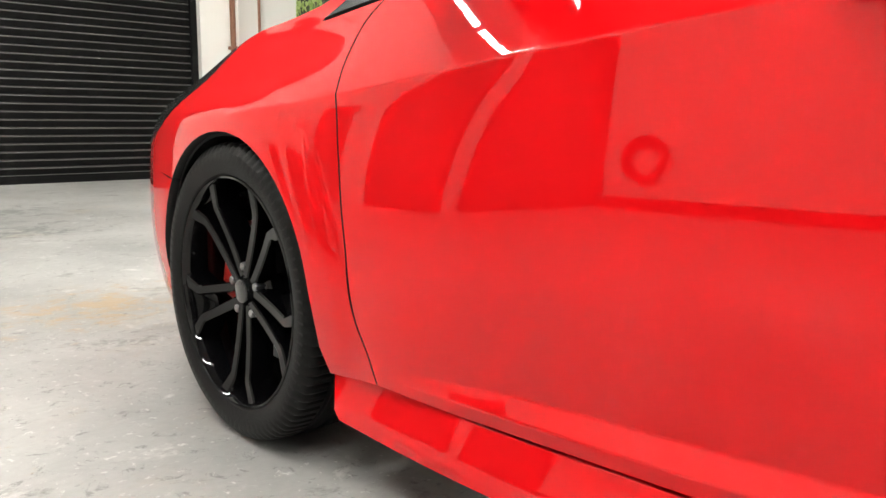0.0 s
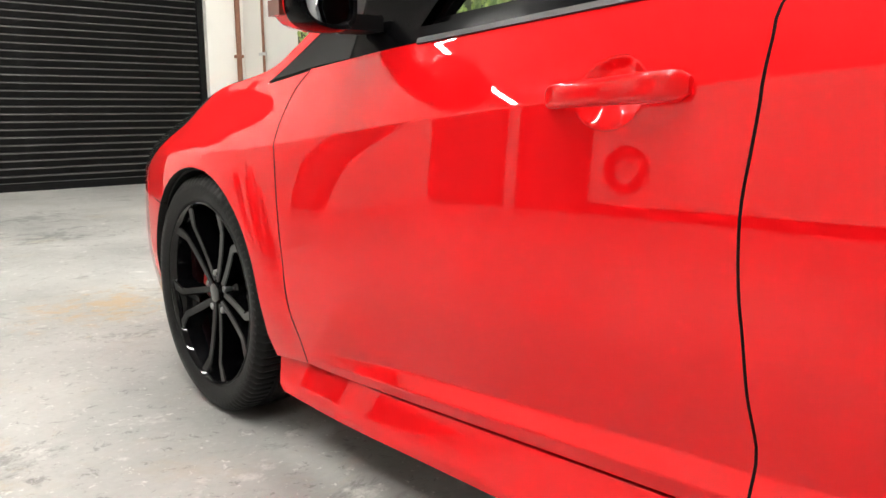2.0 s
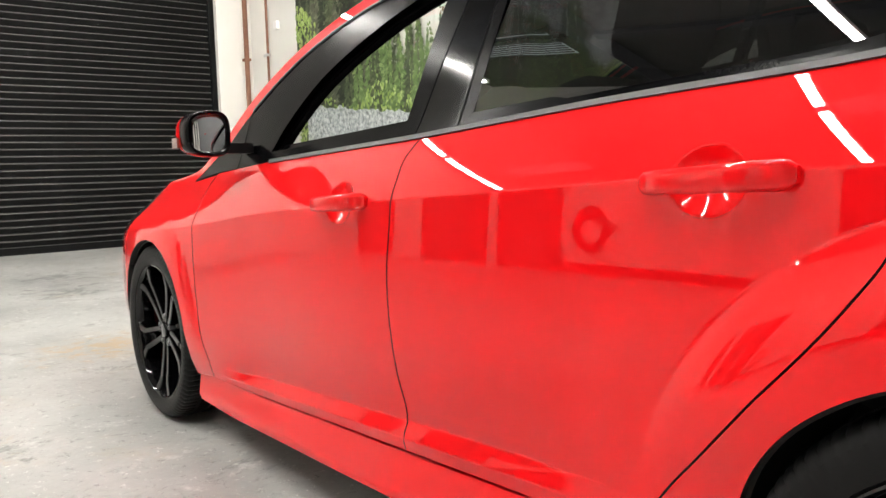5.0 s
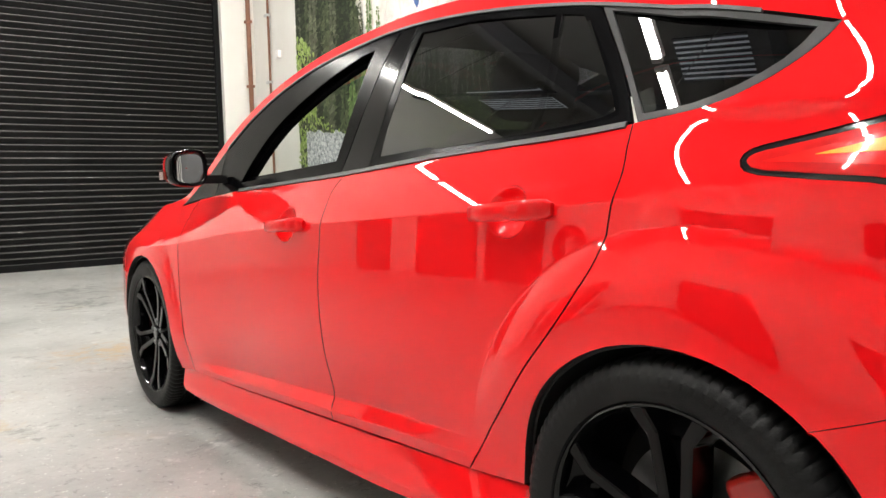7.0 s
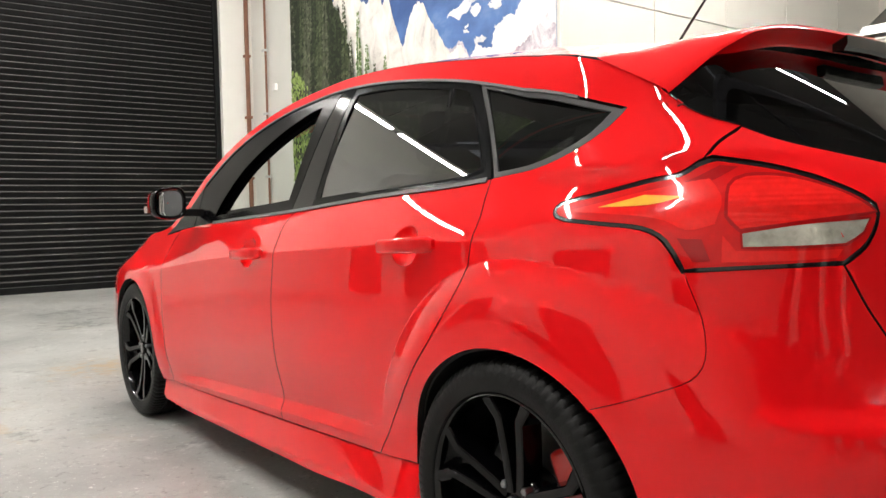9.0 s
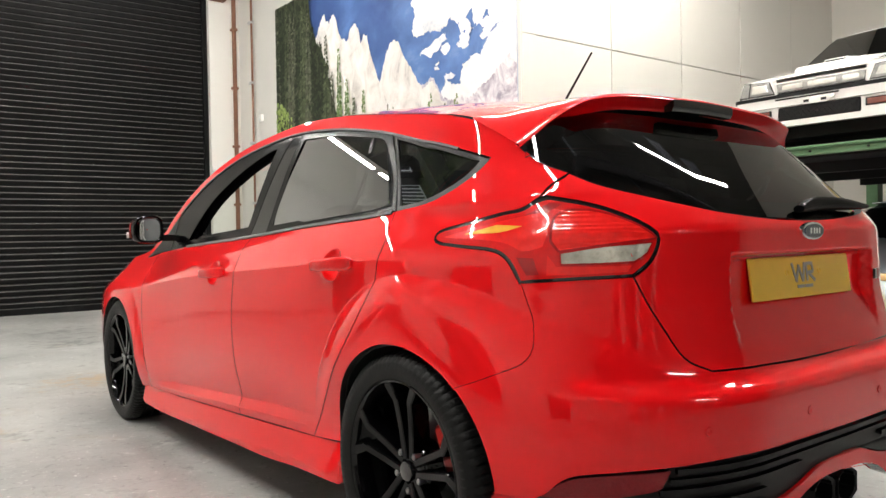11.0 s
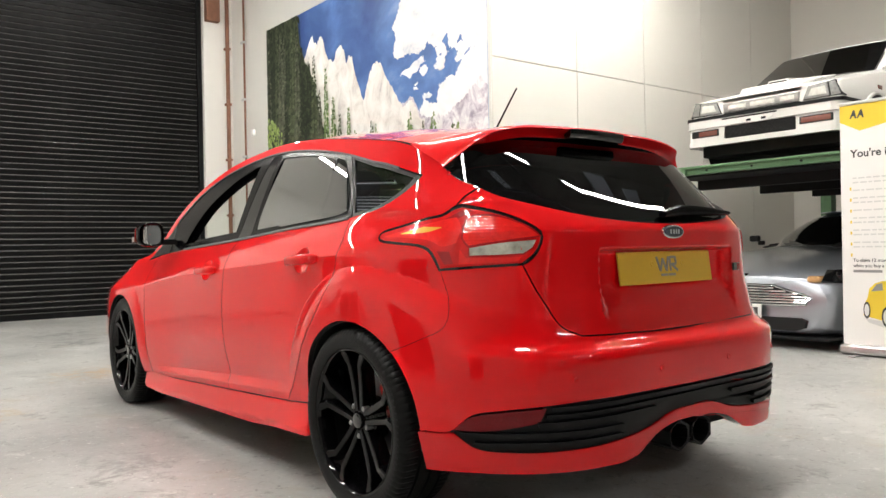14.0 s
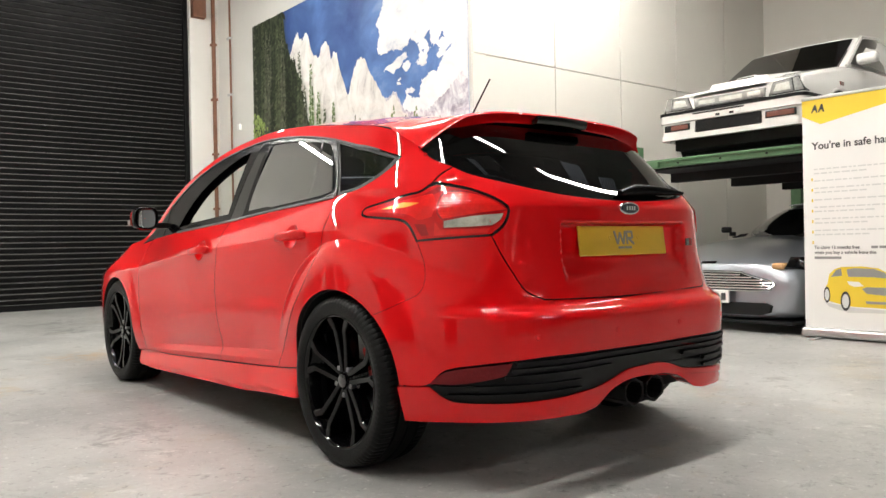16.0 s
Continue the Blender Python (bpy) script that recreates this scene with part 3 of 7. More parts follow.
for x in (SHUT_L, SHUT_R - 0.075):
    part("guide_channel", boxed(x, x + 0.075, -0.06, 0.03, 0.0, SHUT_TOP, 0.004), SLAT, shutter)

for x, y, r, top, m, lab in ((2.80, Y_SHUT - 0.07, 0.032, H, RUST, "rusty brown vertical pipe by the shutter"), (X_MURAL - 0.05, 9.20, 0.016, H, RUST, "thin brown conduit on the white wall")):
    pipe = tagged(new("wall_pipe"), lab, "pipe")
    pipe.location = (x, y, 0)
    part("pipe", tube(bmesh.new(), [(0, 0, 0), (0, 0, top)], r, 12), m, pipe)
    for z in (0.6, 1.5, 2.4, 3.3, 4.2):
        part("bracket", boxed(-r - 0.012, r + 0.012, -r - 0.008, r + 0.06, z - 0.018, z + 0.018, 0.004), ALUMINIUM if r < 0.02 else RUST, pipe)
bar = tagged(link("steel_bracket", boxed(2.44, 2.66, Y_SHUT - 0.14, Y_SHUT - 0.02, 4.60, 5.2, 0.01), RUST), "rusty steel bracket on the white pier", "bracket")
sock = tagged(new("light_switch"), "small white switch box on the wall", "switch")
sock.location = (X_MURAL - 0.025, 8.98, 2.75)
part("box", boxed(-0.025, 0.025, -0.04, 0.04, -0.05, 0.05, 0.006), BANNER_WHITE, sock)

# panels of the cream wall
xs = [X_MURAL + 0.0, 4.15, 5.33, 6.51, 7.69, X_EAST]
for zi, (z0, z1) in enumerate(((0.0, 2.80), (2.81, H))):
    for a, b in zip(xs, xs[1:]):
        part("wall_panel", boxed(a + 0.005, b - 0.005, Y_PANEL - 0.012, Y_PANEL + 0.012, z0 + 0.002, z1, 0.003), PANEL, wall_n)

# ---- the mural, a flat print of mountains ----
mural = tagged(new("mountain_mural"), "large printed wall mural of alpine rocks, firs and blue sky", "mural")
mural.location = (X_MURAL - 0.004, 0, 0)
M0, M1, MTOP = 8.44, 3.50, 4.21


def print_material(name, stops, scale, detail=8, rough=0.7, stretch=(1, 1, 1), distortion=0.0, ramp_at=None, fade=0.0):
    m = mat(name, stops[0], 0.5, spec=0.25)
    n, l = m.node_tree.nodes, m.node_tree.links
    mp, t, r = n.new("ShaderNodeMapping"), n.new("ShaderNodeTexNoise"), n.new("ShaderNodeValToRGB")
    mp.inputs["Scale"].default_value = stretch
    l.new(n["Texture Coordinate"].outputs["Object"], mp.inputs["Vector"])
    l.new(mp.outputs[0], t.inputs["Vector"])
    t.inputs["Scale"].default_value, t.inputs["Detail"].default_value, t.inputs["Roughness"].default_value = scale, detail, rough
    t.inputs["Distortion"].default_value = distortion
    at = ramp_at or [0.32 + 0.36 * i / (len(stops) - 1) for i in range(len(stops))]
    for i, (c, a) in enumerate(zip(stops, at)):
        e = r.color_ramp.elements[i] if i < 2 else r.color_ramp.elements.new(a)
        e.position, e.color = a, (*c, 1)
    src = t.outputs["Fac"]
    if fade:
        sep, mul, add = n.new("ShaderNodeSeparateXYZ"), n.new("ShaderNodeMath"), n.new("ShaderNodeMath")
        l.new(n["Texture Coordinate"].outputs["Object"], sep.inputs[0])
        mul.operation, mul.inputs[1].default_value, mul.inputs[2].default_value = "MULTIPLY_ADD", -fade, fade * 6.3
        l.new(sep.outputs["Y"], mul.inputs[0])
        l.new(mul.outputs[0], add.inputs[0])
        l.new(src, add.inputs[1])
        src = add.outputs[0]
    l.new(src, r.inputs["Fac"])
    l.new(r.outputs["Color"], n["Principled BSDF"].inputs["Base Color"])
    return m


SKY_PRINT = print_material("sky_print", [(0.045, 0.085, 0.25), (0.070, 0.135, 0.34), (0.12, 0.23, 0.52), (0.40, 0.52, 0.74)], 1.3, 8, 0.55, (1, 1, 1.25), 0.3, [0.32, 0.5, 0.66, 0.86], fade=0.06)
ROCK_PRINT = print_material("rock_print", [(0.42, 0.38, 0.38), (0.74, 0.70, 0.66), (0.86, 0.83, 0.79), (0.92, 0.91, 0.88)], 3.2, 10, 0.72, (1, 1.25, 0.8), 0.7, [0.32, 0.42, 0.52, 0.66])
ROCK_PRINT_FAR = print_material("far_rock_print", [(0.34, 0.30, 0.38), (0.62, 0.58, 0.64), (0.86, 0.85, 0.86), (0.92, 0.92, 0.91)], 4.5, 10, 0.72, (1, 1.1, 0.9), 0.7, [0.36, 0.46, 0.55, 0.66])


def leaf_print(name, dark, mid, pale):
    """Printed foliage: every bough takes its own green."""
    m = mat(name, mid, 0.55, spec=0.2)
    n, l = m.node_tree.nodes, m.node_tree.links
    g, r, t, mix = n.new("ShaderNodeNewGeometry"), n.new("ShaderNodeValToRGB"), n.new("ShaderNodeTexNoise"), n.new("ShaderNodeMix")
    r.color_ramp.elements[0].color, r.color_ramp.elements[1].color = (*dark, 1), (*pale, 1)
    r.color_ramp.elements.new(0.55).color = (*mid, 1)
    t.inputs["Scale"].default_value, t.inputs["Detail"].default_value = 22.0, 6.0
    l.new(n["Texture Coordinate"].outputs["Object"], t.inputs["Vector"])
    mix.data_type = "FLOAT"
    mix.inputs[0].default_value = 0.45
    l.new(g.outputs["Random Per Island"], mix.inputs[2])
    l.new(t.outputs["Fac"], mix.inputs[3])
    l.new(mix.outputs[0], r.inputs["Fac"])
    l.new(r.outputs["Color"], n["Principled BSDF"].inputs["Base Color"])
    return m


FIR_PRINT = leaf_print("fir_print", (0.030, 0.036, 0.024), (0.075, 0.092, 0.052), (0.17, 0.20, 0.11))
FIR_PRINT_GREY = leaf_print("grey_fir_print", (0.045, 0.048, 0.036), (0.10, 0.108, 0.075), (0.24, 0.25, 0.17))
FIR_PRINT_DARK = leaf_print("dark_fir_print", (0.014, 0.017, 0.014), (0.030, 0.037, 0.024), (0.075, 0.09, 0.05))
FIR_PRINT_PALE = leaf_print("fir_print_pale", (0.045, 0.075, 0.030), (0.15, 0.22, 0.085), (0.36, 0.45, 0.20))
GRASS_LEAF = leaf_print("grass_leaf_print", (0.12, 0.19, 0.05), (0.33, 0.44, 0.13), (0.58, 0.64, 0.34))
GRASS_PRINT = print_material("grass_print", [(0.15, 0.25, 0.06), (0.36, 0.47, 0.15), (0.60, 0.64, 0.36)], 5.0, 9, 0.75)
STONE_PRINT = print_material("stone_print", [(0.12, 0.13, 0.14), (0.46, 0.48, 0.50), (0.80, 0.81, 0.82)], 22.0, 5, 0.7)
ROAD_PRINT = print_material("road_print", [(0.42, 0.43, 0.44), (0.56, 0.57, 0.57), (0.66, 0.66, 0.65)], 3.0, 6, 0.6)


def flat(name, pts, layer, material):
    """A sheet of the print: pts run along its upper edge, then two along its foot."""
    bm = bmesh.new()
    tops, base = pts[:-2], pts[-1][1]
    prev = None
    for y, z in tops:
        cur = [bm.verts.new((-0.004 * layer, y, z)), bm.verts.new((-0.004 * layer, y, base))]
        if prev:
            bm.faces.new((prev[0], cur[0], cur[1], prev[1]))
        prev = cur
    return link(name, bm, material, mural, smooth_angle=0)


def ridge(y0, y1, z_of, seed, rough=0.25, n=70, base=1.0):
    rnd = random.Random(seed)
    top = []
    for i in range(n + 1):
        y = y0 + (y1 - y0) * i / n
        z = z_of(i / n) + rough * (abs(noise.noise(Vector((i * 0.19, seed, 0)))) * 1.3 + 0.5 * noise.noise(Vector((i * 0.61, seed, 3))) + 0.25 * rnd.uniform(-1, 1))
        top.append((y, min(z, MTOP - 0.01)))
    return top + [(y1, base), (y0, base)]


def bough(bm, x, y, z, length, thick, ang, rnd):
    """A ragged printed tuft: a drooping wedge with a broken edge."""
    c, q = math.cos(ang), math.sin(ang)
    pts = []
    for u, v in ((0, -0.5), (0.45, -0.62), (0.8, -0.25), (1.0, 0.0), (0.7, 0.3), (0.35, 0.55), (0, 0.5)):
        u, v = u * length * rnd.uniform(0.8, 1.2), v * thick * rnd.uniform(0.6, 1.3)
        pts.append((min(max(y + u * c - v * q, M1 + 0.002), M0 - 0.002), min(z + u * q + v * c, MTOP - 0.004)))
    bm.faces.new([bm.verts.new((x, a, b)) for a, b in pts])


def fir(y, z0, h, w, seed, layer, material):
    """A fir of the print: tiers of drooping boughs, narrow at the tip and gappy at the edge."""
    rnd = random.Random(seed)
    bm = bmesh.new()
    count = int(90 + 60 * h)
    for i in range(count):
        f = (i / count) ** 0.8
        reach = w * (0.06 + 0.94 * f ** 0.85) * rnd.uniform(0.55, 1.1)
        sg = rnd.choice((-1, 1))
        start = rnd.uniform(0.0, 0.55) * reach
        bough(bm, -0.004 * layer - 0.0025 * i / count, y + sg * start, z0 + h * (1 - f) + rnd.uniform(-0.02, 0.02), (reach - start) * 0.9 + 0.02, 0.030 + 0.03 * f, (math.pi if sg < 0 else 0) - sg * rnd.uniform(0.1, 0.6), rnd)
    return tagged(link("fir", bm, material, mural, smooth_angle=0), kind="stuff")


def foliage(name, y0, y1, top_of, base, count, size, seed, layer, material):
    """A printed mass of tufts under a skyline."""
    rnd = random.Random(seed)
    bm = bmesh.new()
    for i in range(count):
        y = rnd.uniform(y1, y0)
        z = base + (top_of(y) - base) * rnd.random() ** 0.8
        bough(bm, -0.004 * layer - 0.003 * i / count, y, z, size * rnd.uniform(0.6, 1.5), size * rnd.uniform(0.35, 0.7), rnd.uniform(-2.4, -0.7), rnd)
    return tagged(link(name, bm, material, mural, smooth_angle=0), kind="stuff")


flat("sky_sheet", [(M0, MTOP), (M1, MTOP), (M1, 0.1), (M0, 0.1)], 0, SKY_PRINT)
CLOUD_PRINT = print_material("cloud_print", [(0.50, 0.56, 0.66), (0.80, 0.81, 0.83), (0.90, 0.90, 0.90)], 2.4, 9, 0.66, (1, 1, 1.3), 0.5, [0.30, 0.42, 0.52])


def cloud(pts, seed, layer):
    """A cloud of the print with a ragged outline; pts are (y, z)."""
    rnd = random.Random(seed)
    edge = []
    for (a, b), (c, d) in zip(pts, pts[1:] + pts[:1]):
        n = max(2, int(math.hypot(c - a, d - b) / 0.018))
        for q in range(n):
            f = q / n
            y, z = a + (c - a) * f, b + (d - b) * f
            g = 0.0 if y < M1 + 0.04 or z > MTOP - 0.04 else 1.0
            edge.append((min(max(y + g * (rnd.uniform(-0.006, 0.006) + 0.045 * noise.noise(Vector((y * 9, z * 9, seed))) + 0.025 * noise.noise(Vector((y * 31, z * 31, seed)))), M1), M0 - 0.004), min(z + g * (rnd.uniform(-0.006, 0.006) + 0.045 * noise.noise(Vector((y * 9, z * 9, seed + 7))) + 0.025 * noise.noise(Vector((y * 31, z * 31, seed + 3)))), MTOP)))
    bm = bmesh.new()
    from mathutils import geometry
    vc, _, fc, _, _, _ = geometry.delaunay_2d_cdt([Vector(q) for q in edge], [(i, (i + 1) % len(edge)) for i in range(len(edge))], [], 1, 1e-5)
    vs = [bm.verts.new((-0.004 * layer, v.x, v.y)) for v in vc]
    for f in fc:
        bm.faces.new([vs[i] for i in f])
    return link("cloud", bm, CLOUD_PRINT, mural, smooth_angle=0)


cloud([(4.90, 4.21), (4.95, 3.80), (5.06, 3.62), (5.15, 3.50), (5.10, 3.33), (5.17, 3.19), (5.06, 3.08), (4.84, 3.13), (4.66, 3.05), (4.50, 3.15), (4.30, 3.08), (4.16, 3.18), (4.07, 2.98), (3.93, 3.12), (3.80, 2.95), (3.50, 2.95), (3.50, 4.21)], 21, 0.8)
cloud([(5.02, 2.90), (4.80, 2.97), (4.62, 3.06), (4.52, 2.99), (4.66, 2.90), (4.84, 2.86)], 24, 2)
cloud([(4.62, 2.44), (4.58, 2.60), (4.50, 2.52), (4.36, 2.50), (4.30, 2.62), (4.16, 2.74), (4.02, 2.70), (3.92, 2.86), (3.74, 2.98), (3.50, 2.98), (3.50, 2.0), (4.66, 2.1)], 22, 1.4)
cloud([(5.55, 4.06), (5.47, 4.10), (5.42, 4.02), (5.50, 3.98)], 23, 1)
rnd = random.Random(77)
for k in range(22):
    y, z, r = rnd.uniform(3.75, 4.75), rnd.gauss(2.93, 0.14), rnd.uniform(0.02, 0.06)
    cloud([(y + r * 1.6 * math.cos(a), z + r * math.sin(a)) for a in (0, 1.05, 2.1, 3.15, 4.2, 5.25)], 40 + k, 2.1 + 0.05 * k)
PEAKS = ((3.5, 2.50), (3.62, 2.62), (3.70, 2.55), (3.95, 2.40), (4.25, 2.30), (4.62, 2.36), (4.72, 2.50), (4.80, 2.60), (4.95, 2.55), (5.10, 2.70), (5.22, 2.86), (5.32, 2.98), (5.42, 3.14), (5.52, 3.16), (5.62, 3.08), (5.72, 2.90), (5.80, 2.76), (5.90, 2.95), (6.0, 3.16), (6.06, 3.34),
         (6.12, 3.36), (6.18, 3.28), (6.24, 3.46), (6.32, 3.54), (6.42, 3.50), (6.50, 3.38), (6.62, 3.42), (6.72, 3.56), (6.78, 3.74), (6.86, 3.78), (6.92, 3.70), (7.0, 3.72), (7.08, 3.82), (7.16, 3.74), (7.3, 3.55), (7.6, 3.4), (8.44, 3.3))


def peaks(y):
    return pchip([p[0] for p in PEAKS], [p[1] for p in PEAKS], y)


flat("far_rock_ridge", ridge(5.0, M1, lambda f: peaks(5.0 - f * (5.0 - M1)) + 0.02, 9, 0.045, 120), 2, ROCK_PRINT_FAR)
flat("rock_ridge", ridge(M0, 4.55, lambda f: peaks(M0 - f * (M0 - 4.55)) - 0.015, 4, 0.045, 260), 3, ROCK_PRINT)
flat("meadow", ridge(M0, M1, lambda f: 2.05 - 0.45 * f, 8, 0.12, 60, 0.1), 4, GRASS_PRINT)


def fir_line(y):
    return pchip((6.3, 6.6, 6.85, 7.0, 7.15, 7.38, 7.5, 8.44), (1.9, 2.35, 2.75, 3.2, 3.5, 3.8, 4.35, 4.5), y)


flat("fir_mass", ridge(M0, 6.5, lambda f: fir_line(M0 - f * (M0 - 6.5)) - 0.12, 31, 0.08, 90), 5, FIR_PRINT)
foliage("fir_foliage", M0, 6.75, lambda y: fir_line(y) - 0.05, 1.5, 900, 0.10, 3, 5.6, FIR_PRINT_DARK)
rnd = random.Random(5)
firs = [(8.40 - 0.105 * i + rnd.uniform(-0.03, 0.03), 1.6, (2.62 - 0.02 * i) * rnd.uniform(0.94, 1.02), rnd.uniform(0.17, 0.26)) for i in range(10)] + [(7.32, 1.5, 2.15, 0.24), (7.14, 1.5, 2.0, 0.26), (7.0, 1.5, 2.02, 0.22), (6.86, 1.5, 1.55, 0.18), (6.68, 1.5, 1.82, 0.14), (6.50, 1.5, 1.40, 0.16), (6.34, 1.5, 1.15, 0.14), (6.12, 1.5, 1.20, 0.12), (5.95, 1.5, 0.85, 0.14)]
k = 0
for y, z0, h, w in firs:
    k += 1
    fir(y, z0, h, w, k, 6.5 + 0.12 * k, FIR_PRINT_PALE if k in (15, 16, 18) else (FIR_PRINT, FIR_PRINT_DARK, FIR_PRINT_GREY)[(k * 7 // 3) % 3])
foliage("bushes", M0, 7.95, lambda y: 2.98 - 0.75 * (M0 - y), 1.2, 420, 0.06, 6, 9.0, GRASS_LEAF)
for i in range(20):
    k += 1
    fir(7.2 - 0.175 * i + rnd.uniform(-0.05, 0.05), 1.35, rnd.uniform(0.75, 1.10), rnd.uniform(0.15, 0.24), k, 9.4 + 0.1 * i, FIR_PRINT_PALE if i % 3 else FIR_PRINT)
foliage("shrubs", M0, M1, lambda y: 1.72 + 0.12 * math.sin(y * 5), 1.1, 900, 0.05, 12, 11.6, GRASS_LEAF)
flat("road", ridge(6.3, M1, lambda f: 1.12 - 0.1 * f, 12, 0.03, 40, 0.1), 12.6, ROAD_PRINT)
flat("stone_wall", ridge(8.2, 5.6, lambda f: 1.66 - 0.26 * f, 15, 0.05, 60, 0.72), 13.4, STONE_PRINT)

# ---- ceiling lights, beams and rooflights ----
def light_fitting(x, y, along_y=True, z=4.7, length=1.5):
    f = tagged(new("ceiling_light"), "lit twin fluorescent batten hung under the ceiling", "ceiling light", "fluorescent lights over the cars")
    f.location = (x, y, z)
    f.rotation_euler = (0, 0, 0 if along_y else math.pi / 2)
    part("body", boxed(-0.038, 0.038, -length / 2, length / 2, 0.0, 0.05, 0.006), BANNER_WHITE, f)
    for dx in (-0.02, 0.02):
        part("tube", tube(bmesh.new(), [(dx, -length / 2 + 0.03, -0.02), (dx, length / 2 - 0.03, -0.02)], 0.016, 10), TUBE, f, "glowing white tube")
    for dy in (-length / 2, length / 2):
        part("end_cap", boxed(-0.04, 0.04, dy - 0.02, dy + 0.02, -0.04, 0.0, 0.004), BANNER_WHITE, f)
    for dy in (-length / 3, length / 3):
        part("chain", tube(bmesh.new(), [(0, dy, 0.05), (0, dy, H - z)], 0.004, 6), STEEL, f)
    return f


for y, row in ((6.9, ((-3.58, 1.42), (-2.08, 1.42), (0.65, 2.4))), (2.5, ((-3.58, 1.42), (-2.08, 1.42), (0.65, 2.4), (3.95, 2.4))), (-0.2, ((-3.58, 1.42), (-2.08, 1.42), (0.65, 2.4), (3.95, 2.4))), (-7.3, ((0.65, 2.4),))):
    for x, long in row:
        light_fitting(x, y, False, length=long)
for i, y in enumerate((-5.5, -1.5, 2.4, 6.4)):
    structure("roof_beam", boxed(X_WEST, X_MURAL if y > 3 else X_EAST, y - 0.09, y + 0.09, H - 0.34, H, 0.01), BEAM, "dark steel roof beam", "beam")
for x in (-4.4, -1.4, 1.6):
    structure("roof_purlin", boxed(x - 0.07, x + 0.07, Y_SOUTH, Y_SHUT, H - 0.18, H - 0.002, 0.01), BEAM, "dark steel roof purlin", "beam")
for x, y, wx, wy, n in ((-4.6, 7.9, 0.34, 0.8, 11), (-3.8, 3.0, 0.24, 0.40, 9), (5.8, 0.4, 0.26, 0.36, 9), (6.7, 0.28, 0.17, 0.2, 7), (0.05, -1.3, 0.15, 0.25, 6)):
    sl = tagged(new("rooflight"), "translucent ribbed rooflight sheet with daylight", "rooflight")
    sl.location = (x, y, H - 0.03)
    part("sheet", boxed(-wx, wx, -wy, wy, 0, 0.02), SKYLIGHT, sl)
    for j in range(n):
        c = -wx + 2 * wx * j / (n - 1)
        part("rib", boxed(c - wx / n * 0.45, c + wx / n * 0.45, -wy, wy, -0.02, 0.0), BEAM, sl)

# doors and skirting of the west wall, mirrored in the paint of the car
DOOR_LEAF = mat("door_grey", (0.06, 0.06, 0.063), 0.4, grain=0.1, scale=6)
DOOR_FRAME = mat("door_frame_dark", (0.02, 0.02, 0.022), 0.4, grain=0.2, scale=10)
for i, (y, w, h) in enumerate(((9.25, 0.85, 2.1), (7.45, 1.25, 2.3), (6.1, 0.95, 2.3), (1.6, 2.0, 2.4), (-1.9, 0.95, 2.1))):
    d = tagged(new("door_%d" % (i + 1)), "plain grey steel door with a dark frame in the white wall", "door", kind="structure")
    d.location = (X_WEST, y, 0)
    part("leaf", boxed(0.004, 0.05, -w / 2 + 0.16, w / 2 - 0.16, 0.0, h - 0.16, 0.005), DOOR_LEAF, d)
    part("door_frame", box(box(box(bmesh.new(), 0.002, 0.07, -w / 2, -w / 2 + 0.158, 0, h), 0.002, 0.07, w / 2 - 0.158, w / 2, 0, h), 0.002, 0.07, -w / 2 + 0.158, w / 2 - 0.158, h - 0.158, h), DOOR_FRAME, d)
    part("door_handle", tube(bmesh.new(), [(0.05, w / 2 - 0.24, 1.0), (0.1, w / 2 - 0.24, 1.0), (0.1, w / 2 - 0.36, 1.0)], 0.01, 8), STEEL, d)
structure("baseboard", boxed(X_WEST + 0.002, X_WEST + 0.02, 2.65, 5.6, 0.0, 0.14, 0.004), DOOR_FRAME, "dark skirting along the white wall", "baseboard")
# unseen piers, added as white bands for the rear bumper to mirror
for i, (x, w) in enumerate(((-5.2, 0.5), (-3.6, 0.35), (-2.2, 0.35))):
    structure("pier_%d" % (i + 1), boxed(x - w / 2, x + w / 2, Y_SOUTH, Y_SOUTH + 0.12, 0.0, 3.4, 0.01), CONCRETE_WALL, "white pier added on the dark wall for its reflection", "pier")
reel = tagged(new("hose_reel"), "dark coiled hose hung on the white wall", "hose reel")
reel.location = (X_WEST, 5.15, 0.62)
bm = bmesh.new()
for k in range(5):
    tube(bm, [(0.05 + 0.022 * (k % 3), (0.17 + 0.014 * k) * math.cos(t), (0.19 + 0.014 * k) * math.sin(t) * (1.0 if math.sin(t) > 0 else 1.15)) for t in [2 * math.pi * j / 28 for j in range(29)]], 0.016, 7)
part("hose", bm, RUBBER, reel)
part("bracket", boxed(0.0, 0.12, -0.07, 0.07, 0.13, 0.24, 0.01), DOOR_FRAME, reel)

# ---- the red hatchback ----
car = tagged(new("hatchback_car"), "glossy red five-door hot hatchback with black wheels on the concrete floor", "car")


def rail_s(s):
    return pchip((-0.30, -0.13, 0.05, 0.18, 0.4, 0.7, 0.98, 1.2, 1.5, 1.786, 2.03, 2.22, 2.45, 2.7, 2.95, 3.1, 3.3),
                 (1.20, 1.265, 1.302, 1.325, 1.355, 1.392, 1.408, 1.398, 1.355, 1.262, 1.135, 1.015, 0.905, 0.872, 0.836, 0.796, 0.73), s)


def crown(s):
    return pchip((-0.30, -0.13, 0.2, 0.6, 1.0, 1.3, 1.7, 2.2, 2.5, 3.2), (0.09, 0.078, 0.082, 0.064, 0.055, 0.055, 0.075, 0.07, 0.06, 0.05), s)


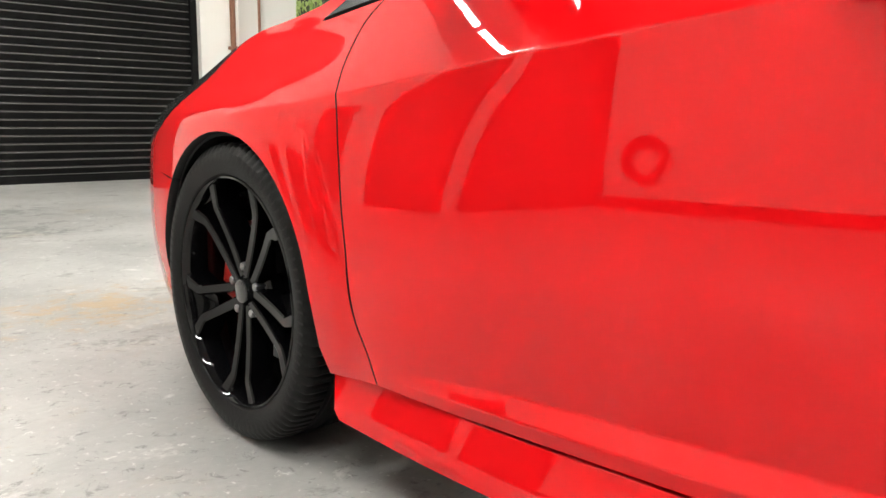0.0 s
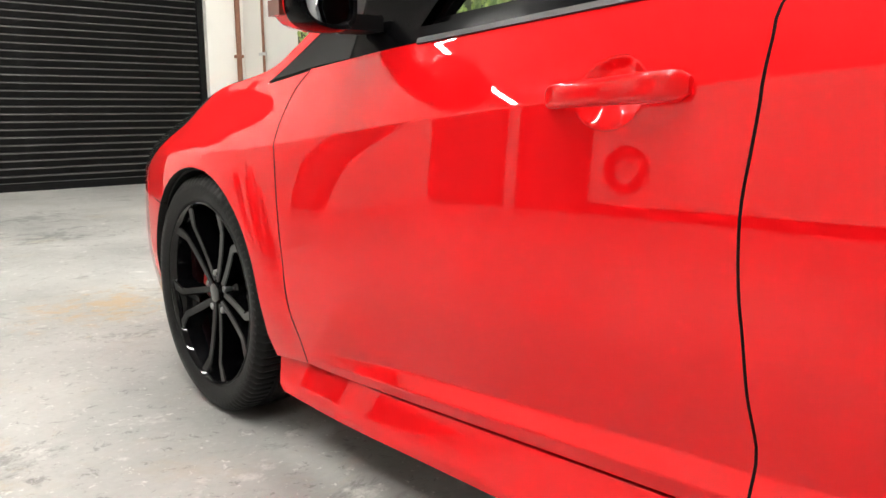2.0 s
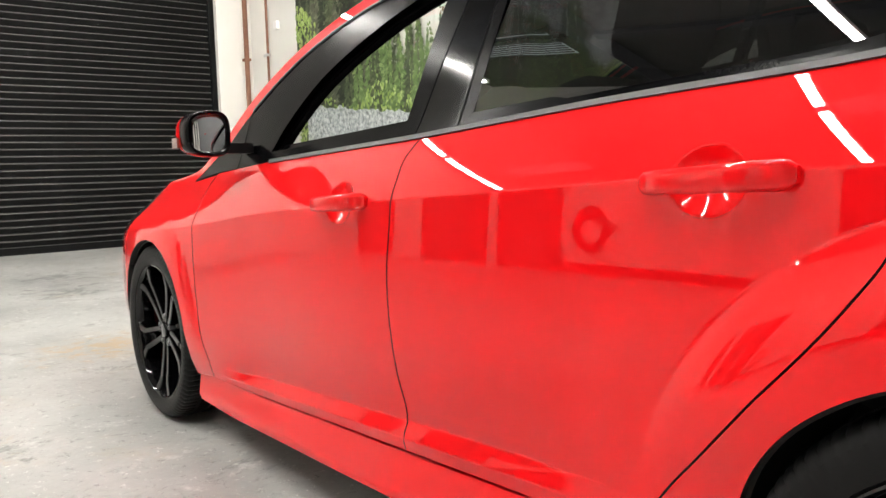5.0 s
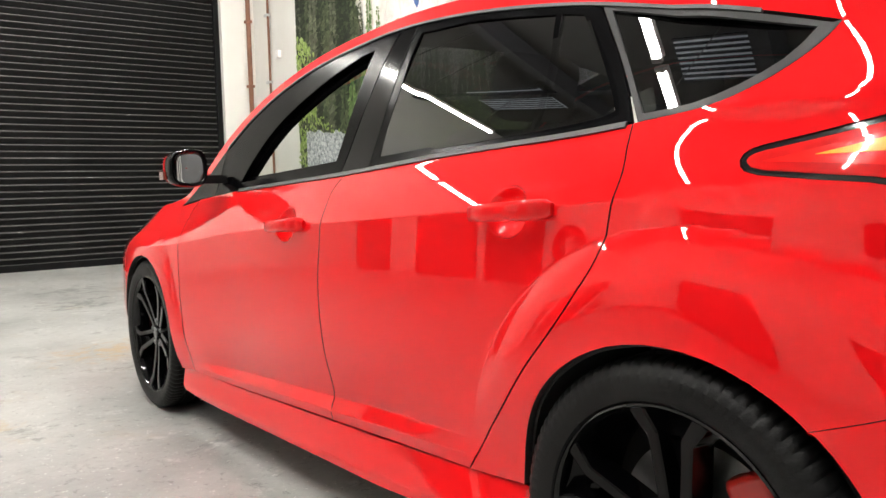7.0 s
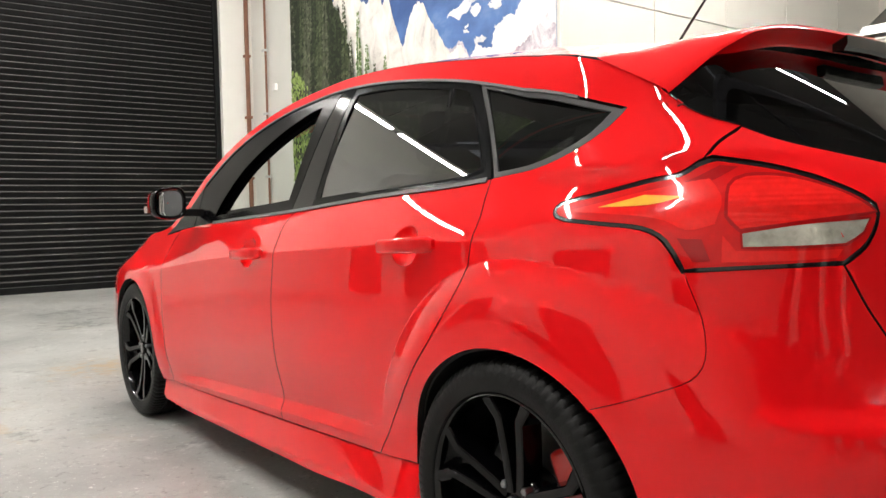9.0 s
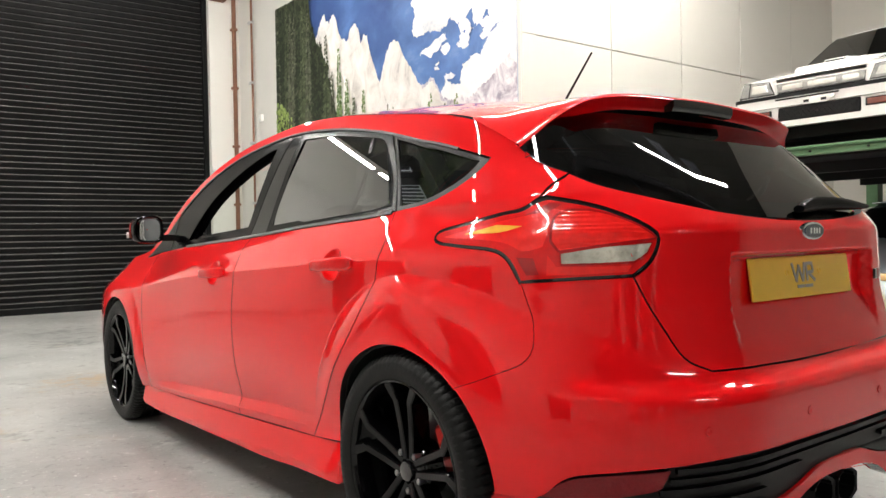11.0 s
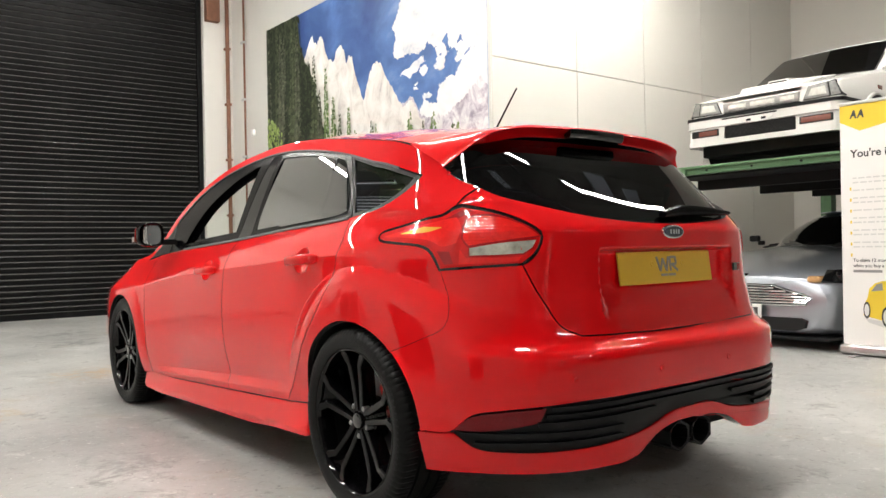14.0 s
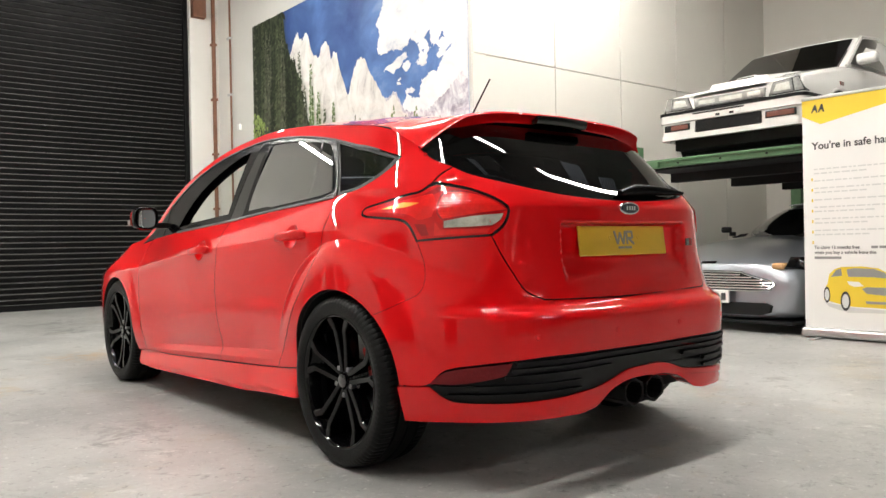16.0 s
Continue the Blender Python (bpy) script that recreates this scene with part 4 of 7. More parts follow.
def top(s, v):
    """Roof, windscreen and bonnet: s along the rail, v across from -1 to 1."""
    x, y, z = body(s, rail_s(s))
    bow = 0.14 * smooth(1.2, 2.0, s) * (1 - smooth(2.5, 2.9, s)) + 0.05 * smooth(2.8, 3.3, s)
    return (-x * v, y + bow * (1 - v * v), z + crown(s) * (1 - abs(v) ** 2.4))


def s_at(y, z):
    """The s at which the left skin has this y at height z."""
    lo, hi = YR - 1.0, YF + 1.0
    for _ in range(40):
        mid = (lo + hi) / 2
        lo, hi = (mid, hi) if body(mid, z)[1] < y else (lo, mid)
    return (lo + hi) / 2


def arch(yc, r, a0, a1, n=22, zc=HUB_Z):
    out = []
    for i in range(n + 1):
        a = radians(a0 + (a1 - a0) * i / n)
        y, z = yc + r * math.cos(a), zc + r * math.sin(a)
        out.append((s_at(y, z), z))
    return out


MID = YR - 1.3              # the middle of the rear, in s


def mirrored(pts):
    return [(2 * MID - s, z) for s, z in pts[::-1]]


def whole(pts):
    """A curve that ends in the middle, carried on by its mirror image."""
    return list(pts) + mirrored(pts)[1 if abs(pts[-1][0] - MID) < 1e-6 else 0:]


GAP_F = [(2.160, 0.243), (2.178, 0.302), (2.200, 0.350), (2.214, 0.410), (2.222, 0.475), (2.232, 0.532), (2.241, 0.600), (2.249, 0.650), (2.257, 0.700), (2.270, 0.744), (2.282, 0.790), (2.275, 0.850), (2.235, 0.896)]
GAP_M = [(1.130, 0.281), (1.130, 0.3035), (1.132, 0.342), (1.128, 0.385), (1.138, 0.450), (1.144, 0.520), (1.152, 0.570), (1.157, 0.630), (1.157, 0.690), (1.148, 0.767), (1.143, 0.826), (1.146, 0.882), (1.148, 0.920), (1.117, 0.968)]
GAP_R = [(0.518, 0.317), (0.484, 0.363), (0.436, 0.427), (0.382, 0.488), (0.332, 0.546), (0.289, 0.597), (0.246, 0.646), (0.208, 0.692), (0.176, 0.736), (0.150, 0.777), (0.136, 0.815), (0.128, 0.855), (0.121, 0.900), (0.118, 0.945), (0.126, 0.985), (0.133, 1.028)]
SILL = [(2.160, 0.243), (1.868, 0.244), (1.420, 0.266), (1.130, 0.281), (0.805, 0.298), (0.518, 0.317)]
BELT = [(2.235, 0.898), (1.855, 0.929), (1.500, 0.948), (1.117, 0.968), (0.650, 1.000), (0.298, 1.017), (0.133, 1.028)]
DLO = [(2.195, 0.985), (2.029, 1.085), (1.770, 1.222), (1.500, 1.310), (1.200, 1.354), (0.980, 1.362), (0.700, 1.342), (0.400, 1.298), (0.180, 1.250), (-0.033, 1.195), (-0.171, 1.159)]
QW = [(0.133, 1.028), (0.026, 1.045), (-0.049, 1.075), (-0.117, 1.116), (-0.171, 1.159)]
LAMP_TOP = [(-0.038, 0.9545), (-0.0405, 0.963), (-0.048, 0.970), (-0.062, 0.9755), (-0.129, 0.991), (-0.214, 1.011), (-0.265, 1.019), (-0.309, 1.039), (-0.346, 1.047)]
LAMP_IN = [(-0.346, 1.047), (-0.445, 1.027), (-0.525, 1.000), (-0.585, 0.968), (-0.610, 0.938), (-0.594, 0.888), (-0.550, 0.852)]
LAMP_BOT = [(-0.550, 0.852), (-0.398, 0.845), (-0.282, 0.838)]
LAMP_LOW = [(-0.282, 0.838), (-0.250, 0.892), (-0.209, 0.915), (-0.138, 0.9235), (-0.066, 0.932), (-0.048, 0.938), (-0.0405, 0.946), (-0.038, 0.9545)]
GLASS_SIDE = [(-0.280, 1.192), (-0.349, 1.139), (-0.440, 1.105)]
GLASS_LOW = [(-0.440, 1.105), (-0.539, 1.067), (-0.777, 1.013), (-1.008, 0.989), (MID, 0.984)]
C_SEAM = [(-0.440, 1.107), (-0.370, 1.077), (-0.327, 1.046)]
BUMP_SEAM = [(-0.101, 0.581), (-0.206, 0.625), (-0.288, 0.665), (-0.309, 0.727), (-0.287, 0.837)]
TAIL_SIDE = [(-0.550, 0.852), (-0.612, 0.750), (-0.671, 0.666), (-0.745, 0.632)]
TAIL_LOW = [(-0.745, 0.632), (-1.025, 0.624), (MID, 0.623)]
BUMP_LOW = [(-0.184, 0.348), (-0.286, 0.356), (-0.358, 0.410), (-0.468, 0.429), (-0.596, 0.440), (-0.766, 0.450), (-1.012, 0.448), (MID, 0.446)]
DIFF_LOW = [(-0.292, 0.352), (-0.365, 0.307), (-0.483, 0.300), (-0.645, 0.302), (-0.818, 0.310), (-0.961, 0.329), (-1.085, 0.363), (MID, 0.368)]
LIP = [(-0.196, 0.222), (-0.373, 0.232), (-0.575, 0.236), (-0.787, 0.239), (-0.886, 0.245), (-0.994, 0.301), (-1.093, 0.325), (MID, 0.328)]


arch_r = arch(0.0, 0.345, 133, 2)          # over the rear wheel, from behind to the sill
arch_r_low = arch(0.0, 0.349, 196, 133, 12)
arch_f = arch(WHEELBASE, 0.338, 42, 187)


def oval(sc, zc, k=1.0, n=36):
    return [(sc + 0.060 * k * math.cos(2 * math.pi * i / n), zc + 0.050 * k * math.sin(2 * math.pi * i / n)) for i in range(n)]


HEAD_LAMP = outline([(2.82, 0.846), (2.775, 0.760), (2.83, 0.672), (2.93, 0.632)], [(2.93, 0.632), (3.1, 0.602), (3.3, 0.597), (3.5, 0.60)], [(3.5, 0.60), (3.45, 0.69), (3.25, 0.745), (3.02, 0.805), (2.82, 0.846)])


def handle_cup(sc, zc, parent, flip):
    """The round finger bowl behind the handle."""
    def f(s, z):
        x, y, zz = body(s, z)
        r = math.hypot((s - sc) / 0.060, (z - zc) / 0.050)
        return (x + 0.025 * (1 - min(r, 1.0) ** 2.2) ** 1.1, y, zz)
    return skin("handle_bowl", f, oval(sc, zc, 1.035), RED, parent, flip=flip, grid=0.005, inset=0.0, depth=0.0)


def flat_through(p, q, r, deep=0.006):
    """A flat pane through three points of the skin."""
    a, b, c = (Vector(body(*k, -deep)) for k in (p, q, r))
    det = (q[0] - p[0]) * (r[1] - p[1]) - (q[1] - p[1]) * (r[0] - p[0])

    def f(s, z):
        m = ((s - p[0]) * (r[1] - p[1]) - (z - p[1]) * (r[0] - p[0])) / det
        n = ((q[0] - p[0]) * (z - p[1]) - (q[1] - p[1]) * (s - p[0])) / det
        return tuple(a + (b - a) * m + (c - a) * n)
    return f


def door_handle(sc, zc, parent, flip):
    """A pull handle: a bowed bar with rounded ends that stands off the door."""
    bm = bmesh.new()
    n = 26
    rings = []
    for i in range(n + 1):
        f = i / n
        s = sc + 0.118 - 0.236 * f
        z = zc + 0.004 + 0.012 * f
        x = body(s, z)[0]
        lift = 0.004 + 0.030 * (1 - abs(2 * f - 1) ** 3.2)
        end = min(1.0, (0.25 + 9 * f) if f < 0.5 else (0.3 + 14 * (1 - f)))
        hh = (0.0165 + 0.004 * f) * min(1, end) ** 0.5
        th = 0.0105 * min(1, end) ** 0.5
        rings.append([(flip * (x - lift - th * math.copysign(abs(math.cos(t)) ** 0.75, math.cos(t))), s, z + hh * math.copysign(abs(math.sin(t)) ** 0.6, math.sin(t))) for t in [2 * math.pi * j / 20 for j in range(20)]])
    loft(bm, rings)
    return part("door_handle", bm, RED, parent, "body-coloured pull handle")


# the sharp edge of the rear haunch
HAUNCH = [(-0.02 + r * math.cos(radians(a * 0.9)), HUB_Z + 0.004 + r * math.sin(radians(a * 0.9))) for r in (0.523, 0.528, 0.5335) for a in range(4, 150)]
DOOR_CREASES = ((crease, 0.05, 2.6), (ledge, 0.5, 2.15), (ledge_foot, 0.5, 2.15))


def side(flip):
    n = "left" if flip > 0 else "right"
    B = body
    # front wing
    wing = skin("front_wing", B, outline([(3.06, 0.802), (2.95, 0.834), (2.7, 0.870), (2.45, 0.905), (2.34, 0.95), (2.22, 1.012)], [(2.22, 1.012), (2.20, 0.985)], [(2.20, 0.985), (2.43, 0.870)], [(2.43, 0.870), (2.235, 0.894)], GAP_F[::-1],
                [GAP_F[0], (2.20, 0.2395), (2.30, 0.229)], [q for q in arch_f[::-1] if q[1] > 0.232], [arch_f[0], (3.0, 0.60), (3.06, 0.802)]), RED, car, flip=flip, inset=0.002, creases=DOOR_CREASES)
    fd = skin("front_door", B, outline(GAP_F, BELT[:4], GAP_M[::-1], SILL[:4][::-1]), RED, car, holes=(oval(1.362, 0.822),), flip=flip, grid=0.018, inset=0.0022, creases=DOOR_CREASES)
    rd = skin("rear_door", B, outline(GAP_M, BELT[3:], GAP_R[::-1], SILL[3:][::-1]), RED, car, holes=(oval(0.388, 0.872),), flip=flip, grid=0.018, inset=0.0022, creases=DOOR_CREASES, edge=HAUNCH)
    handle_cup(1.362, 0.822, fd, flip), handle_cup(0.388, 0.872, rd, flip)
    door_handle(1.350, 0.812, fd, flip), door_handle(0.375, 0.864, rd, flip)
    skin("body_side", B, outline(GAP_R, QW, DLO[::-1], [DLO[0], (2.22, 1.012)], [(s, rail_s(s)) for s in (2.22, 2.03, 1.786, 1.5, 1.2, 0.98, 0.7, 0.4, 0.18, 0.05, -0.13)], [(-0.13, 1.265), (-0.20, 1.234), (-0.280, 1.192)], GLASS_SIDE, C_SEAM,
                                 [C_SEAM[-1], LAMP_TOP[-2]], LAMP_TOP[:-1][::-1], LAMP_LOW[::-1], BUMP_SEAM[::-1], arch_r, [arch_r[-1], GAP_R[0]]), RED, car, flip=flip, inset=0.0012, grid=0.016, edge=HAUNCH)
    # sill skirt with its scooped face

    def skirt(s, z):
        x, y, zz = body(s, z)
        hi, lo = sill(s), 0.150 + 0.06 * smooth(0.0, 1.0, (1.5 - s) / 1.2)
        f = min(max((hi - z) / (hi - lo), 0), 1)
        half = 0.853 + 0.028 * f - 0.010 * max(0.0, f - 0.8) / 0.2 + 0.016 * (1 - smooth(0.34, 0.80, s)) * f
        return (-half, y, zz)
    skin("side_skirt", skirt, outline([(2.30, 0.2275), (2.160, 0.2410), (1.868, 0.2412), (1.42, 0.2632), (1.118, 0.2780), (0.805, 0.2950), (0.518, 0.3140), (0.348, 0.3280)], [(0.348, 0.3280), (0.322, 0.215)],
                                       [(0.322, 0.215), (0.60, 0.200), (0.864, 0.178), (1.2, 0.170), (1.6, 0.158), (2.0, 0.146), (2.27, 0.150)], [(2.27, 0.150), (2.30, 0.2275)]), RED, car, flip=flip, grid=0.016, depth=0.03, inset=-0.0004, flange=0)
    # windows
    gl = lambda s, z: body(s, z, -0.004)

    def pane(s, z):
        """A side window: one even, slight swell from belt to roof."""
        a, b, f = Vector(body(s, 0.985, -0.004)), Vector(body(s, 1.315, -0.004)), (z - 0.985) / 0.33
        p = a.lerp(b, f)
        return (p.x - 0.036 * f * (1 - f), p.y, p.z)

    fr = lambda s, z: body(s, z, 0.001)
    fw_out = outline([(2.075, 0.909), (2.04, 1.078)], [q for q in DLO[1:5]] + [(1.045, 1.360)], [(1.045, 1.360), (1.10, 1.15), (1.15, 0.968)], [(1.15, 0.968), (1.5, 0.948), (1.855, 0.928), (2.075, 0.911)], step=0.03)
    fw_in = outline([(1.86, 0.955), (1.79, 1.03), (1.62, 1.15), (1.40, 1.25), (1.22, 1.305), (1.145, 1.315)], [(1.145, 1.315), (1.165, 1.15), (1.195, 0.992)], [(1.195, 0.992), (1.5, 0.974), (1.86, 0.955)], step=0.03)
    ring("window_frame", fr, fw_out, fw_in, FRAME_BLACK, fd, flip=flip, depth=0.022)
    ring("window_channel", lambda s, z: body(s, z, -0.022), grown(fw_in, 0.010), grown(fw_in, -0.016), FRAME_BLACK, fd, flip=flip, depth=0.02)
    if flip < 0:
        skin("door_window", pane, fw_in, GLASS_CLEAR, fd, "clear side window", flip=flip, inset=-0.008, depth=0.0, grid=0.05).visible_shadow = False
    skin("pillar_cover", fr, outline([(1.041, 1.359), (0.962, 1.361)], [(0.962, 1.361), (0.985, 1.15), (1.005, 0.978)], [(1.005, 0.978), (1.146, 0.969)], [(1.146, 0.969), (1.096, 1.15), (1.041, 1.359)], step=0.03), PILLAR_BLACK, car, "gloss black centre pillar cover", flip=flip, depth=0.01, grid=0.03)
    rw_out = outline([(0.958, 1.361), (0.70, 1.341), (0.40, 1.297), (0.30, 1.279)], [(0.30, 1.279), (0.19, 1.12), (0.136, 1.030)], [(0.136, 1.030), (0.298, 1.018), (0.65, 1.0), (1.0, 0.978)], [(1.0, 0.978), (0.98, 1.15), (0.958, 1.361)], step=0.03)
    rw_in = outline([(0.93, 1.330), (0.70, 1.318), (0.42, 1.279), (0.335, 1.262)], [(0.335, 1.262), (0.235, 1.13), (0.185, 1.055)], [(0.185, 1.055), (0.298, 1.043), (0.65, 1.024), (0.965, 1.006)], [(0.965, 1.006), (0.95, 1.15), (0.93, 1.330)], step=0.03)
    ring("window_frame", fr, rw_out, rw_in, FRAME_BLACK, rd, flip=flip)
    skin("door_window", pane, rw_in, GLASS_DARK, rd, "dark privacy side window", flip=flip, inset=-0.008, depth=0.0, grid=0.05).visible_shadow = False
    skin("window_divider", lambda s, z: body(s, z, 0.003), outline([(0.418, 1.281), (0.401, 1.277)], [(0.401, 1.277), (0.381, 1.15), (0.388, 1.034)], [(0.388, 1.034), (0.400, 1.033)], [(0.400, 1.033), (0.396, 1.15), (0.418, 1.281)], step=0.03), FRAME_BLACK, rd, flip=flip, depth=0.006, inset=0, grid=0.03)
    qo = outline([(0.292, 1.277), (0.18, 1.249), (-0.02, 1.193), (-0.156, 1.157)], QW[::-1][:-1] + [(0.124, 1.030)], [(0.124, 1.030), (0.185, 1.12), (0.292, 1.277)], step=0.03)
    qi = outline([(0.262, 1.257), (0.16, 1.231), (-0.02, 1.181), (-0.130, 1.1535)], [(-0.130, 1.1535), (-0.080, 1.109), (-0.018, 1.075), (0.046, 1.052), (0.118, 1.043)], [(0.118, 1.043), (0.175, 1.125), (0.262, 1.257)], step=0.03)
    ring("window_frame", fr, qo, qi, SURROUND_GREY, car, "grey quarter window surround", flip=flip)
    skin("quarter_window", flat_through((0.262, 1.248), (0.12, 1.048), (-0.112, 1.148)), qi, GLASS_DARK, car, "dark privacy quarter window", flip=flip, inset=-0.006, depth=0.0, grid=0.05).visible_shadow = False
    # bright strip round the windows
    for nm, pts, w in (("window_moulding", BELT[1:-1] + [(0.146, 1.0275)], 0.010), ("roof_moulding", DLO[1:-1], 0.007)):
        lo = [(s, z - w / 2) for s, z in pts]
        hi = [(s, z + w / 2) for s, z in pts]
        skin(nm, lambda s, z: body(s, z, 0.005), outline(lo, [lo[-1], hi[-1]], hi[::-1], [hi[0], lo[0]], step=0.03), TRIM_GREY, car, flip=flip, inset=0, depth=0.008, flange=0, grid=0.05)
    skin("mirror_sail", lambda s, z: body(s, z, 0.002), outline([(2.425, 0.874), (2.235, 0.897), (2.08, 0.909)], [(2.08, 0.909), (2.045, 1.075)], [(2.045, 1.075), (2.20, 0.983)], [(2.20, 0.983), (2.425, 0.874)], step=0.03), SATIN_BLACK, car, flip=flip, depth=0.01, grid=0.03)
    # door mirror
    m = new("door_mirror")
    m.parent = car
    tagged(m, "red door mirror with black surround")

    def shell(k, x0=-1.005, x1=-0.865, y0=1.945, y1=2.06, z0=0.945, z1=1.075):
        out = []
        for j in range(28):
            t = 2 * math.pi * j / 28
            c, q = math.copysign(abs(math.cos(t)) ** 0.55, math.cos(t)), math.copysign(abs(math.sin(t)) ** 0.6, math.sin(t))
            taper = 1 - 0.18 * (c < 0) * abs(c) * (1 if q > 0 else 0.6)
            out.append(((x0 + x1) / 2 + (x1 - x0) / 2 * c * k, (z0 + z1) / 2 + (z1 - z0) / 2 * q * k * taper))
        return out
    rings = [[(flip * x, y + 0.25 * (x + 0.93), z) for x, z in shell(k)] for k, y in ((1.0, 1.975), (0.99, 1.99), (0.9, 2.03), (0.7, 2.06), (0.35, 2.078), (0.03, 2.084))]
    bm = bmesh.new()
    loft(bm, rings, caps=False)
    part("mirror_shell", bm, RED, m)
    bm = bmesh.new()
    inner = [[(flip * x, y + 0.25 * (x + 0.93), z) for x, z in shell(k)] for k, y in ((0.99, 1.985), (1.02, 1.975), (1.03, 1.945), (1.015, 1.926), (0.97, 1.917), (0.86, 1.921), (0.80, 1.935), (0.79, 1.958))]
    loft(bm, inner, caps=False)
    part("mirror_surround", bm, FRAME_BLACK, m)

    def glass_at(x, z):
        """Nearly flat, with an outer zone that curves away."""
        return (flip * x, 1.950 - 0.12 * (x + 0.93) + 7.0 * max(0.0, -0.945 - x) ** 2 + 0.08 * (z - 1.01), z)
    bm = bmesh.new()
    loft(bm, [[glass_at(x, z) for x, z in shell(k)] for k in (0.80, 0.70, 0.58, 0.44, 0.30, 0.16, 0.02)], caps=False)
    part("mirror_glass", bm, MIRROR, m, "silvered mirror glass")
    bm = bmesh.new()
    loft(bm, [[(flip * x, y, z) for x, y, z in ((-0.90 + d, 1.97, 0.955), (-0.90 + d, 2.05, 0.955), (-0.90 + d, 2.05, 0.985), (-0.90 + d, 1.97, 0.985))] for d in (0.0, 0.12)])
    part("mirror_arm", bm, SATIN_BLACK, m)
    bm = bmesh.new()
    loft(bm, [[(flip * (-1.005 + a), 1.99 + 0.02 * b, 0.985 + 0.014 * c) for b, c in ((-1, -1), (1, -1), (1, 1), (-1, 1))] for a in (-0.006, 0.01)])
    part("indicator_lens", bm, AMBER, m)
    # tail lamp
    lamp = skin("tail_lamp", lambda s, z: body(s, z, 0.001), outline(LAMP_TOP, LAMP_IN, LAMP_BOT, LAMP_LOW), GLOSS_BLACK, car, "red wraparound tail lamp with dark border", flip=flip, depth=0.02, flange=0)
    lens = grown(outline(LAMP_TOP, LAMP_IN, LAMP_BOT, LAMP_LOW), -0.0085)
    skin("lens", lambda s, z: body(s, z, 0.005), lens, LENS_RED, lamp, flip=flip, depth=0.005, flange=0, inset=0)
    unit = outline([(-0.345, 0.962), (-0.352, 0.992), (-0.385, 1.009), (-0.465, 1.004), (-0.540, 0.978), (-0.598, 0.943)], [(-0.598, 0.943), (-0.493, 0.932), (-0.372, 0.916)], [(-0.372, 0.916), (-0.348, 0.940), (-0.345, 0.962)])
    rev = outline([(-0.376, 0.908), (-0.472, 0.922), (-0.588, 0.930)], [(-0.588, 0.930), (-0.578, 0.909), (-0.549, 0.890)], [(-0.549, 0.890), (-0.473, 0.887), (-0.379, 0.885)], [(-0.379, 0.885), (-0.376, 0.908)])
    glow = lambda s, z: body(s, z, 0.0058)
    skin("wing_light", glow, outline([(-0.066, 0.952), (-0.190, 0.984), (-0.262, 0.998), (-0.318, 1.010)], [(-0.318, 1.010), (-0.335, 0.975), (-0.330, 0.925)], [(-0.330, 0.925), (-0.285, 0.915), (-0.225, 0.938), (-0.066, 0.952)]), LENS_BRIGHT, lamp, "bright red side of the lamp", flip=flip, depth=0.003, flange=0, inset=0)
    ring("unit_border", lambda s, z: body(s, z, 0.0060), grown(unit, 0.0055), grown(unit, 0.0), LENS_DARK, lamp, flip=flip, depth=0.003)
    ring("reversing_border", lambda s, z: body(s, z, 0.0060), grown(rev, 0.005), grown(rev, 0.0), LENS_DARK, lamp, flip=flip, depth=0.003)
    skin("lower_light", glow, outline([(-0.345, 0.905), (-0.368, 0.878)], [(-0.368, 0.878), (-0.47, 0.878), (-0.545, 0.880)], [(-0.545, 0.880), (-0.535, 0.865)], [(-0.535, 0.865), (-0.43, 0.860), (-0.345, 0.858)], [(-0.345, 0.858), (-0.345, 0.905)]), LENS_BRIGHT, lamp, flip=flip, depth=0.003, flange=0, inset=0)
    skin("light_unit", lambda s, z: body(s, z, 0.0062 + 0.0006 * math.sin(z * 620)), unit, LENS_BRIGHT, lamp, "ribbed bright red lens", flip=flip, depth=0.003, flange=0, inset=0, grid=0.0045)
    skin("reversing_light", lambda s, z: body(s, z, 0.0062 + 0.001 * math.sin(s * 300)), rev, LENS_CLEAR, lamp, "clear reversing lens", flip=flip, depth=0.003, flange=0, inset=0)
    skin("indicator_insert", lambda s, z: body(s, z, 0.0068), outline([(-0.125, 0.959), (-0.204, 0.980)], [(-0.204, 0.980), (-0.270, 0.976)], [(-0.270, 0.976), (-0.215, 0.962), (-0.125, 0.959)]), LENS_AMBER, lamp, "orange indicator glint", flip=flip, depth=0.002, flange=0, inset=0)
    skin("shaded_insert", lambda s, z: body(s, z, 0.0058), outline([(-0.272, 0.900), (-0.312, 0.898)], [(-0.312, 0.898), (-0.327, 0.860)], [(-0.327, 0.860), (-0.299, 0.858)], [(-0.299, 0.858), (-0.272, 0.900)]), LENS_DARK, lamp, flip=flip, depth=0.002, flange=0, inset=0)
    skin("shaded_insert", lambda s, z: body(s, z, 0.0058), outline([(-0.276, 1.002), (-0.346, 1.031)], [(-0.346, 1.031), (-0.377, 1.027)], [(-0.377, 1.027), (-0.318, 1.001)], [(-0.318, 1.001), (-0.276, 1.002)]), LENS_DARK, lamp, flip=flip, depth=0.002, flange=0, inset=0)
    # head lamp, mostly out of sight
    hl = skin("head_lamp", lambda s, z: body(s, z, 0.004), HEAD_LAMP, LENS_SMOKE, car, "dark smoked head lamp", flip=flip)
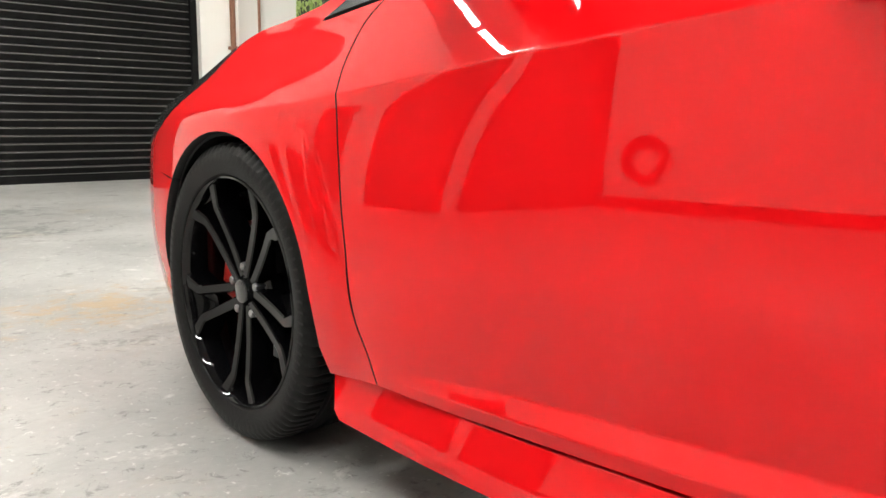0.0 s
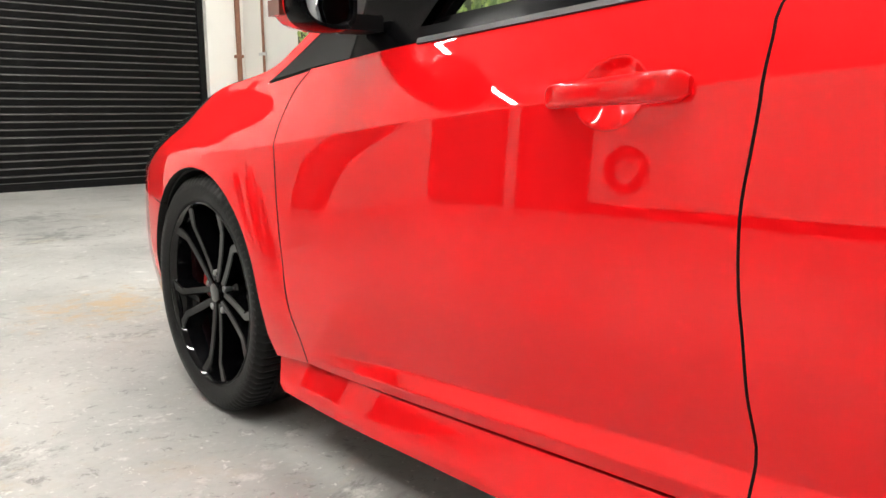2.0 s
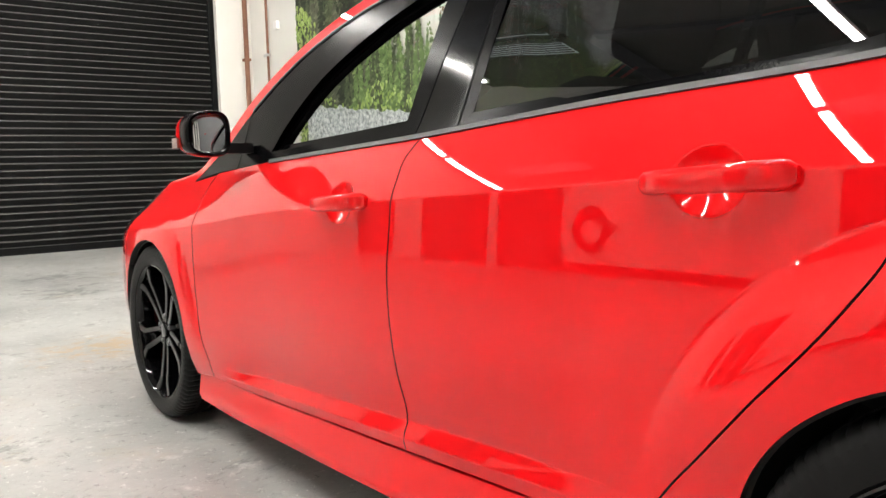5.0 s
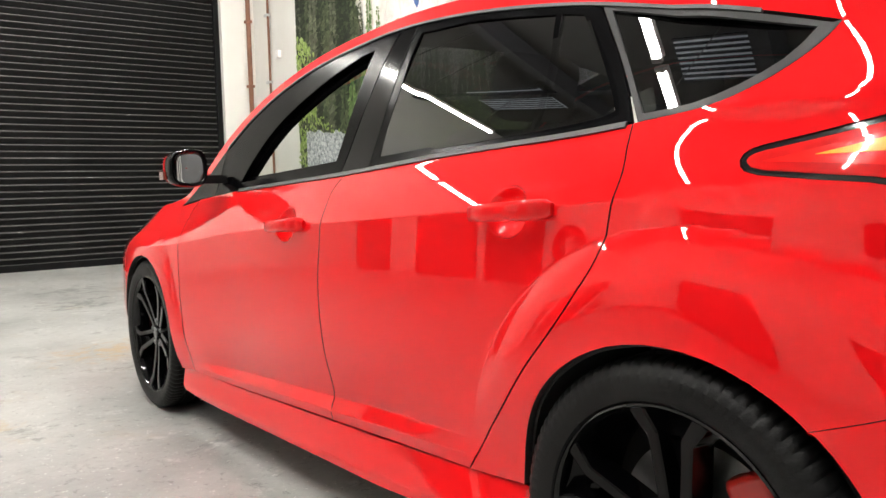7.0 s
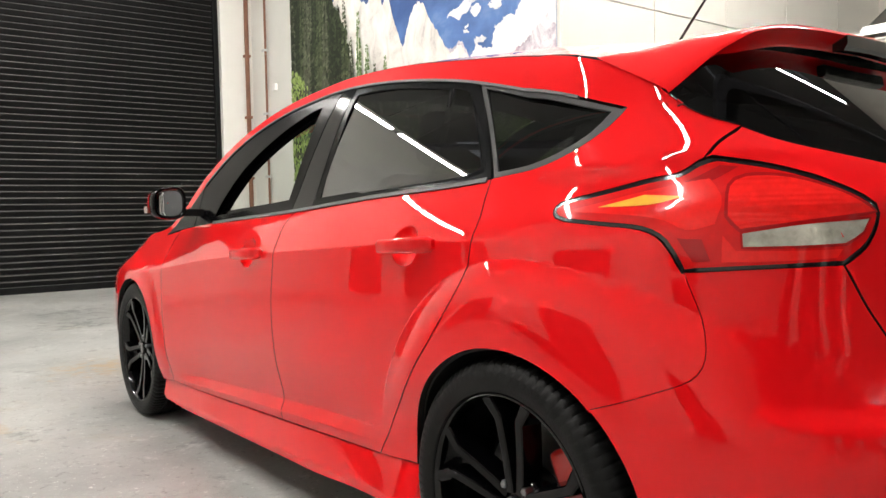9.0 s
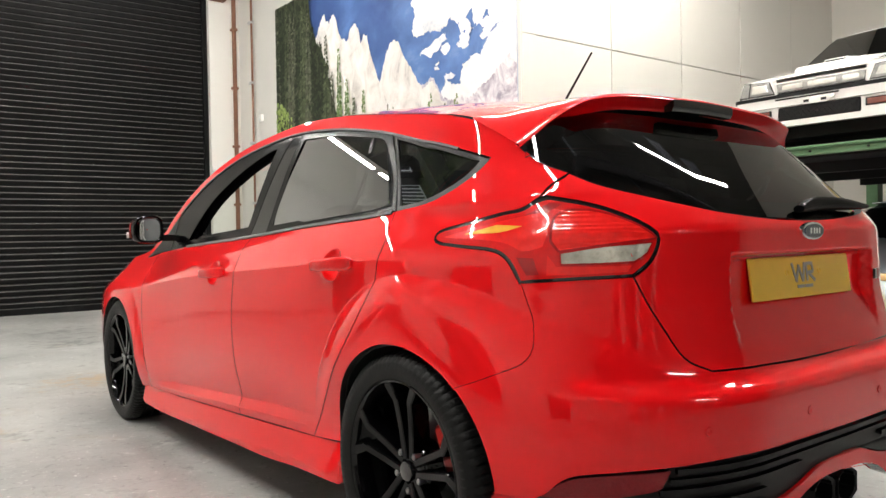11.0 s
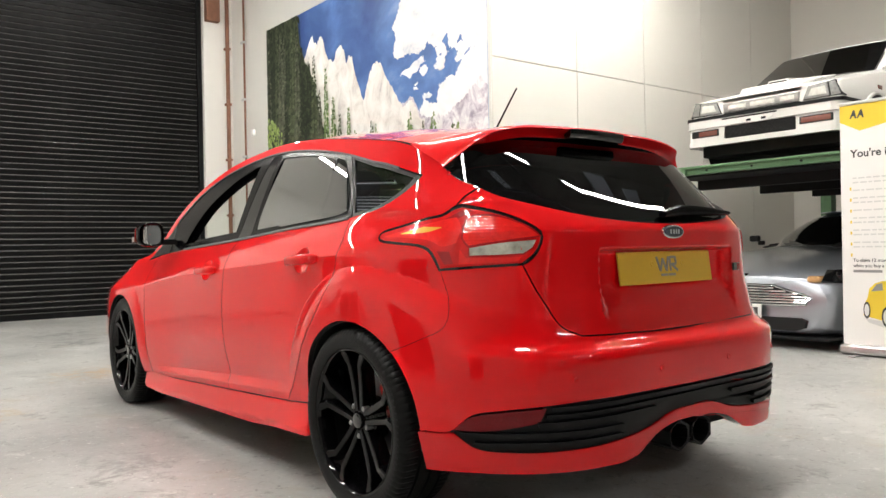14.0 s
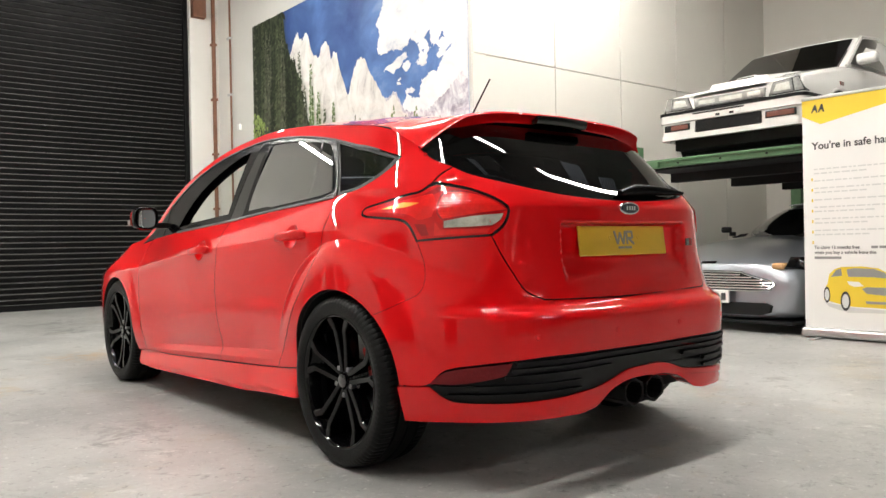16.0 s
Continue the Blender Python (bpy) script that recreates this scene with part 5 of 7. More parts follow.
    # reflector
    skin("rear_reflector", lambda s, z: body(s, z, 0.003), outline([(-0.292, 0.359), (-0.354, 0.404), (-0.465, 0.423), (-0.591, 0.433)], [(-0.591, 0.433), (-0.571, 0.394), (-0.539, 0.384)], [(-0.539, 0.384), (-0.420, 0.365), (-0.292, 0.359)]), REFLECTOR, car, "dark red bumper reflector", flip=flip, depth=0.01, flange=0)
    # wheel arch liners
    for yc, r in ((0.0, 0.352), (WHEELBASE, 0.345)):
        bm = bmesh.new()
        rings = []
        for i in range(25):
            a = radians(-14 + 208 * i / 24)
            y, z = yc + r * math.cos(a), HUB_Z + r * math.sin(a)
            edge = body(s_at(y, z), z)[0] + 0.014
            rings.append([(flip * x, y, z) for x in (edge, -0.80, -0.60)])
        loft(bm, rings, closed=False)
        bm.faces.new([bm.verts.new((flip * -0.60, yc + r * math.cos(radians(a)), HUB_Z + r * math.sin(radians(a)))) for a in range(-14, 195, 8)])
        part("arch_liner", bm, DARK, car)


for f in (1, -1):
    side(f)

# one-piece panels across the car
skin("tailgate", body, outline(whole(GLASS_LOW), [(2 * MID - s, z) for s, z in C_SEAM], [(2 * MID - s, z) for s, z in [C_SEAM[-1]] + [LAMP_TOP[-1]]], [(2 * MID - s, z) for s, z in LAMP_IN], [(2 * MID - s, z) for s, z in TAIL_SIDE],
                               mirrored(TAIL_LOW), TAIL_LOW[::-1], TAIL_SIDE[::-1], LAMP_IN[::-1], [LAMP_IN[0], C_SEAM[-1]], C_SEAM[::-1]), RED, car, grid=0.014, inset=0.0042, creases=((lambda s: 0.8925, MID - 0.40, MID + 0.40),))
skin("rear_bumper", body, outline(BUMP_SEAM, LAMP_BOT[::-1], TAIL_SIDE, TAIL_LOW, mirrored(TAIL_LOW), mirrored(TAIL_SIDE), mirrored(LAMP_BOT[::-1]), mirrored(BUMP_SEAM), [(2 * MID - s, z) for s, z in arch_r_low[::-1] if z > 0.347], mirrored(BUMP_LOW), BUMP_LOW[::-1], [q for q in arch_r_low if q[1] > 0.347]), RED, car, grid=0.016, inset=0.0002, creases=((lambda s: 0.588, 2 * MID + 0.5, -0.5), (lambda s: 0.604, 2 * MID + 0.5, -0.5)))


def valance(s, z):
    o = 0.010 * (1 - smooth(0.22, 0.33, z))
    return body(s, z, o)


skin("rear_valance", valance, outline([(-0.179, 0.341), (-0.281, 0.349)], DIFF_LOW, mirrored(DIFF_LOW), [(2 * MID + 0.281, 0.349), (2 * MID + 0.179, 0.341)], [(2 * MID + 0.179, 0.341), (2 * MID + 0.193, 0.221)], mirrored(LIP), LIP[::-1], [(-0.193, 0.221), (-0.179, 0.341)]), RED, car, "red lower bumper lip", grid=0.016, depth=0.05, flange=0)
DIFF = outline([(-0.289, 0.352), (-0.420, 0.363), (-0.543, 0.382), (-0.574, 0.393), (-0.596, 0.436)], [(-0.596, 0.436), (-0.765, 0.447), (-1.013, 0.445), (MID, 0.443)], mirrored([(-0.596, 0.436), (-0.765, 0.447), (-1.013, 0.445), (MID, 0.443)]), mirrored([(-0.289, 0.352), (-0.420, 0.363), (-0.543, 0.382), (-0.574, 0.393), (-0.596, 0.436)]), mirrored(DIFF_LOW), DIFF_LOW[::-1])
diff = skin("bumper_insert", lambda s, z: body(s, z, -0.010), DIFF, SATIN_BLACK, car, "black ribbed plastic bumper insert", grid=0.02, inset=-0.003, depth=0.01)
for z0, z1, s0, ext in ((0.424, 0.436, -0.605, 0.010), (0.402, 0.413, -0.59, 0.006), (0.378, 0.390, -0.565, 0.008), (0.342, 0.356, -0.32, 0.006), (0.317, 0.328, -0.36, 0.006)):
    e = MID if z0 > 0.38 else (-0.985 if z0 > 0.35 else -0.86)
    for mir in ((False,) if e == MID else (False, True)):
        bend = lambda s: 0.006 * (1 - smooth(-0.75, -0.6, s)) if z0 > 0.38 else 0.0
        pts = [(s0, z0), ((s0 + e) / 2, z0 + 0.004), (e, z0 + (0.003 if z0 > 0.38 else 0.006))]
        hi = [(s, z + (z1 - z0)) for s, z in pts]
        if e == MID:
            lo_c, hi_c = whole(pts), whole(hi)
            loop = outline(lo_c, [lo_c[-1], hi_c[-1]], hi_c[::-1], [hi_c[0], lo_c[0]], step=0.03)
        else:
            loop = outline(pts, [pts[-1], hi[-1]], hi[::-1], [hi[0], pts[0]], step=0.03)
            if mir:
                loop = [(2 * MID - s, z) for s, z in loop[::-1]]
        skin("rib", lambda s, z, ext=ext: body(s, z, ext * 0.6), loop, SATIN_BLACK, diff, inset=0, depth=0.018, flange=0, grid=0.03)
for x in (-0.43, -0.19, 0.19, 0.43):
    bm = bmesh.new()
    y = body(MID + abs(x) if abs(x) < 0.3 else s_at(-0.1, 0.5), 0.52)[1]
    s = MID + abs(x) if abs(x) <= XC else -0.68
    p = Vector(body(s, 0.515))
    revolve(bm, [(0.0, 0.0), (0.003, 0.006), (0.003, 0.010), (0.0, 0.0115)], 20)
    o = part("parking_sensor", bm, RED, car)
    o.location = (math.copysign(abs(p.x), x), p.y + 0.001, p.z)
    o.rotation_euler = (0, 0, -math.pi / 2 - (0.35 if abs(x) > 0.3 and x < 0 else -0.35 if abs(x) > 0.3 else 0))

# rear screen, roof, windscreen, bonnet
screen = outline(GLASS_SIDE, GLASS_LOW, mirrored(GLASS_LOW), mirrored(GLASS_SIDE), [(2 * MID + 0.280, 1.192), (2 * MID + 0.40, 1.225), (2 * MID + 0.6, 1.29), (MID, 1.325), (-0.6, 1.29), (-0.40, 1.225), (-0.280, 1.192)])


def screen_bow(s, z):
    """The glass in plan: an even bow, eased against the squarer body round it."""
    p, mid, edge = (Vector(body(k, z, -0.002)) for k in (s, MID, -0.42))
    r = abs(p.x / edge.x)
    bow = mid.y + (edge.y - mid.y) * min(r, 1.0) ** 2.8
    return Vector((p.x, p.y + 0.42 * (1 - smooth(0.90, 1.02, r)) * (bow - p.y), p.z))


def screen_face(s, z):
    """The rear screen: straight up and down but for a slight swell, rounded at the sides."""
    a, b = screen_bow(s, 0.98), screen_bow(s, 1.30)
    f = (z - 0.98) / 0.32
    p = a.lerp(b, f) + Vector((0, -0.010, 0)) * 4 * f * (1 - f)
    return (p.x, p.y, p.z)


skin("rear_screen", screen_face, screen, GLASS_SCREEN, car, "dark tinted rear screen", depth=0.0, inset=0.002, grid=0.04).visible_shadow = False
ring("screen_border", lambda s, z: tuple(Vector(screen_face(s, z)) + Vector((0, 0.004, 0))), screen, grown(screen, -0.045), GLOSS_BLACK, car)
ROOF_E = 0.985
roof_loop = outline([(-0.13, -ROOF_E), (0.3, -ROOF_E), (1.2, -ROOF_E), (1.36, -ROOF_E)], [(1.36, -ROOF_E), (1.36, 0), (1.36, ROOF_E)], [(1.36, ROOF_E), (0.3, ROOF_E), (-0.13, ROOF_E)], [(-0.13, ROOF_E), (-0.13, 0), (-0.13, -ROOF_E)], step=0.03)
skin("roof", top, roof_loop, RED, car, grid=0.035)
skin("windscreen", top, outline([(1.365, -0.97), (1.8, -0.97), (2.38, -0.97)], [(2.38, -0.97), (2.44, 0), (2.38, 0.97)], [(2.38, 0.97), (1.8, 0.97), (1.365, 0.97)], [(1.365, 0.97), (1.365, -0.97)], step=0.03), GLASS_CLEAR, car, depth=0, grid=0.04).visible_shadow = False
skin("scuttle", lambda s, v: tuple(Vector(top(s, v)) - Vector((0, 0, 0.012))), outline([(2.38, -0.97), (2.45, -0.97)], [(2.45, -0.97), (2.51, 0), (2.45, 0.97)], [(2.45, 0.97), (2.38, 0.97)], [(2.38, 0.97), (2.44, 0), (2.38, -0.97)], step=0.03), SATIN_BLACK, car, grid=0.04)
skin("bonnet", top, outline([(2.45, -0.985), (2.8, -0.985), (3.15, -0.985)], [(3.15, -0.985), (3.3, -0.5), (3.3, 0.5), (3.15, 0.985)], [(3.15, 0.985), (2.8, 0.985), (2.45, 0.985)], [(2.45, 0.985), (2.51, 0), (2.45, -0.985)], step=0.03), RED, car, grid=0.03)
FMID = YF + 1.3
front = [(2.99, 0.60), (3.03, 0.64), (3.05, 0.615), (3.3, 0.595), (3.5, 0.595), (FMID, 0.69)]
fmir = lambda p: [(2 * FMID - s, z) for s, z in p[::-1]]
arch_low = arch(WHEELBASE, 0.338, -20, 42, 10)
skin("front_bumper", body, outline(arch_low, [arch_low[-1]] + front, fmir([arch_low[-1]] + front), fmir(arch_low), [(2 * FMID - arch_low[0][0], arch_low[0][1]), (2 * FMID - 3.2, 0.17), (FMID, 0.16), (3.2, 0.17), arch_low[0]]), RED, car, grid=0.03)
skin("grille", lambda s, z: body(s, z, 0.004), outline([(3.45, 0.30), (FMID, 0.27), (2 * FMID - 3.45, 0.30)], [(2 * FMID - 3.45, 0.30), (2 * FMID - 3.6, 0.53)], [(2 * FMID - 3.6, 0.53), (FMID, 0.55), (3.6, 0.53)], [(3.6, 0.53), (3.45, 0.30)]), SATIN_BLACK, car, grid=0.04)

# roof spoiler: a wing on the roof's end whose tips turn down beside the rear screen
SP_V = (0.0, 0.5, 0.78, 0.90, 1.0)
bm = bmesh.new()
rings, under = [], []
for i in range(81):
    v = -1 + 2 * i / 80
    a = abs(v)
    sg = -1 if v < 0 else 1
    F = Vector(top(-0.115 + 0.02 * a ** 4, v * (1.0 + 0.012 * a ** 6))) + Vector((0, 0, 0.004))
    tip = Vector(body(-0.288, 1.186, 0.012))
    R = Vector((sg * pchip(SP_V, (0.0, 0.320, 0.505, 0.560, -tip.x), a), pchip(SP_V, (-0.356, -0.354, -0.345, -0.305, tip.y), a), pchip(SP_V, (1.344, 1.334, 1.306, 1.272, tip.z), a)))
    up = 0.010 * (1 - a ** 6)
    Rb = R + Vector((0, 0.044 - 0.020 * a ** 3, -0.026 + 0.006 * a ** 4))
    n2 = Vector((sg * pchip(SP_V, (0.0, 0.30, 0.462, 0.515, 0.588), a), -0.300 + 0.105 * a ** 5, pchip(SP_V, (1.296, 1.276, 1.228, 1.205, 1.180), a)))
    U = Vector((n2.x * 0.985, -0.16 + 0.02 * a, n2.z + 0.03 * (1 - a ** 3)))
    U2 = F + Vector((0, -0.01, -0.05 + 0.02 * a ** 4))
    rings.append([F, F * 0.75 + R * 0.25 + Vector((0, 0, 0.8 * up)), F * 0.5 + R * 0.5 + Vector((0, 0, up)), F * 0.2 + R * 0.8 + Vector((0, 0, 0.6 * up)), R + Vector((0, 0.006, 0.002)), R + Vector((0, 0, -0.006)), Rb, Rb * 0.72 + n2 * 0.28])
    under.append([Rb * 0.72 + n2 * 0.28, Rb * 0.35 + n2 * 0.65 + Vector((0, 0.012 * (1 - a ** 6), 0)), n2, U, U2])
loft(bm, rings, closed=False)
spoiler = link("roof_spoiler", bm, RED, car, "large red roof spoiler with turned-down tips", 50)
part("spoiler_underside", loft(bmesh.new(), under, closed=False), PILLAR_BLACK, spoiler, "gloss black underside of the spoiler")
bm = bmesh.new()
loft(bm, [[(x, -0.3555 + 0.05 * abs(x) ** 2 + dy, 1.330 - 0.16 * x * x + dz) for dy, dz in ((0.004, -0.024), (-0.0045, -0.010), (-0.0035, 0.009), (0.03, 0.009), (0.03, -0.024))] for x in [-0.15 + 0.03 * i for i in range(11)]])
part("brake_light", bm, LENS_SMOKE, spoiler, "dark high-level brake light")

# aerial, badge, number plate, wiper, exhaust
p0 = Vector(top(0.215, 0))
bm = tube(bmesh.new(), [p0 + Vector((0, 0.02, -0.012)), p0 + Vector((0, -0.004, 0.010))], 0.012, 12)
tube(bm, [p0 + Vector((0, 0, 0.004)), Vector((0, 0.077, 1.575))], [0.0045, 0.0035], 8)
part("aerial", bm, SATIN_BLACK, car)
bm = bmesh.new()
loft(bm, [[(0.058 * k * math.cos(t), y, 0.024 * k * math.sin(t)) for t in [2 * math.pi * j / 32 for j in range(32)]] for k, y in ((1.0, 0.004), (1.0, -0.006), (0.9, -0.008))])
badge = part("badge", bm, CHROME, car, "small oval badge")
badge.location = (0, body(MID, 0.951)[1] - 0.002, 0.951)
bm = bmesh.new()
loft(bm, [[(0.049 * math.cos(t), y, 0.0185 * math.sin(t)) for t in [2 * math.pi * j / 32 for j in range(32)]] for y in (-0.006, -0.0105)])
part("badge_field", bm, mat("badge_dark", (0.02, 0.03, 0.06), 0.2, coat=1, grain=0.1), badge)
bm = bmesh.new()
for dx in (-0.022, -0.006, 0.008, 0.022):
    box(bm, dx - 0.004, dx + 0.004, -0.0122, -0.010, -0.007, 0.008)
part("badge_mark", bm, CHROME, badge)

PL_Y = -0.652
plate = part("number_plate", boxed(-0.26, 0.26, -0.004, 0.004, -0.0555, 0.0555, 0.004), PLATE_YELLOW, car, "yellow dealer number plate")
plate.location, plate.rotation_euler = (0, PL_Y, 0.830), (radians(-7), 0, 0)
bm = bmesh.new()


def bar2(bm, a, b, w, y=-0.0058):
    """A flat stroke on the plate from a to b."""
    a, b = Vector((a[0], 0, a[1])), Vector((b[0], 0, b[1]))
    d = (b - a).normalized()
    q = Vector((-d.z, 0, d.x)) * w / 2
    v = [bm.verts.new(c + Vector((0, yy, 0))) for yy in (y, y + 0.0018) for c in (a - q, b - q, b + q, a + q)]
    for f in ((0, 1, 2, 3), (7, 6, 5, 4), (0, 4, 5, 1), (1, 5, 6, 2), (2, 6, 7, 3), (3, 7, 4, 0)):
        bm.faces.new([v[i] for i in f])


for a, b in (((-0.058, 0.036), (-0.042, -0.014)), ((-0.042, -0.014), (-0.024, 0.030)), ((-0.024, 0.030), (-0.008, -0.014)), ((-0.008, -0.014), (0.008, 0.036)), ((0.016, 0.036), (0.016, -0.014)), ((0.016, 0.033), (0.046, 0.033)), ((0.046, 0.036), (0.050, 0.010)), ((0.050, 0.010), (0.018, 0.008)), ((0.026, 0.008), (0.056, -0.014))):
    bar2(bm, a, b, 0.0085)
part("plate_mark", bm, INK_GREY, plate, "grey dealer initials drawn as plain strokes")
bm = bmesh.new()
for a, b in (((-0.040, -0.027), (-0.004, -0.027)), ((0.002, -0.027), (0.040, -0.027))):
    bar2(bm, a, b, 0.008)
part("plate_bar", bm, INK_GREY, plate)
for x in (-0.085, 0.085):
    bm = revolve(bmesh.new(), [(0.0, 0.0), (0.002, 0.007), (0.0, 0.009)], 16)
    o = part("plate_screw", bm, PLATE_YELLOW, plate)
    o.location, o.rotation_euler = (x, -0.004, 0.012), (0, 0, -math.pi / 2)

# the trim badge beside the plate
badge_s = max((MID + 0.3 + 0.005 * k for k in range(60) if -body(MID + 0.3 + 0.005 * k, 0.82)[0] <= 0.41), default=MID + 0.4)
q = Vector(body(badge_s, 0.82))
turn = math.atan2(Vector(body(badge_s + 0.01, 0.82)).y - q.y, abs(Vector(body(badge_s + 0.01, 0.82)).x - q.x))
for nm, x0, x1, m, lab in (("trim_badge", -0.030, 0.002, LENS_SMOKE, "small dark trim badge"), ("trim_badge", 0.004, 0.030, LENS_DARK, "small dark red trim badge")):
    o = part(nm, boxed(x0, x1, -0.005, 0.004, -0.015, 0.015, 0.003), m, car, lab)
    o.location, o.rotation_euler = (-q.x, q.y, q.z), (0, 0, turn)

bm = bmesh.new()
rings = []
for x, z, r in ((-0.02, 1.010, 0.010), (0.03, 1.018, 0.018), (0.10, 1.026, 0.022), (0.20, 1.028, 0.020), (0.30, 1.026, 0.016), (0.40, 1.022, 0.008)):
    q = Vector(body(MID - x if x <= XC else MID - 0.3 - (x - XC) * 1.2, z, 0.018))
    rings.append([q + Vector((0, 0.016 * math.cos(t), r * math.sin(t))) for t in [2 * math.pi * j / 12 for j in range(12)]])
loft(bm, rings)
part("rear_wiper", bm, FRAME_BLACK, car, "black rear wiper on the screen")

for x in (-0.062, 0.062):
    bm = bmesh.new()
    hexa = [2 * math.pi * (j + 0.5) / 6 for j in range(6)]
    sect = lambda r, y: [(r * 1.15 * math.cos(t), y, r * math.sin(t)) for t in hexa]
    loft(bm, [sect(0.052, 0.22), sect(0.056, 0.0), sect(0.052, -0.004), sect(0.046, 0.0), sect(0.044, 0.2)], caps=False)
    bmesh.ops.bevel(bm, geom=[e for e in bm.edges if abs((e.verts[0].co - e.verts[1].co).normalized().y) > 0.9], offset=0.008, segments=3, affect="EDGES")
    o = part("exhaust_tip", bm, SATIN_BLACK, car, "black hexagonal exhaust tip")
    o.location = (x, -0.735, 0.272)
    part("exhaust_bore", boxed(x - 0.03, x + 0.03, -0.56, -0.555, 0.24, 0.30), DARK, car)

# underbody and cabin
bm = bmesh.new()
box(bm, -0.74, 0.74, 0.40, 2.25, 0.17, 0.24)
box(bm, -0.58, 0.58, -0.62, 0.40, 0.24, 0.34)
box(bm, -0.58, 0.58, 2.25, 3.3, 0.20, 0.34)
part("underbody", bm, DARK, car)
part("cabin_floor", boxed(-0.72, 0.72, 0.40, 2.3, 0.26, 0.34), FABRIC, car)
part("boot_floor", boxed(-0.56, 0.56, -0.55, 0.40, 0.55, 0.66, 0.02), FABRIC, car)
lining = lambda d: (lambda s, z: body(s, z, d))
for f in (1, -1):
    skin("door_lining", lining(-0.05), outline([(2.2, 0.26), (2.2, 0.88)], [(2.2, 0.88), (1.117, 0.955), (0.13, 1.015)], [(0.13, 1.015), (0.45, 0.35)], [(0.45, 0.35), (2.2, 0.26)], step=0.05), FABRIC, car, flip=f, depth=0, grid=0.06)
    skin("boot_lining", lining(-0.05), outline([(0.13, 1.0), (0.12, 0.7), (-0.5, 0.66)], [(-0.5, 0.66), (-0.5, 0.98)], [(-0.5, 0.98), (-0.25, 1.0), (0.13, 1.015)], step=0.05), FABRIC, car, flip=f, depth=0, grid=0.06)
    skin("roof_pillar_lining", lining(-0.028), outline(DLO[1:], [(-0.158, 1.158), (-0.27, 1.2), (-0.13, 1.25)], [(s, rail_s(s) - 0.006) for s in (-0.13, 0.4, 0.98, 1.5, 2.03)], step=0.05), SATIN_BLACK, car, flip=f, depth=0, grid=0.06)
skin("headlining", lambda s, v: tuple(Vector(top(s, v)) - Vector((0, 0, 0.035))), outline([(-0.13, -0.98), (1.36, -0.98)], [(1.36, -0.98), (1.36, 0.98)], [(1.36, 0.98), (-0.13, 0.98)], [(-0.13, 0.98), (-0.13, -0.98)], step=0.06), SATIN_BLACK, car, depth=0, grid=0.07)
part("dashboard", box(box(bmesh.new(), -0.68, 0.68, 1.72, 2.15, 0.58, 0.90, 0.06), 0.15, 0.60, 1.66, 1.9, 0.80, 0.96, 0.04), SATIN_BLACK, car)


def car_seat(x, y, wide=0.5):
    s = new("front_seat")
    s.parent = car
    tagged(s, "dark fabric sports seat with headrest")
    part("cushion", boxed(x - wide / 2, x + wide / 2, y - 0.05, y + 0.48, 0.36, 0.56, 0.06), FABRIC, s)
    tilt = Matrix.Translation((x, y, 0.5)) @ Matrix.Rotation(radians(16), 4, "X")
    bm = boxed(-wide / 2, wide / 2, -0.08, 0.07, 0.0, 0.60, 0.06)
    bmesh.ops.transform(bm, matrix=tilt, verts=bm.verts)
    part("backrest", bm, FABRIC, s)
    bm = boxed(-0.13, 0.13, -0.07, 0.04, 0.63, 0.81, 0.04)
    bmesh.ops.transform(bm, matrix=tilt, verts=bm.verts)
    part("headrest", bm, FABRIC, s)


car_seat(-0.36, 1.02), car_seat(0.36, 1.02)
rear_seat = new("rear_seat")
rear_seat.parent = car
part("cushion", boxed(-0.62, 0.62, 0.30, 0.80, 0.38, 0.56, 0.06), FABRIC, rear_seat)
bm = boxed(-0.62, 0.62, -0.08, 0.06, 0.0, 0.55, 0.05)
bmesh.ops.transform(bm, matrix=Matrix.Translation((0, 0.30, 0.52)) @ Matrix.Rotation(radians(20), 4, "X"), verts=bm.verts)
part("backrest", bm, FABRIC, rear_seat)
for x in (-0.4, 0, 0.4):
    part("headrest", boxed(x - 0.12, x + 0.12, 0.05, 0.14, 1.03, 1.16, 0.03), FABRIC, rear_seat)
bm = bmesh.new()
tube(bm, [(0.36 + 0.18 * math.cos(t), 1.62 + 0.07 * math.sin(t), 0.88 + 0.17 * math.sin(t)) for t in [2 * math.pi * j / 32 for j in range(33)]], 0.014, 8)
part("steering_wheel", bm, SATIN_BLACK, car)


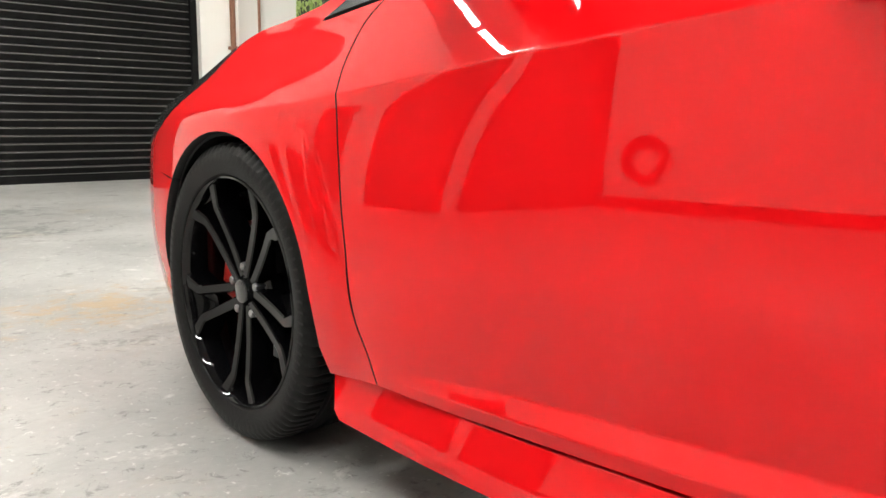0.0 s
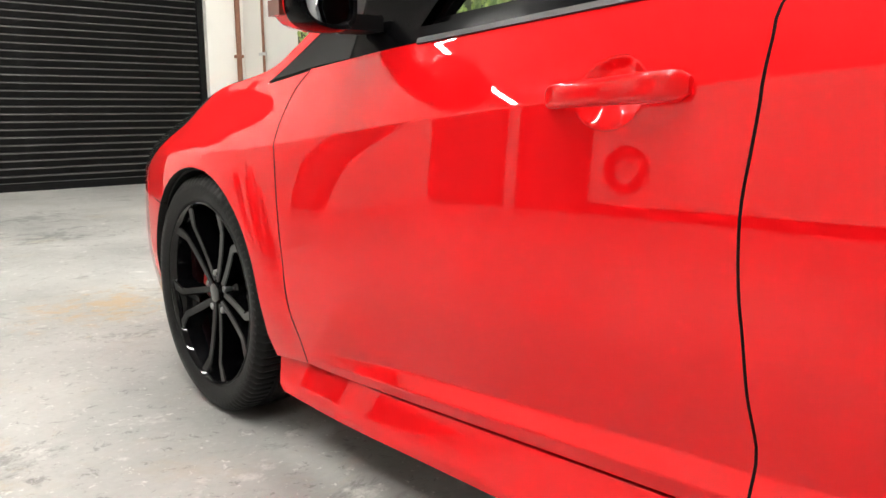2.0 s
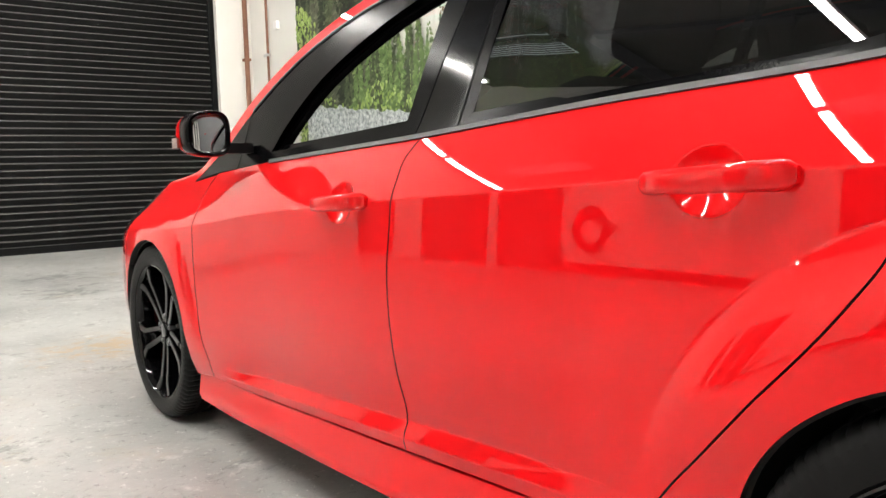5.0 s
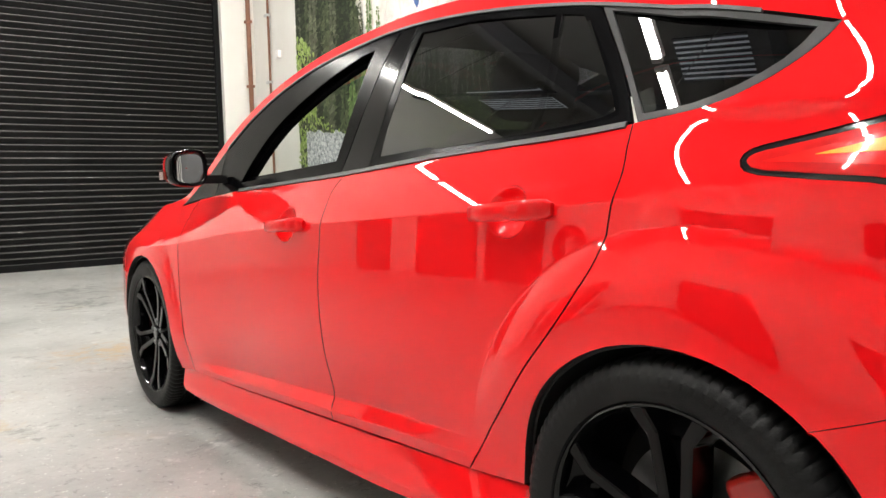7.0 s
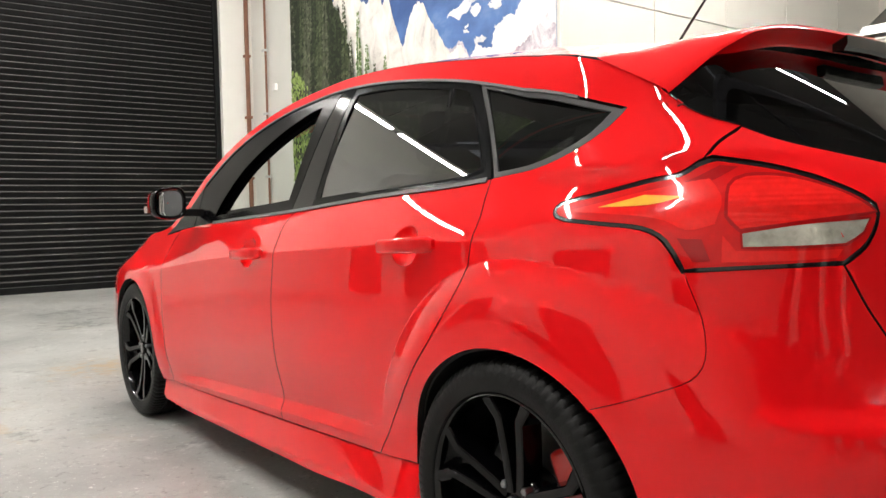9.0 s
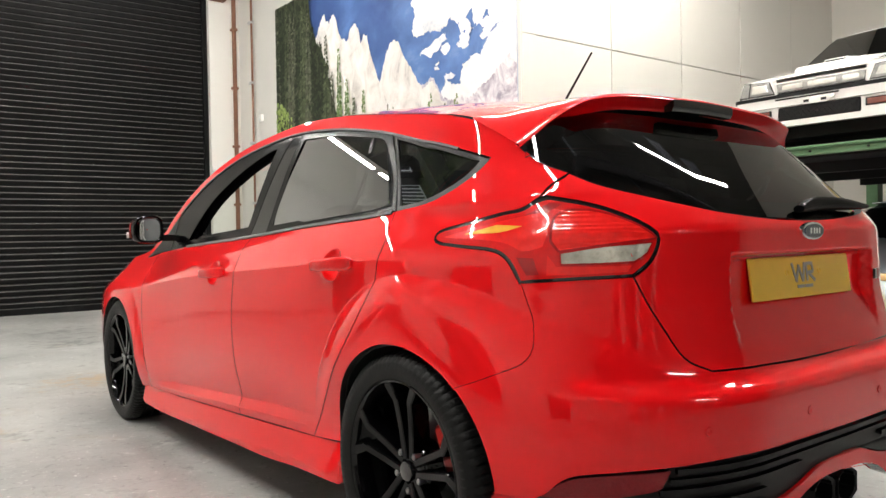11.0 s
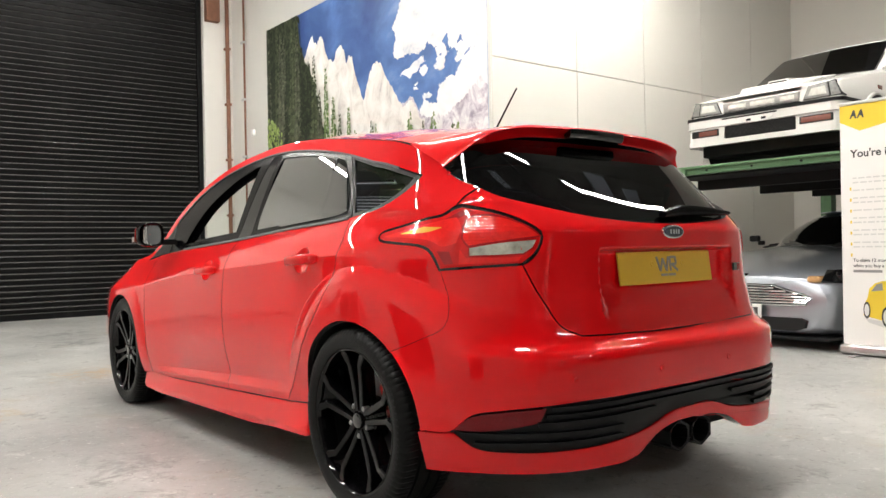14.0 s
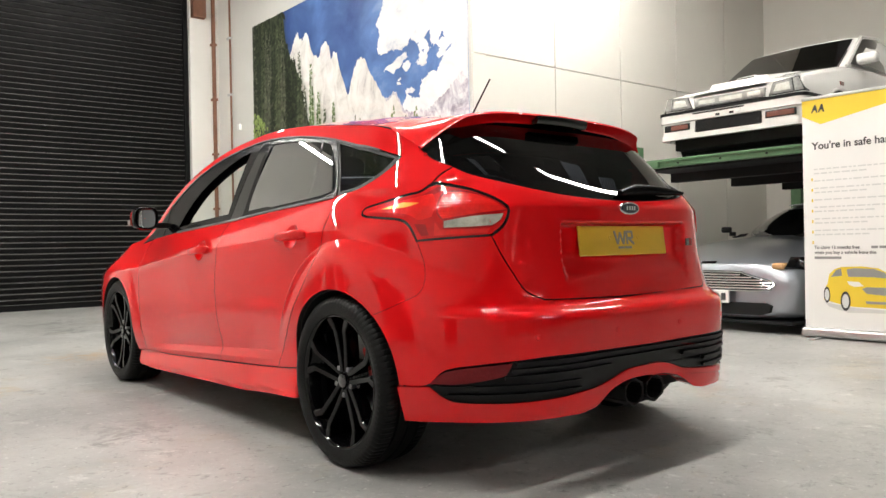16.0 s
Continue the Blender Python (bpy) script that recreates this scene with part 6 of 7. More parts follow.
# wheels
def tyre_mesh():
    bm = bmesh.new()
    R = 0.323
    base = [(-0.095, 0.243), (-0.108, 0.252), (-0.116, 0.275), (-0.115, 0.296), (-0.107, 0.309), (-0.100, 0.3165), (-0.088, 0.3205), (-0.062, 0.3225), (-0.056, 0.3225), (-0.054, 0.316), (-0.046, 0.316), (-0.044, R), (-0.008, R), (-0.006, 0.316), (0.006, 0.316), (0.008, R), (0.044, R), (0.046, 0.316), (0.054, 0.316), (0.056, 0.3225), (0.088, 0.3205), (0.100, 0.3165), (0.107, 0.309), (0.115, 0.296), (0.116, 0.275), (0.108, 0.252), (0.095, 0.243)]
    segs = 360
    rings = []
    for k in range(segs):
        t = 2 * math.pi * k / segs
        cut = k % 4 == 0
        ringv = []
        for i, (x, r) in enumerate(base):
            sh = 5 <= i <= 8 or 19 <= i <= 22 or (i in (4, 23))
            rr = r - (0.0035 if cut and sh else 0.0)
            # blocks lean, as on a directional tread
            tt = t + 0.020 * (abs(x) / 0.1) ** 2
            ringv.append(bm.verts.new((x, rr * math.cos(tt), rr * math.sin(tt))))
        rings.append(ringv)
    for k in range(segs):
        a, b = rings[k], rings[(k + 1) % segs]
        for i in range(len(base) - 1):
            bm.faces.new((a[i], a[i + 1], b[i + 1], b[i]))
    return bm


def spoke_off(r):
    """How far a spoke runs beside the middle line of its pair: straight, then bent outwards near the rim."""
    return 0.0150 + 0.105 * (r - 0.03) + 0.62 * max(0.0, r - 0.192)


def spoke(bm, ang, sgn):
    """One of a pair of slim spokes with a narrow face and deep flanks, that run side by side and bend apart at the rim; x is outward (negative)."""
    c, q0 = Vector((0, math.cos(ang), math.sin(ang))), Vector((0, -math.sin(ang), math.cos(ang)))
    n = 26
    path = [(0.030 + 0.203 * i / n, spoke_off(0.030 + 0.203 * i / n)) for i in range(n + 1)]
    rings = []
    for i, (r, o) in enumerate(path):
        p = c * r + q0 * sgn * o
        a, b = path[max(i - 1, 0)], path[min(i + 1, n)]
        d = (c * (b[0] - a[0]) + q0 * sgn * (b[1] - a[1])).normalized()
        q = Vector((1, 0, 0)).cross(d)
        f = i / n
        foot = smooth(0.72, 1.0, f)
        w = 0.0112 + 0.0040 * foot
        face = -0.078 - 0.024 * f + 0.004 * math.sin(math.pi * f)
        deep = face + 0.052
        sect = [(-w * 0.72, face), (w * 0.72, face), (w, face + 0.0028), (w * 1.10, face + 0.010), (w * 1.45, deep), (-w * 1.45, deep), (-w * 1.10, face + 0.010), (-w, face + 0.0028)]
        rings.append([p + q * u + Vector((x, 0, 0)) for u, x in sect])
    loft(bm, rings)


def spoke_web(bm, ang):
    """The dished pocket that joins the feet of a pair to the rim, and the narrower one by the hub."""
    c, q0 = Vector((0, math.cos(ang), math.sin(ang))), Vector((0, -math.sin(ang), math.cos(ang)))
    for r0, r1, deep0, deep1, wide in ((0.186, 0.232, 0.034, 0.006, 1.0), (0.060, 0.105, 0.016, 0.044, 1.0)):
        rings = []
        for i in range(9):
            f = i / 8
            r = r0 + (r1 - r0) * f
            o = spoke_off(r) * wide
            face = -0.078 - 0.024 * (r - 0.03) / 0.203 + deep0 + (deep1 - deep0) * f * f
            rings.append([c * r + q0 * (o * u) + Vector((face + 0.010 * (1 - u * u), 0, 0)) for u in (-1, -0.6, -0.2, 0.2, 0.6, 1)] + [c * r + q0 * (o * u) + Vector((face + 0.022, 0, 0)) for u in (1, -1)])
        loft(bm, rings)


def rim_mesh():
    bm = bmesh.new()
    revolve(bm, [(-0.098, 0.2440), (-0.106, 0.2475), (-0.108, 0.2440), (-0.101, 0.2385), (-0.090, 0.2360), (-0.060, 0.2300), (0.02, 0.222), (0.08, 0.228), (0.10, 0.245)], 96)
    return bm


def wheel(y, flip):
    w = new("wheel")
    w.parent = car
    w.location = (flip * -0.776, y, HUB_Z)
    w.rotation_euler = (radians(0 if y < 1 else 36), 0, 0 if flip > 0 else math.pi)
    for nm, me, lab in WHEEL_PARTS:
        o = new(nm, me)
        o.parent = w
        if lab:
            tagged(o, lab)
    c = part("brake_caliper", boxed(-0.035, 0.05, -0.09, 0.09, 0.10, 0.185, 0.015), CALIPER, w, "red brake caliper")
    c.rotation_euler = (radians((65 if y < 1 else -111) if flip > 0 else -60), 0, 0)


def mesh_of(name, bm, material, angle=40):
    o = link(name, bm, material, None, "", angle)
    me = o.data
    bpy.data.objects.remove(o)
    return me


bm_sp = bmesh.new()
for k in range(5):
    a = radians(90 + 72 * k)
    for sgn in (-1, 1):
        spoke(bm_sp, a, sgn)
    spoke_web(bm_sp, a)
hub = bmesh.new()
revolve(hub, [(-0.070, 0.0), (-0.072, 0.030), (-0.062, 0.060), (-0.045, 0.072), (-0.01, 0.076), (0.02, 0.076)], 40)
cap = bmesh.new()
revolve(cap, [(-0.087, 0.0), (-0.087, 0.024), (-0.084, 0.027), (-0.070, 0.028)], 32)
nuts = []
for k in range(5):
    bm = revolve(bmesh.new(), [(-0.082, 0.0), (-0.082, 0.007), (-0.079, 0.0095), (-0.055, 0.0095)], 6)
    a = radians(54 + 72 * k)
    bmesh.ops.translate(bm, vec=(0, 0.054 * math.cos(a), 0.054 * math.sin(a)), verts=bm.verts)
    nuts.append(("wheel_nut", mesh_of("wheel_nut", bm, STEEL), ""))
disc = revolve(bmesh.new(), [(0.0, 0.06), (0.0, 0.165), (0.025, 0.165), (0.025, 0.06)], 64)
back = revolve(bmesh.new(), [(0.06, 0.0), (0.06, 0.226)], 48)
WHEEL_PARTS = [("tyre", mesh_of("tyre", tyre_mesh(), RUBBER, 30), "black low-profile tyre"), ("rim", mesh_of("rim", rim_mesh(), RIM_BLACK), "gloss black alloy rim"), ("spokes", mesh_of("spokes", bm_sp, SPOKE_BLACK, 30), "five pairs of slim gloss black spokes that part at the rim"),
               ("hub", mesh_of("hub", hub, RIM_BLACK), ""), ("centre_cap", mesh_of("centre_cap", cap, GLOSS_BLACK), "dark centre cap"), ("brake_disc", mesh_of("brake_disc", disc, STEEL), "worn steel brake disc"), ("dust_shield", mesh_of("dust_shield", back, DARK), "")] + nuts
for y in (0.0, WHEELBASE):
    for f in (1, -1):
        wheel(y, f)


# ---- pull-up banner ----
banner = tagged(new("pull_up_banner"), "white and yellow printed pull-up banner on its aluminium base", "banner")
banner.location = (4.07, 0.61, 0)


def face_plate(bm, pts, x, thick=0.0012):
    """A flat shape facing the cars: pts are (to the right, up) from the banner's lower corner."""
    a = [bm.verts.new((x, -u, z)) for u, z in pts]
    b = [bm.verts.new((x + thick, -u, z)) for u, z in pts]
    bm.faces.new(a), bm.faces.new(b[::-1])
    for i in range(len(pts)):
        j = (i + 1) % len(pts)
        bm.faces.new((a[i], a[j], b[j], b[i]))
    return bm


BW = 0.85
part("base", boxed(-0.07, 0.05, -BW - 0.01, 0.01, 0.012, 0.085, 0.02), ALUMINIUM, banner)
for u in (0.13, BW - 0.13):
    part("foot", boxed(-0.17, 0.17, -u - 0.03, -u + 0.03, 0.0, 0.012, 0.005), ALUMINIUM, banner)
part("sheet", boxed(-0.004, -0.001, -BW, 0.0, 0.08, 1.985), BANNER_WHITE, banner)
part("top_bar", boxed(-0.014, 0.008, -BW - 0.002, 0.002, 1.975, 2.0, 0.004), ALUMINIUM, banner)
part("pole", tube(bmesh.new(), [(0.03, -BW / 2, 0.08), (0.03, -BW / 2, 1.985)], 0.012, 10), ALUMINIUM, banner)
part("yellow_print", face_plate(bmesh.new(), [(0.0, 1.973), (0.0, 1.845), (0.15, 1.765), (BW, 1.90), (BW, 1.973)], -0.0055), BANNER_YELLOW, banner)
bm = bmesh.new()
for u0 in (0.075, 0.130):
    face_plate(bm, [(u0, 1.865), (u0 + 0.028, 1.930), (u0 + 0.040, 1.930), (u0 + 0.054, 1.865), (u0 + 0.042, 1.865), (u0 + 0.036, 1.884), (u0 + 0.021, 1.884), (u0 + 0.013, 1.865)], -0.0072)
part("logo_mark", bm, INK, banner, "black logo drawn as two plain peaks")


def words(name, text, size, u, z, material, parent, fat=0.0016):
    cu = bpy.data.curves.new(name, "FONT")
    cu.body, cu.size, cu.extrude, cu.offset = text, size, 0.0006, fat
    o = bpy.data.objects.new(name, cu)
    me = bpy.data.meshes.new_from_object(o)
    bpy.data.objects.remove(o)
    me.materials.append(material)
    t = new(name, me)
    t.parent = parent
    t.matrix_local = Matrix(((0, 0, -1, -0.006), (-1, 0, 0, -u), (0, 1, 0, z), (0, 0, 0, 1)))
    return t


tagged(words("heading", "You're in safe hands", 0.084, 0.078, 1.560, INK, banner), kind="stuff")
bm = bmesh.new()
rnd = random.Random(3)
zz = 1.39
for k in range(7):
    for j in range(2 if k not in (1, 3) else 1):
        u = 0.09
        end = 0.78 if j == 0 else 0.50
        while u < end:
            w = rnd.uniform(0.02, 0.07)
            face_plate(bm, [(u, zz), (u + w, zz), (u + w, zz + 0.011), (u, zz + 0.011)], -0.0055)
            u += w + 0.012
        zz -= 0.035
    zz -= 0.026
tagged(part("small_print", bm, INK_PALE, banner, "pale lines of small print as plain bars"), kind="stuff")
bm = bmesh.new()
for k in range(7):
    z = 1.30 - 0.087 * k
    face_plate(bm, [(0.068, z), (0.080, z), (0.080, z + 0.024), (0.068, z + 0.024)], -0.0055)
tagged(part("bullet_marks", bm, BANNER_YELLOW, banner), kind="stuff")
for k, line in enumerate(("To claim 12 months free", "when you buy a vehicle from this")):
    tagged(words("bold_print", line, 0.036, 0.085, 0.737 - 0.042 * k, INK, banner, 0.0004), kind="stuff")
bm = bmesh.new()
face_plate(bm, [(0.53, 0.738), (0.58, 0.738), (0.58, 0.758), (0.53, 0.758)], -0.0055)
face_plate(bm, [(0.59, 0.738), (0.78, 0.738), (0.78, 0.758), (0.59, 0.758)], -0.0055)
face_plate(bm, [(0.085, 0.653), (0.30, 0.653), (0.30, 0.673), (0.085, 0.673)], -0.0055)
tagged(part("bold_bars", bm, INK_GREY, banner, "dark lines of print as plain bars"), kind="stuff")
def print_at(pts):
    """Outline of the printed car, in thousandths of the banner, to metres on it."""
    return [(0.16 + (a - 670) / 546, 0.235 + (590 - b) / 546) for a, b in pts]


yellow_car = part("printed_car", face_plate(bmesh.new(), print_at([(668, 545), (670, 500), (685, 470), (693, 430), (715, 408), (745, 397), (830, 394), (900, 402), (940, 425), (975, 455), (1010, 475), (1030, 510), (1032, 560), (1010, 580), (960, 576), (880, 572), (800, 572), (735, 562)]), -0.0055), BANNER_YELLOW, banner, "small yellow car printed on the banner")
bm = face_plate(bmesh.new(), print_at([(775, 440), (768, 408), (800, 402), (880, 404), (925, 420), (952, 446), (880, 440)]), -0.0072)
face_plate(bm, print_at([(700, 442), (722, 412), (745, 404), (748, 436)]), -0.0072)
part("printed_glass", bm, INK_GREY, yellow_car)
bm = face_plate(bmesh.new(), print_at([(832, 492), (850, 484), (960, 484), (1012, 490), (1000, 512), (950, 520), (850, 512)]), -0.0072)
face_plate(bm, print_at([(845, 545), (1000, 545), (1000, 556), (850, 556)]), -0.0072)
part("printed_grille", bm, INK_GREY, yellow_car)
for px, py, rx, ry in ((682, 522, 14, 36), (762, 548, 21, 43), (1012, 566, 18, 24)):
    o = part("printed_wheel", face_plate(bmesh.new(), print_at([(px + rx * math.cos(t), py + ry * math.sin(t)) for t in [2 * math.pi * k / 24 for k in range(24)]]), -0.0076), INK, yellow_car)
    face = face_plate(bmesh.new(), print_at([(px + 0.7 * rx * math.cos(t), py + 0.72 * ry * math.sin(t)) for t in [2 * math.pi * k / 24 for k in range(24)]]), -0.0092)
    part("printed_rim", face, INK_PALE, yellow_car)
part("printed_lamp", face_plate(bmesh.new(), print_at([(770, 460), (820, 462), (838, 480), (800, 484), (778, 475)]), -0.0072), BANNER_WHITE, yellow_car)
tagged(part("printed_shadow", face_plate(bmesh.new(), print_at([(672, 556), (735, 566), (800, 576), (1030, 584), (1030, 592), (770, 598), (690, 575)]), -0.0052), INK_PALE, yellow_car), kind="")

# ---- car lift ----
DECK = 1.62
lift = tagged(new("car_lift"), "green painted steel parking lift with a raised deck", "car lift")
lift.location = (4.2, 1.42, 0)
# deck plate and cross beams are near-black: shade under the deck as colour
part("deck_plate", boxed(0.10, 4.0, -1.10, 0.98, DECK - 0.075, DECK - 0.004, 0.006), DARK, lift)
bm = bmesh.new()
box(bm, -0.05, 0.0, -1.12, 0.90, DECK - 0.065, DECK + 0.012, 0.005)
box(bm, -0.080, -0.05, -1.12, 0.90, DECK - 0.012, DECK + 0.012, 0.004)
box(bm, 0.0, 0.12, -1.12, 0.90, DECK - 0.014, DECK + 0.010, 0.004)
part("deck_edge", bm, GREEN, lift)
part("end_plate", box(boxed(-0.09, -0.035, 0.66, 0.915, DECK - 0.072, DECK - 0.004, 0.004), -0.085, 0.02, 0.90, 0.955, DECK - 0.085, DECK + 0.165, 0.006), GREEN, lift)
for y in (-0.9, -0.45, 0.0, 0.45, 0.9):
    bm = revolve(bmesh.new(), [(-0.062, 0.0), (-0.062, 0.009), (-0.05, 0.010)], 10)
    bmesh.ops.translate(bm, vec=(0, y, DECK - 0.034), verts=bm.verts)
    part("bolt", bm, DARK, lift)
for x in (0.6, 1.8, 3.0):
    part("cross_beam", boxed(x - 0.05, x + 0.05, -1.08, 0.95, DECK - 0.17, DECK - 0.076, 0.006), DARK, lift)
for x, top_z in ((0.03, 1.83), (3.75, 2.3)):
    for y in (1.13, -1.22):
        bm = bmesh.new()
        box(bm, x - 0.07, x + 0.07, y - 0.07, y + 0.07, 0, top_z, 0.008)
        box(bm, x - 0.12, x + 0.12, y - 0.12, y + 0.12, 0, 0.015, 0.003)
        part("column", bm, GREEN, lift)
    part("column_cap", boxed(x - 0.02, x + 0.03, 1.03, 1.09, top_z - 0.06, top_z + 0.06, 0.004), DARK, lift)


# ---- the two parked cars ----
def shell_loft(rows):
    """rows: (u, half width low, half width mid, half width top, z low, z mid, z shoulder, z top): a body shell lofted from front to back."""
    bm = bmesh.new()
    rings = []
    for u, wl, wm, wt, zl, zm, zs, zt in rows:
        half = [(0.0, zl), (wl * 0.85, zl), (wl, zl + 0.03), (wm, zm), (wm * 0.995, (zm + zs) / 2), (wt * 1.02, zs), (wt * 0.94, zt - 0.3 * (zt - zs)), (wt * 0.55, zt), (0.0, zt + 0.006)]
        rings.append([(u, v, z) for v, z in half] + [(u, -v, z) for v, z in half[-2:0:-1]])
    loft(bm, rings)
    return bm


def rounded(ob, levels=2):
    m = ob.modifiers.new("round", "SUBSURF")
    m.levels = m.render_levels = levels
    return ob


def sheet4(bm, p, thick=0.006):
    """A thin panel through four corners, bowed a little."""
    a, b, c, d = (Vector(q) for q in p)
    n = (b - a).cross(d - a).normalized()
    grid = [[(a * (1 - i / 6) + b * i / 6) * (1 - j / 4) + (d * (1 - i / 6) + c * i / 6) * j / 4 + n * 0.02 * (1 - (2 * i / 6 - 1) ** 2) for i in range(7)] for j in range(5)]
    vs = [[bm.verts.new(q) for q in r] for r in grid]
    back = [[bm.verts.new(q - n * thick) for q in r] for r in grid]
    for j in range(4):
        for i in range(6):
            bm.faces.new((vs[j][i], vs[j][i + 1], vs[j + 1][i + 1], vs[j + 1][i]))
            bm.faces.new((back[j][i], back[j + 1][i], back[j + 1][i + 1], back[j][i + 1]))
    edge = vs[0] + [r[-1] for r in vs[1:]] + vs[-1][-2::-1] + [r[0] for r in vs[-2:0:-1]]
    edgeb = back[0] + [r[-1] for r in back[1:]] + back[-1][-2::-1] + [r[0] for r in back[-2:0:-1]]
    for i in range(len(edge)):
        j = (i + 1) % len(edge)
        bm.faces.new((edge[i], edgeb[i], edgeb[j], edge[j]))
    return bm


def simple_wheel(parent, u, v, r, w, rim_material):
    bm = revolve(bmesh.new(), [(-w / 2 * 0.8, r * 0.66), (-w / 2, r * 0.78), (-w / 2 * 0.95, r * 0.93), (-w / 2 * 0.8, r * 0.99), (0, r), (w / 2 * 0.8, r * 0.99), (w / 2 * 0.95, r * 0.93), (w / 2, r * 0.78), (w / 2 * 0.8, r * 0.66)], 40)
    bmesh.ops.rotate(bm, cent=(0, 0, 0), matrix=Matrix.Rotation(math.pi / 2, 3, "Z"), verts=bm.verts)
    wh = new("wheel")
    wh.parent, wh.location = parent, (u, v, r)
    part("tyre", bm, RUBBER, wh)
    bm = revolve(bmesh.new(), [(-w * 0.36, 0.0), (-w * 0.40, r * 0.2), (-w * 0.30, r * 0.5), (-w * 0.40, r * 0.66), (w * 0.4, r * 0.66)], 40)
    bmesh.ops.rotate(bm, cent=(0, 0, 0), matrix=Matrix.Rotation(math.pi / 2 if v < 0 else -math.pi / 2, 3, "Z"), verts=bm.verts)
    part("rim", bm, rim_material, wh)


white = tagged(new("white_hatchback"), "white boxy 1980s hatchback with a bonnet scoop on the lift deck", "car")
white.location = (4.27, 1.42, DECK)
white.scale = (0.95, 0.95, 0.95)
part("body", shell_loft([(0.050, 0.70, 0.735, 0.705, 0.30, 0.47, 0.635, 0.655), (0.062, 0.715, 0.750, 0.715, 0.29, 0.47, 0.650, 0.672), (0.10, 0.72, 0.755, 0.72, 0.28, 0.48, 0.662, 0.688), (0.5, 0.75, 0.775, 0.735, 0.26, 0.50, 0.735, 0.800), (0.95, 0.77, 0.79, 0.74, 0.24, 0.52, 0.815, 0.890), (1.2, 0.78, 0.80, 0.745, 0.22, 0.53, 0.85, 0.905),
                         (2.6, 0.78, 0.80, 0.745, 0.22, 0.53, 0.87, 0.91), (3.4, 0.76, 0.79, 0.74, 0.26, 0.53, 0.87, 0.91), (3.68, 0.70, 0.76, 0.70, 0.32, 0.53, 0.85, 0.89)]), WHITE_PAINT, white)
# underbody, carried down in near-black to fill the shade beneath the car
part("underbody", box(box(bmesh.new(), 0.16, 0.42, -0.70, 0.70, 0.12, 0.30, 0.01), 0.42, 3.4, -0.60, 0.60, 0.05, 0.30, 0.01), DARK, white)


def wrapped(x, z0, z1, w, deep=0.5, r=0.10):
    """A band round the nose: its corners turn back along the sides."""
    pts = [(deep, -w), (x + r, -w)] + [(x + r - r * math.sin(a), -w + r - r * math.cos(a)) for a in [math.pi / 2 * k / 6 for k in range(1, 7)]]
    pts = pts + [(u, -v) for u, v in pts[::-1]]
    bm = bmesh.new()
    loft(bm, [[(u, v, z0), (u - 0.004 if abs(v) < w - r else u, v, (z0 + z1) / 2), (u, v, z1), (u + 0.06 if abs(v) < w else u, v * (0.93 if abs(v) > w - r - 1e-6 else 1), z1), (u + 0.06 if abs(v) < w else u, v * (0.93 if abs(v) > w - r - 1e-6 else 1), z0)] for u, v in pts])
    return bm


def prism(pts, x0, x1):
    """A block with a many-cornered face towards the front; pts are (v, z)."""
    bm = bmesh.new()
    loft(bm, [[(x, v, z) for v, z in pts] for x in (x0, x1)])
    bmesh.ops.bevel(bm, geom=bm.edges[:], offset=0.006, segments=2, affect="EDGES", profile=0.5)
    return bm


# for the lamp reflectors and the highlights laid on the grille panel
LAMP_BRIGHT = mat("reflector_and_highlight", (0.82, 0.80, 0.72), 0.2, 0.5, coat=0.5, grain=0.3, scale=30, bump=0.2, bump_scale=50)
part("bumper", wrapped(-0.03, 0.392, 0.470, 0.785), WHITE_PAINT, white)
part("air_dam", wrapped(-0.012, 0.215, 0.390, 0.775), WHITE_PAINT, white)
part("dam_lip", wrapped(-0.030, 0.213, 0.262, 0.778), WHITE_PAINT, white)
part("bumper_strip", wrapped(-0.036, 0.471, 0.502, 0.790), SATIN_BLACK, white)
part("lower_intake", boxed(-0.024, 0.03, -0.37, 0.34, 0.266, 0.386, 0.012), DARK, white)
bm = bmesh.new()
for i in range(16):
    for sg in (-1, 1):
        y = -0.35 + 0.046 * i
        tube(bm, [(-0.026, y, 0.270), (-0.026, min(max(y + sg * 0.10, -0.36), 0.33), 0.382)], 0.0028, 5)
part("intake_mesh", bm, SATIN_BLACK, white)
for v in (-0.555, 0.555):
    sg = 1 if v > 0 else -1
    part("indicator_recess", boxed(-0.022, 0.05, v - 0.150, v + 0.150, 0.304, 0.372, 0.006), SATIN_BLACK, white)
    part("indicator", boxed(-0.026, 0.04, v - 0.135, v + (0.135 if sg < 0 else 0.07), 0.312, 0.364, 0.008), AMBER, white, "brownish red front indicator")
    part("lamp_surround", prism([(v - sg * 0.150, 0.522), (v + sg * 0.205, 0.522), (v + sg * 0.150, 0.668), (v - sg * 0.10, 0.648)], 0.046, 0.14), SATIN_BLACK, white)
    hl = part("head_lamp", prism([(v - sg * 0.140, 0.528), (v + sg * 0.098, 0.528), (v + sg * 0.078, 0.655), (v - sg * 0.092, 0.642)], 0.036, 0.10), LAMP_OLD, white, "clear ribbed rectangular head lamp")
    part("reflector", prism([(v - sg * 0.095, 0.552), (v + sg * 0.075, 0.552), (v + sg * 0.060, 0.628), (v - sg * 0.065, 0.620)], 0.033, 0.05), LAMP_BRIGHT, hl)
    part("corner_lamp", prism([(v + sg * 0.108, 0.528), (v + sg * 0.196, 0.532), (v + sg * 0.145, 0.658), (v + sg * 0.088, 0.655)], 0.040, 0.12), LAMP_OLD, white, "clear corner lamp")
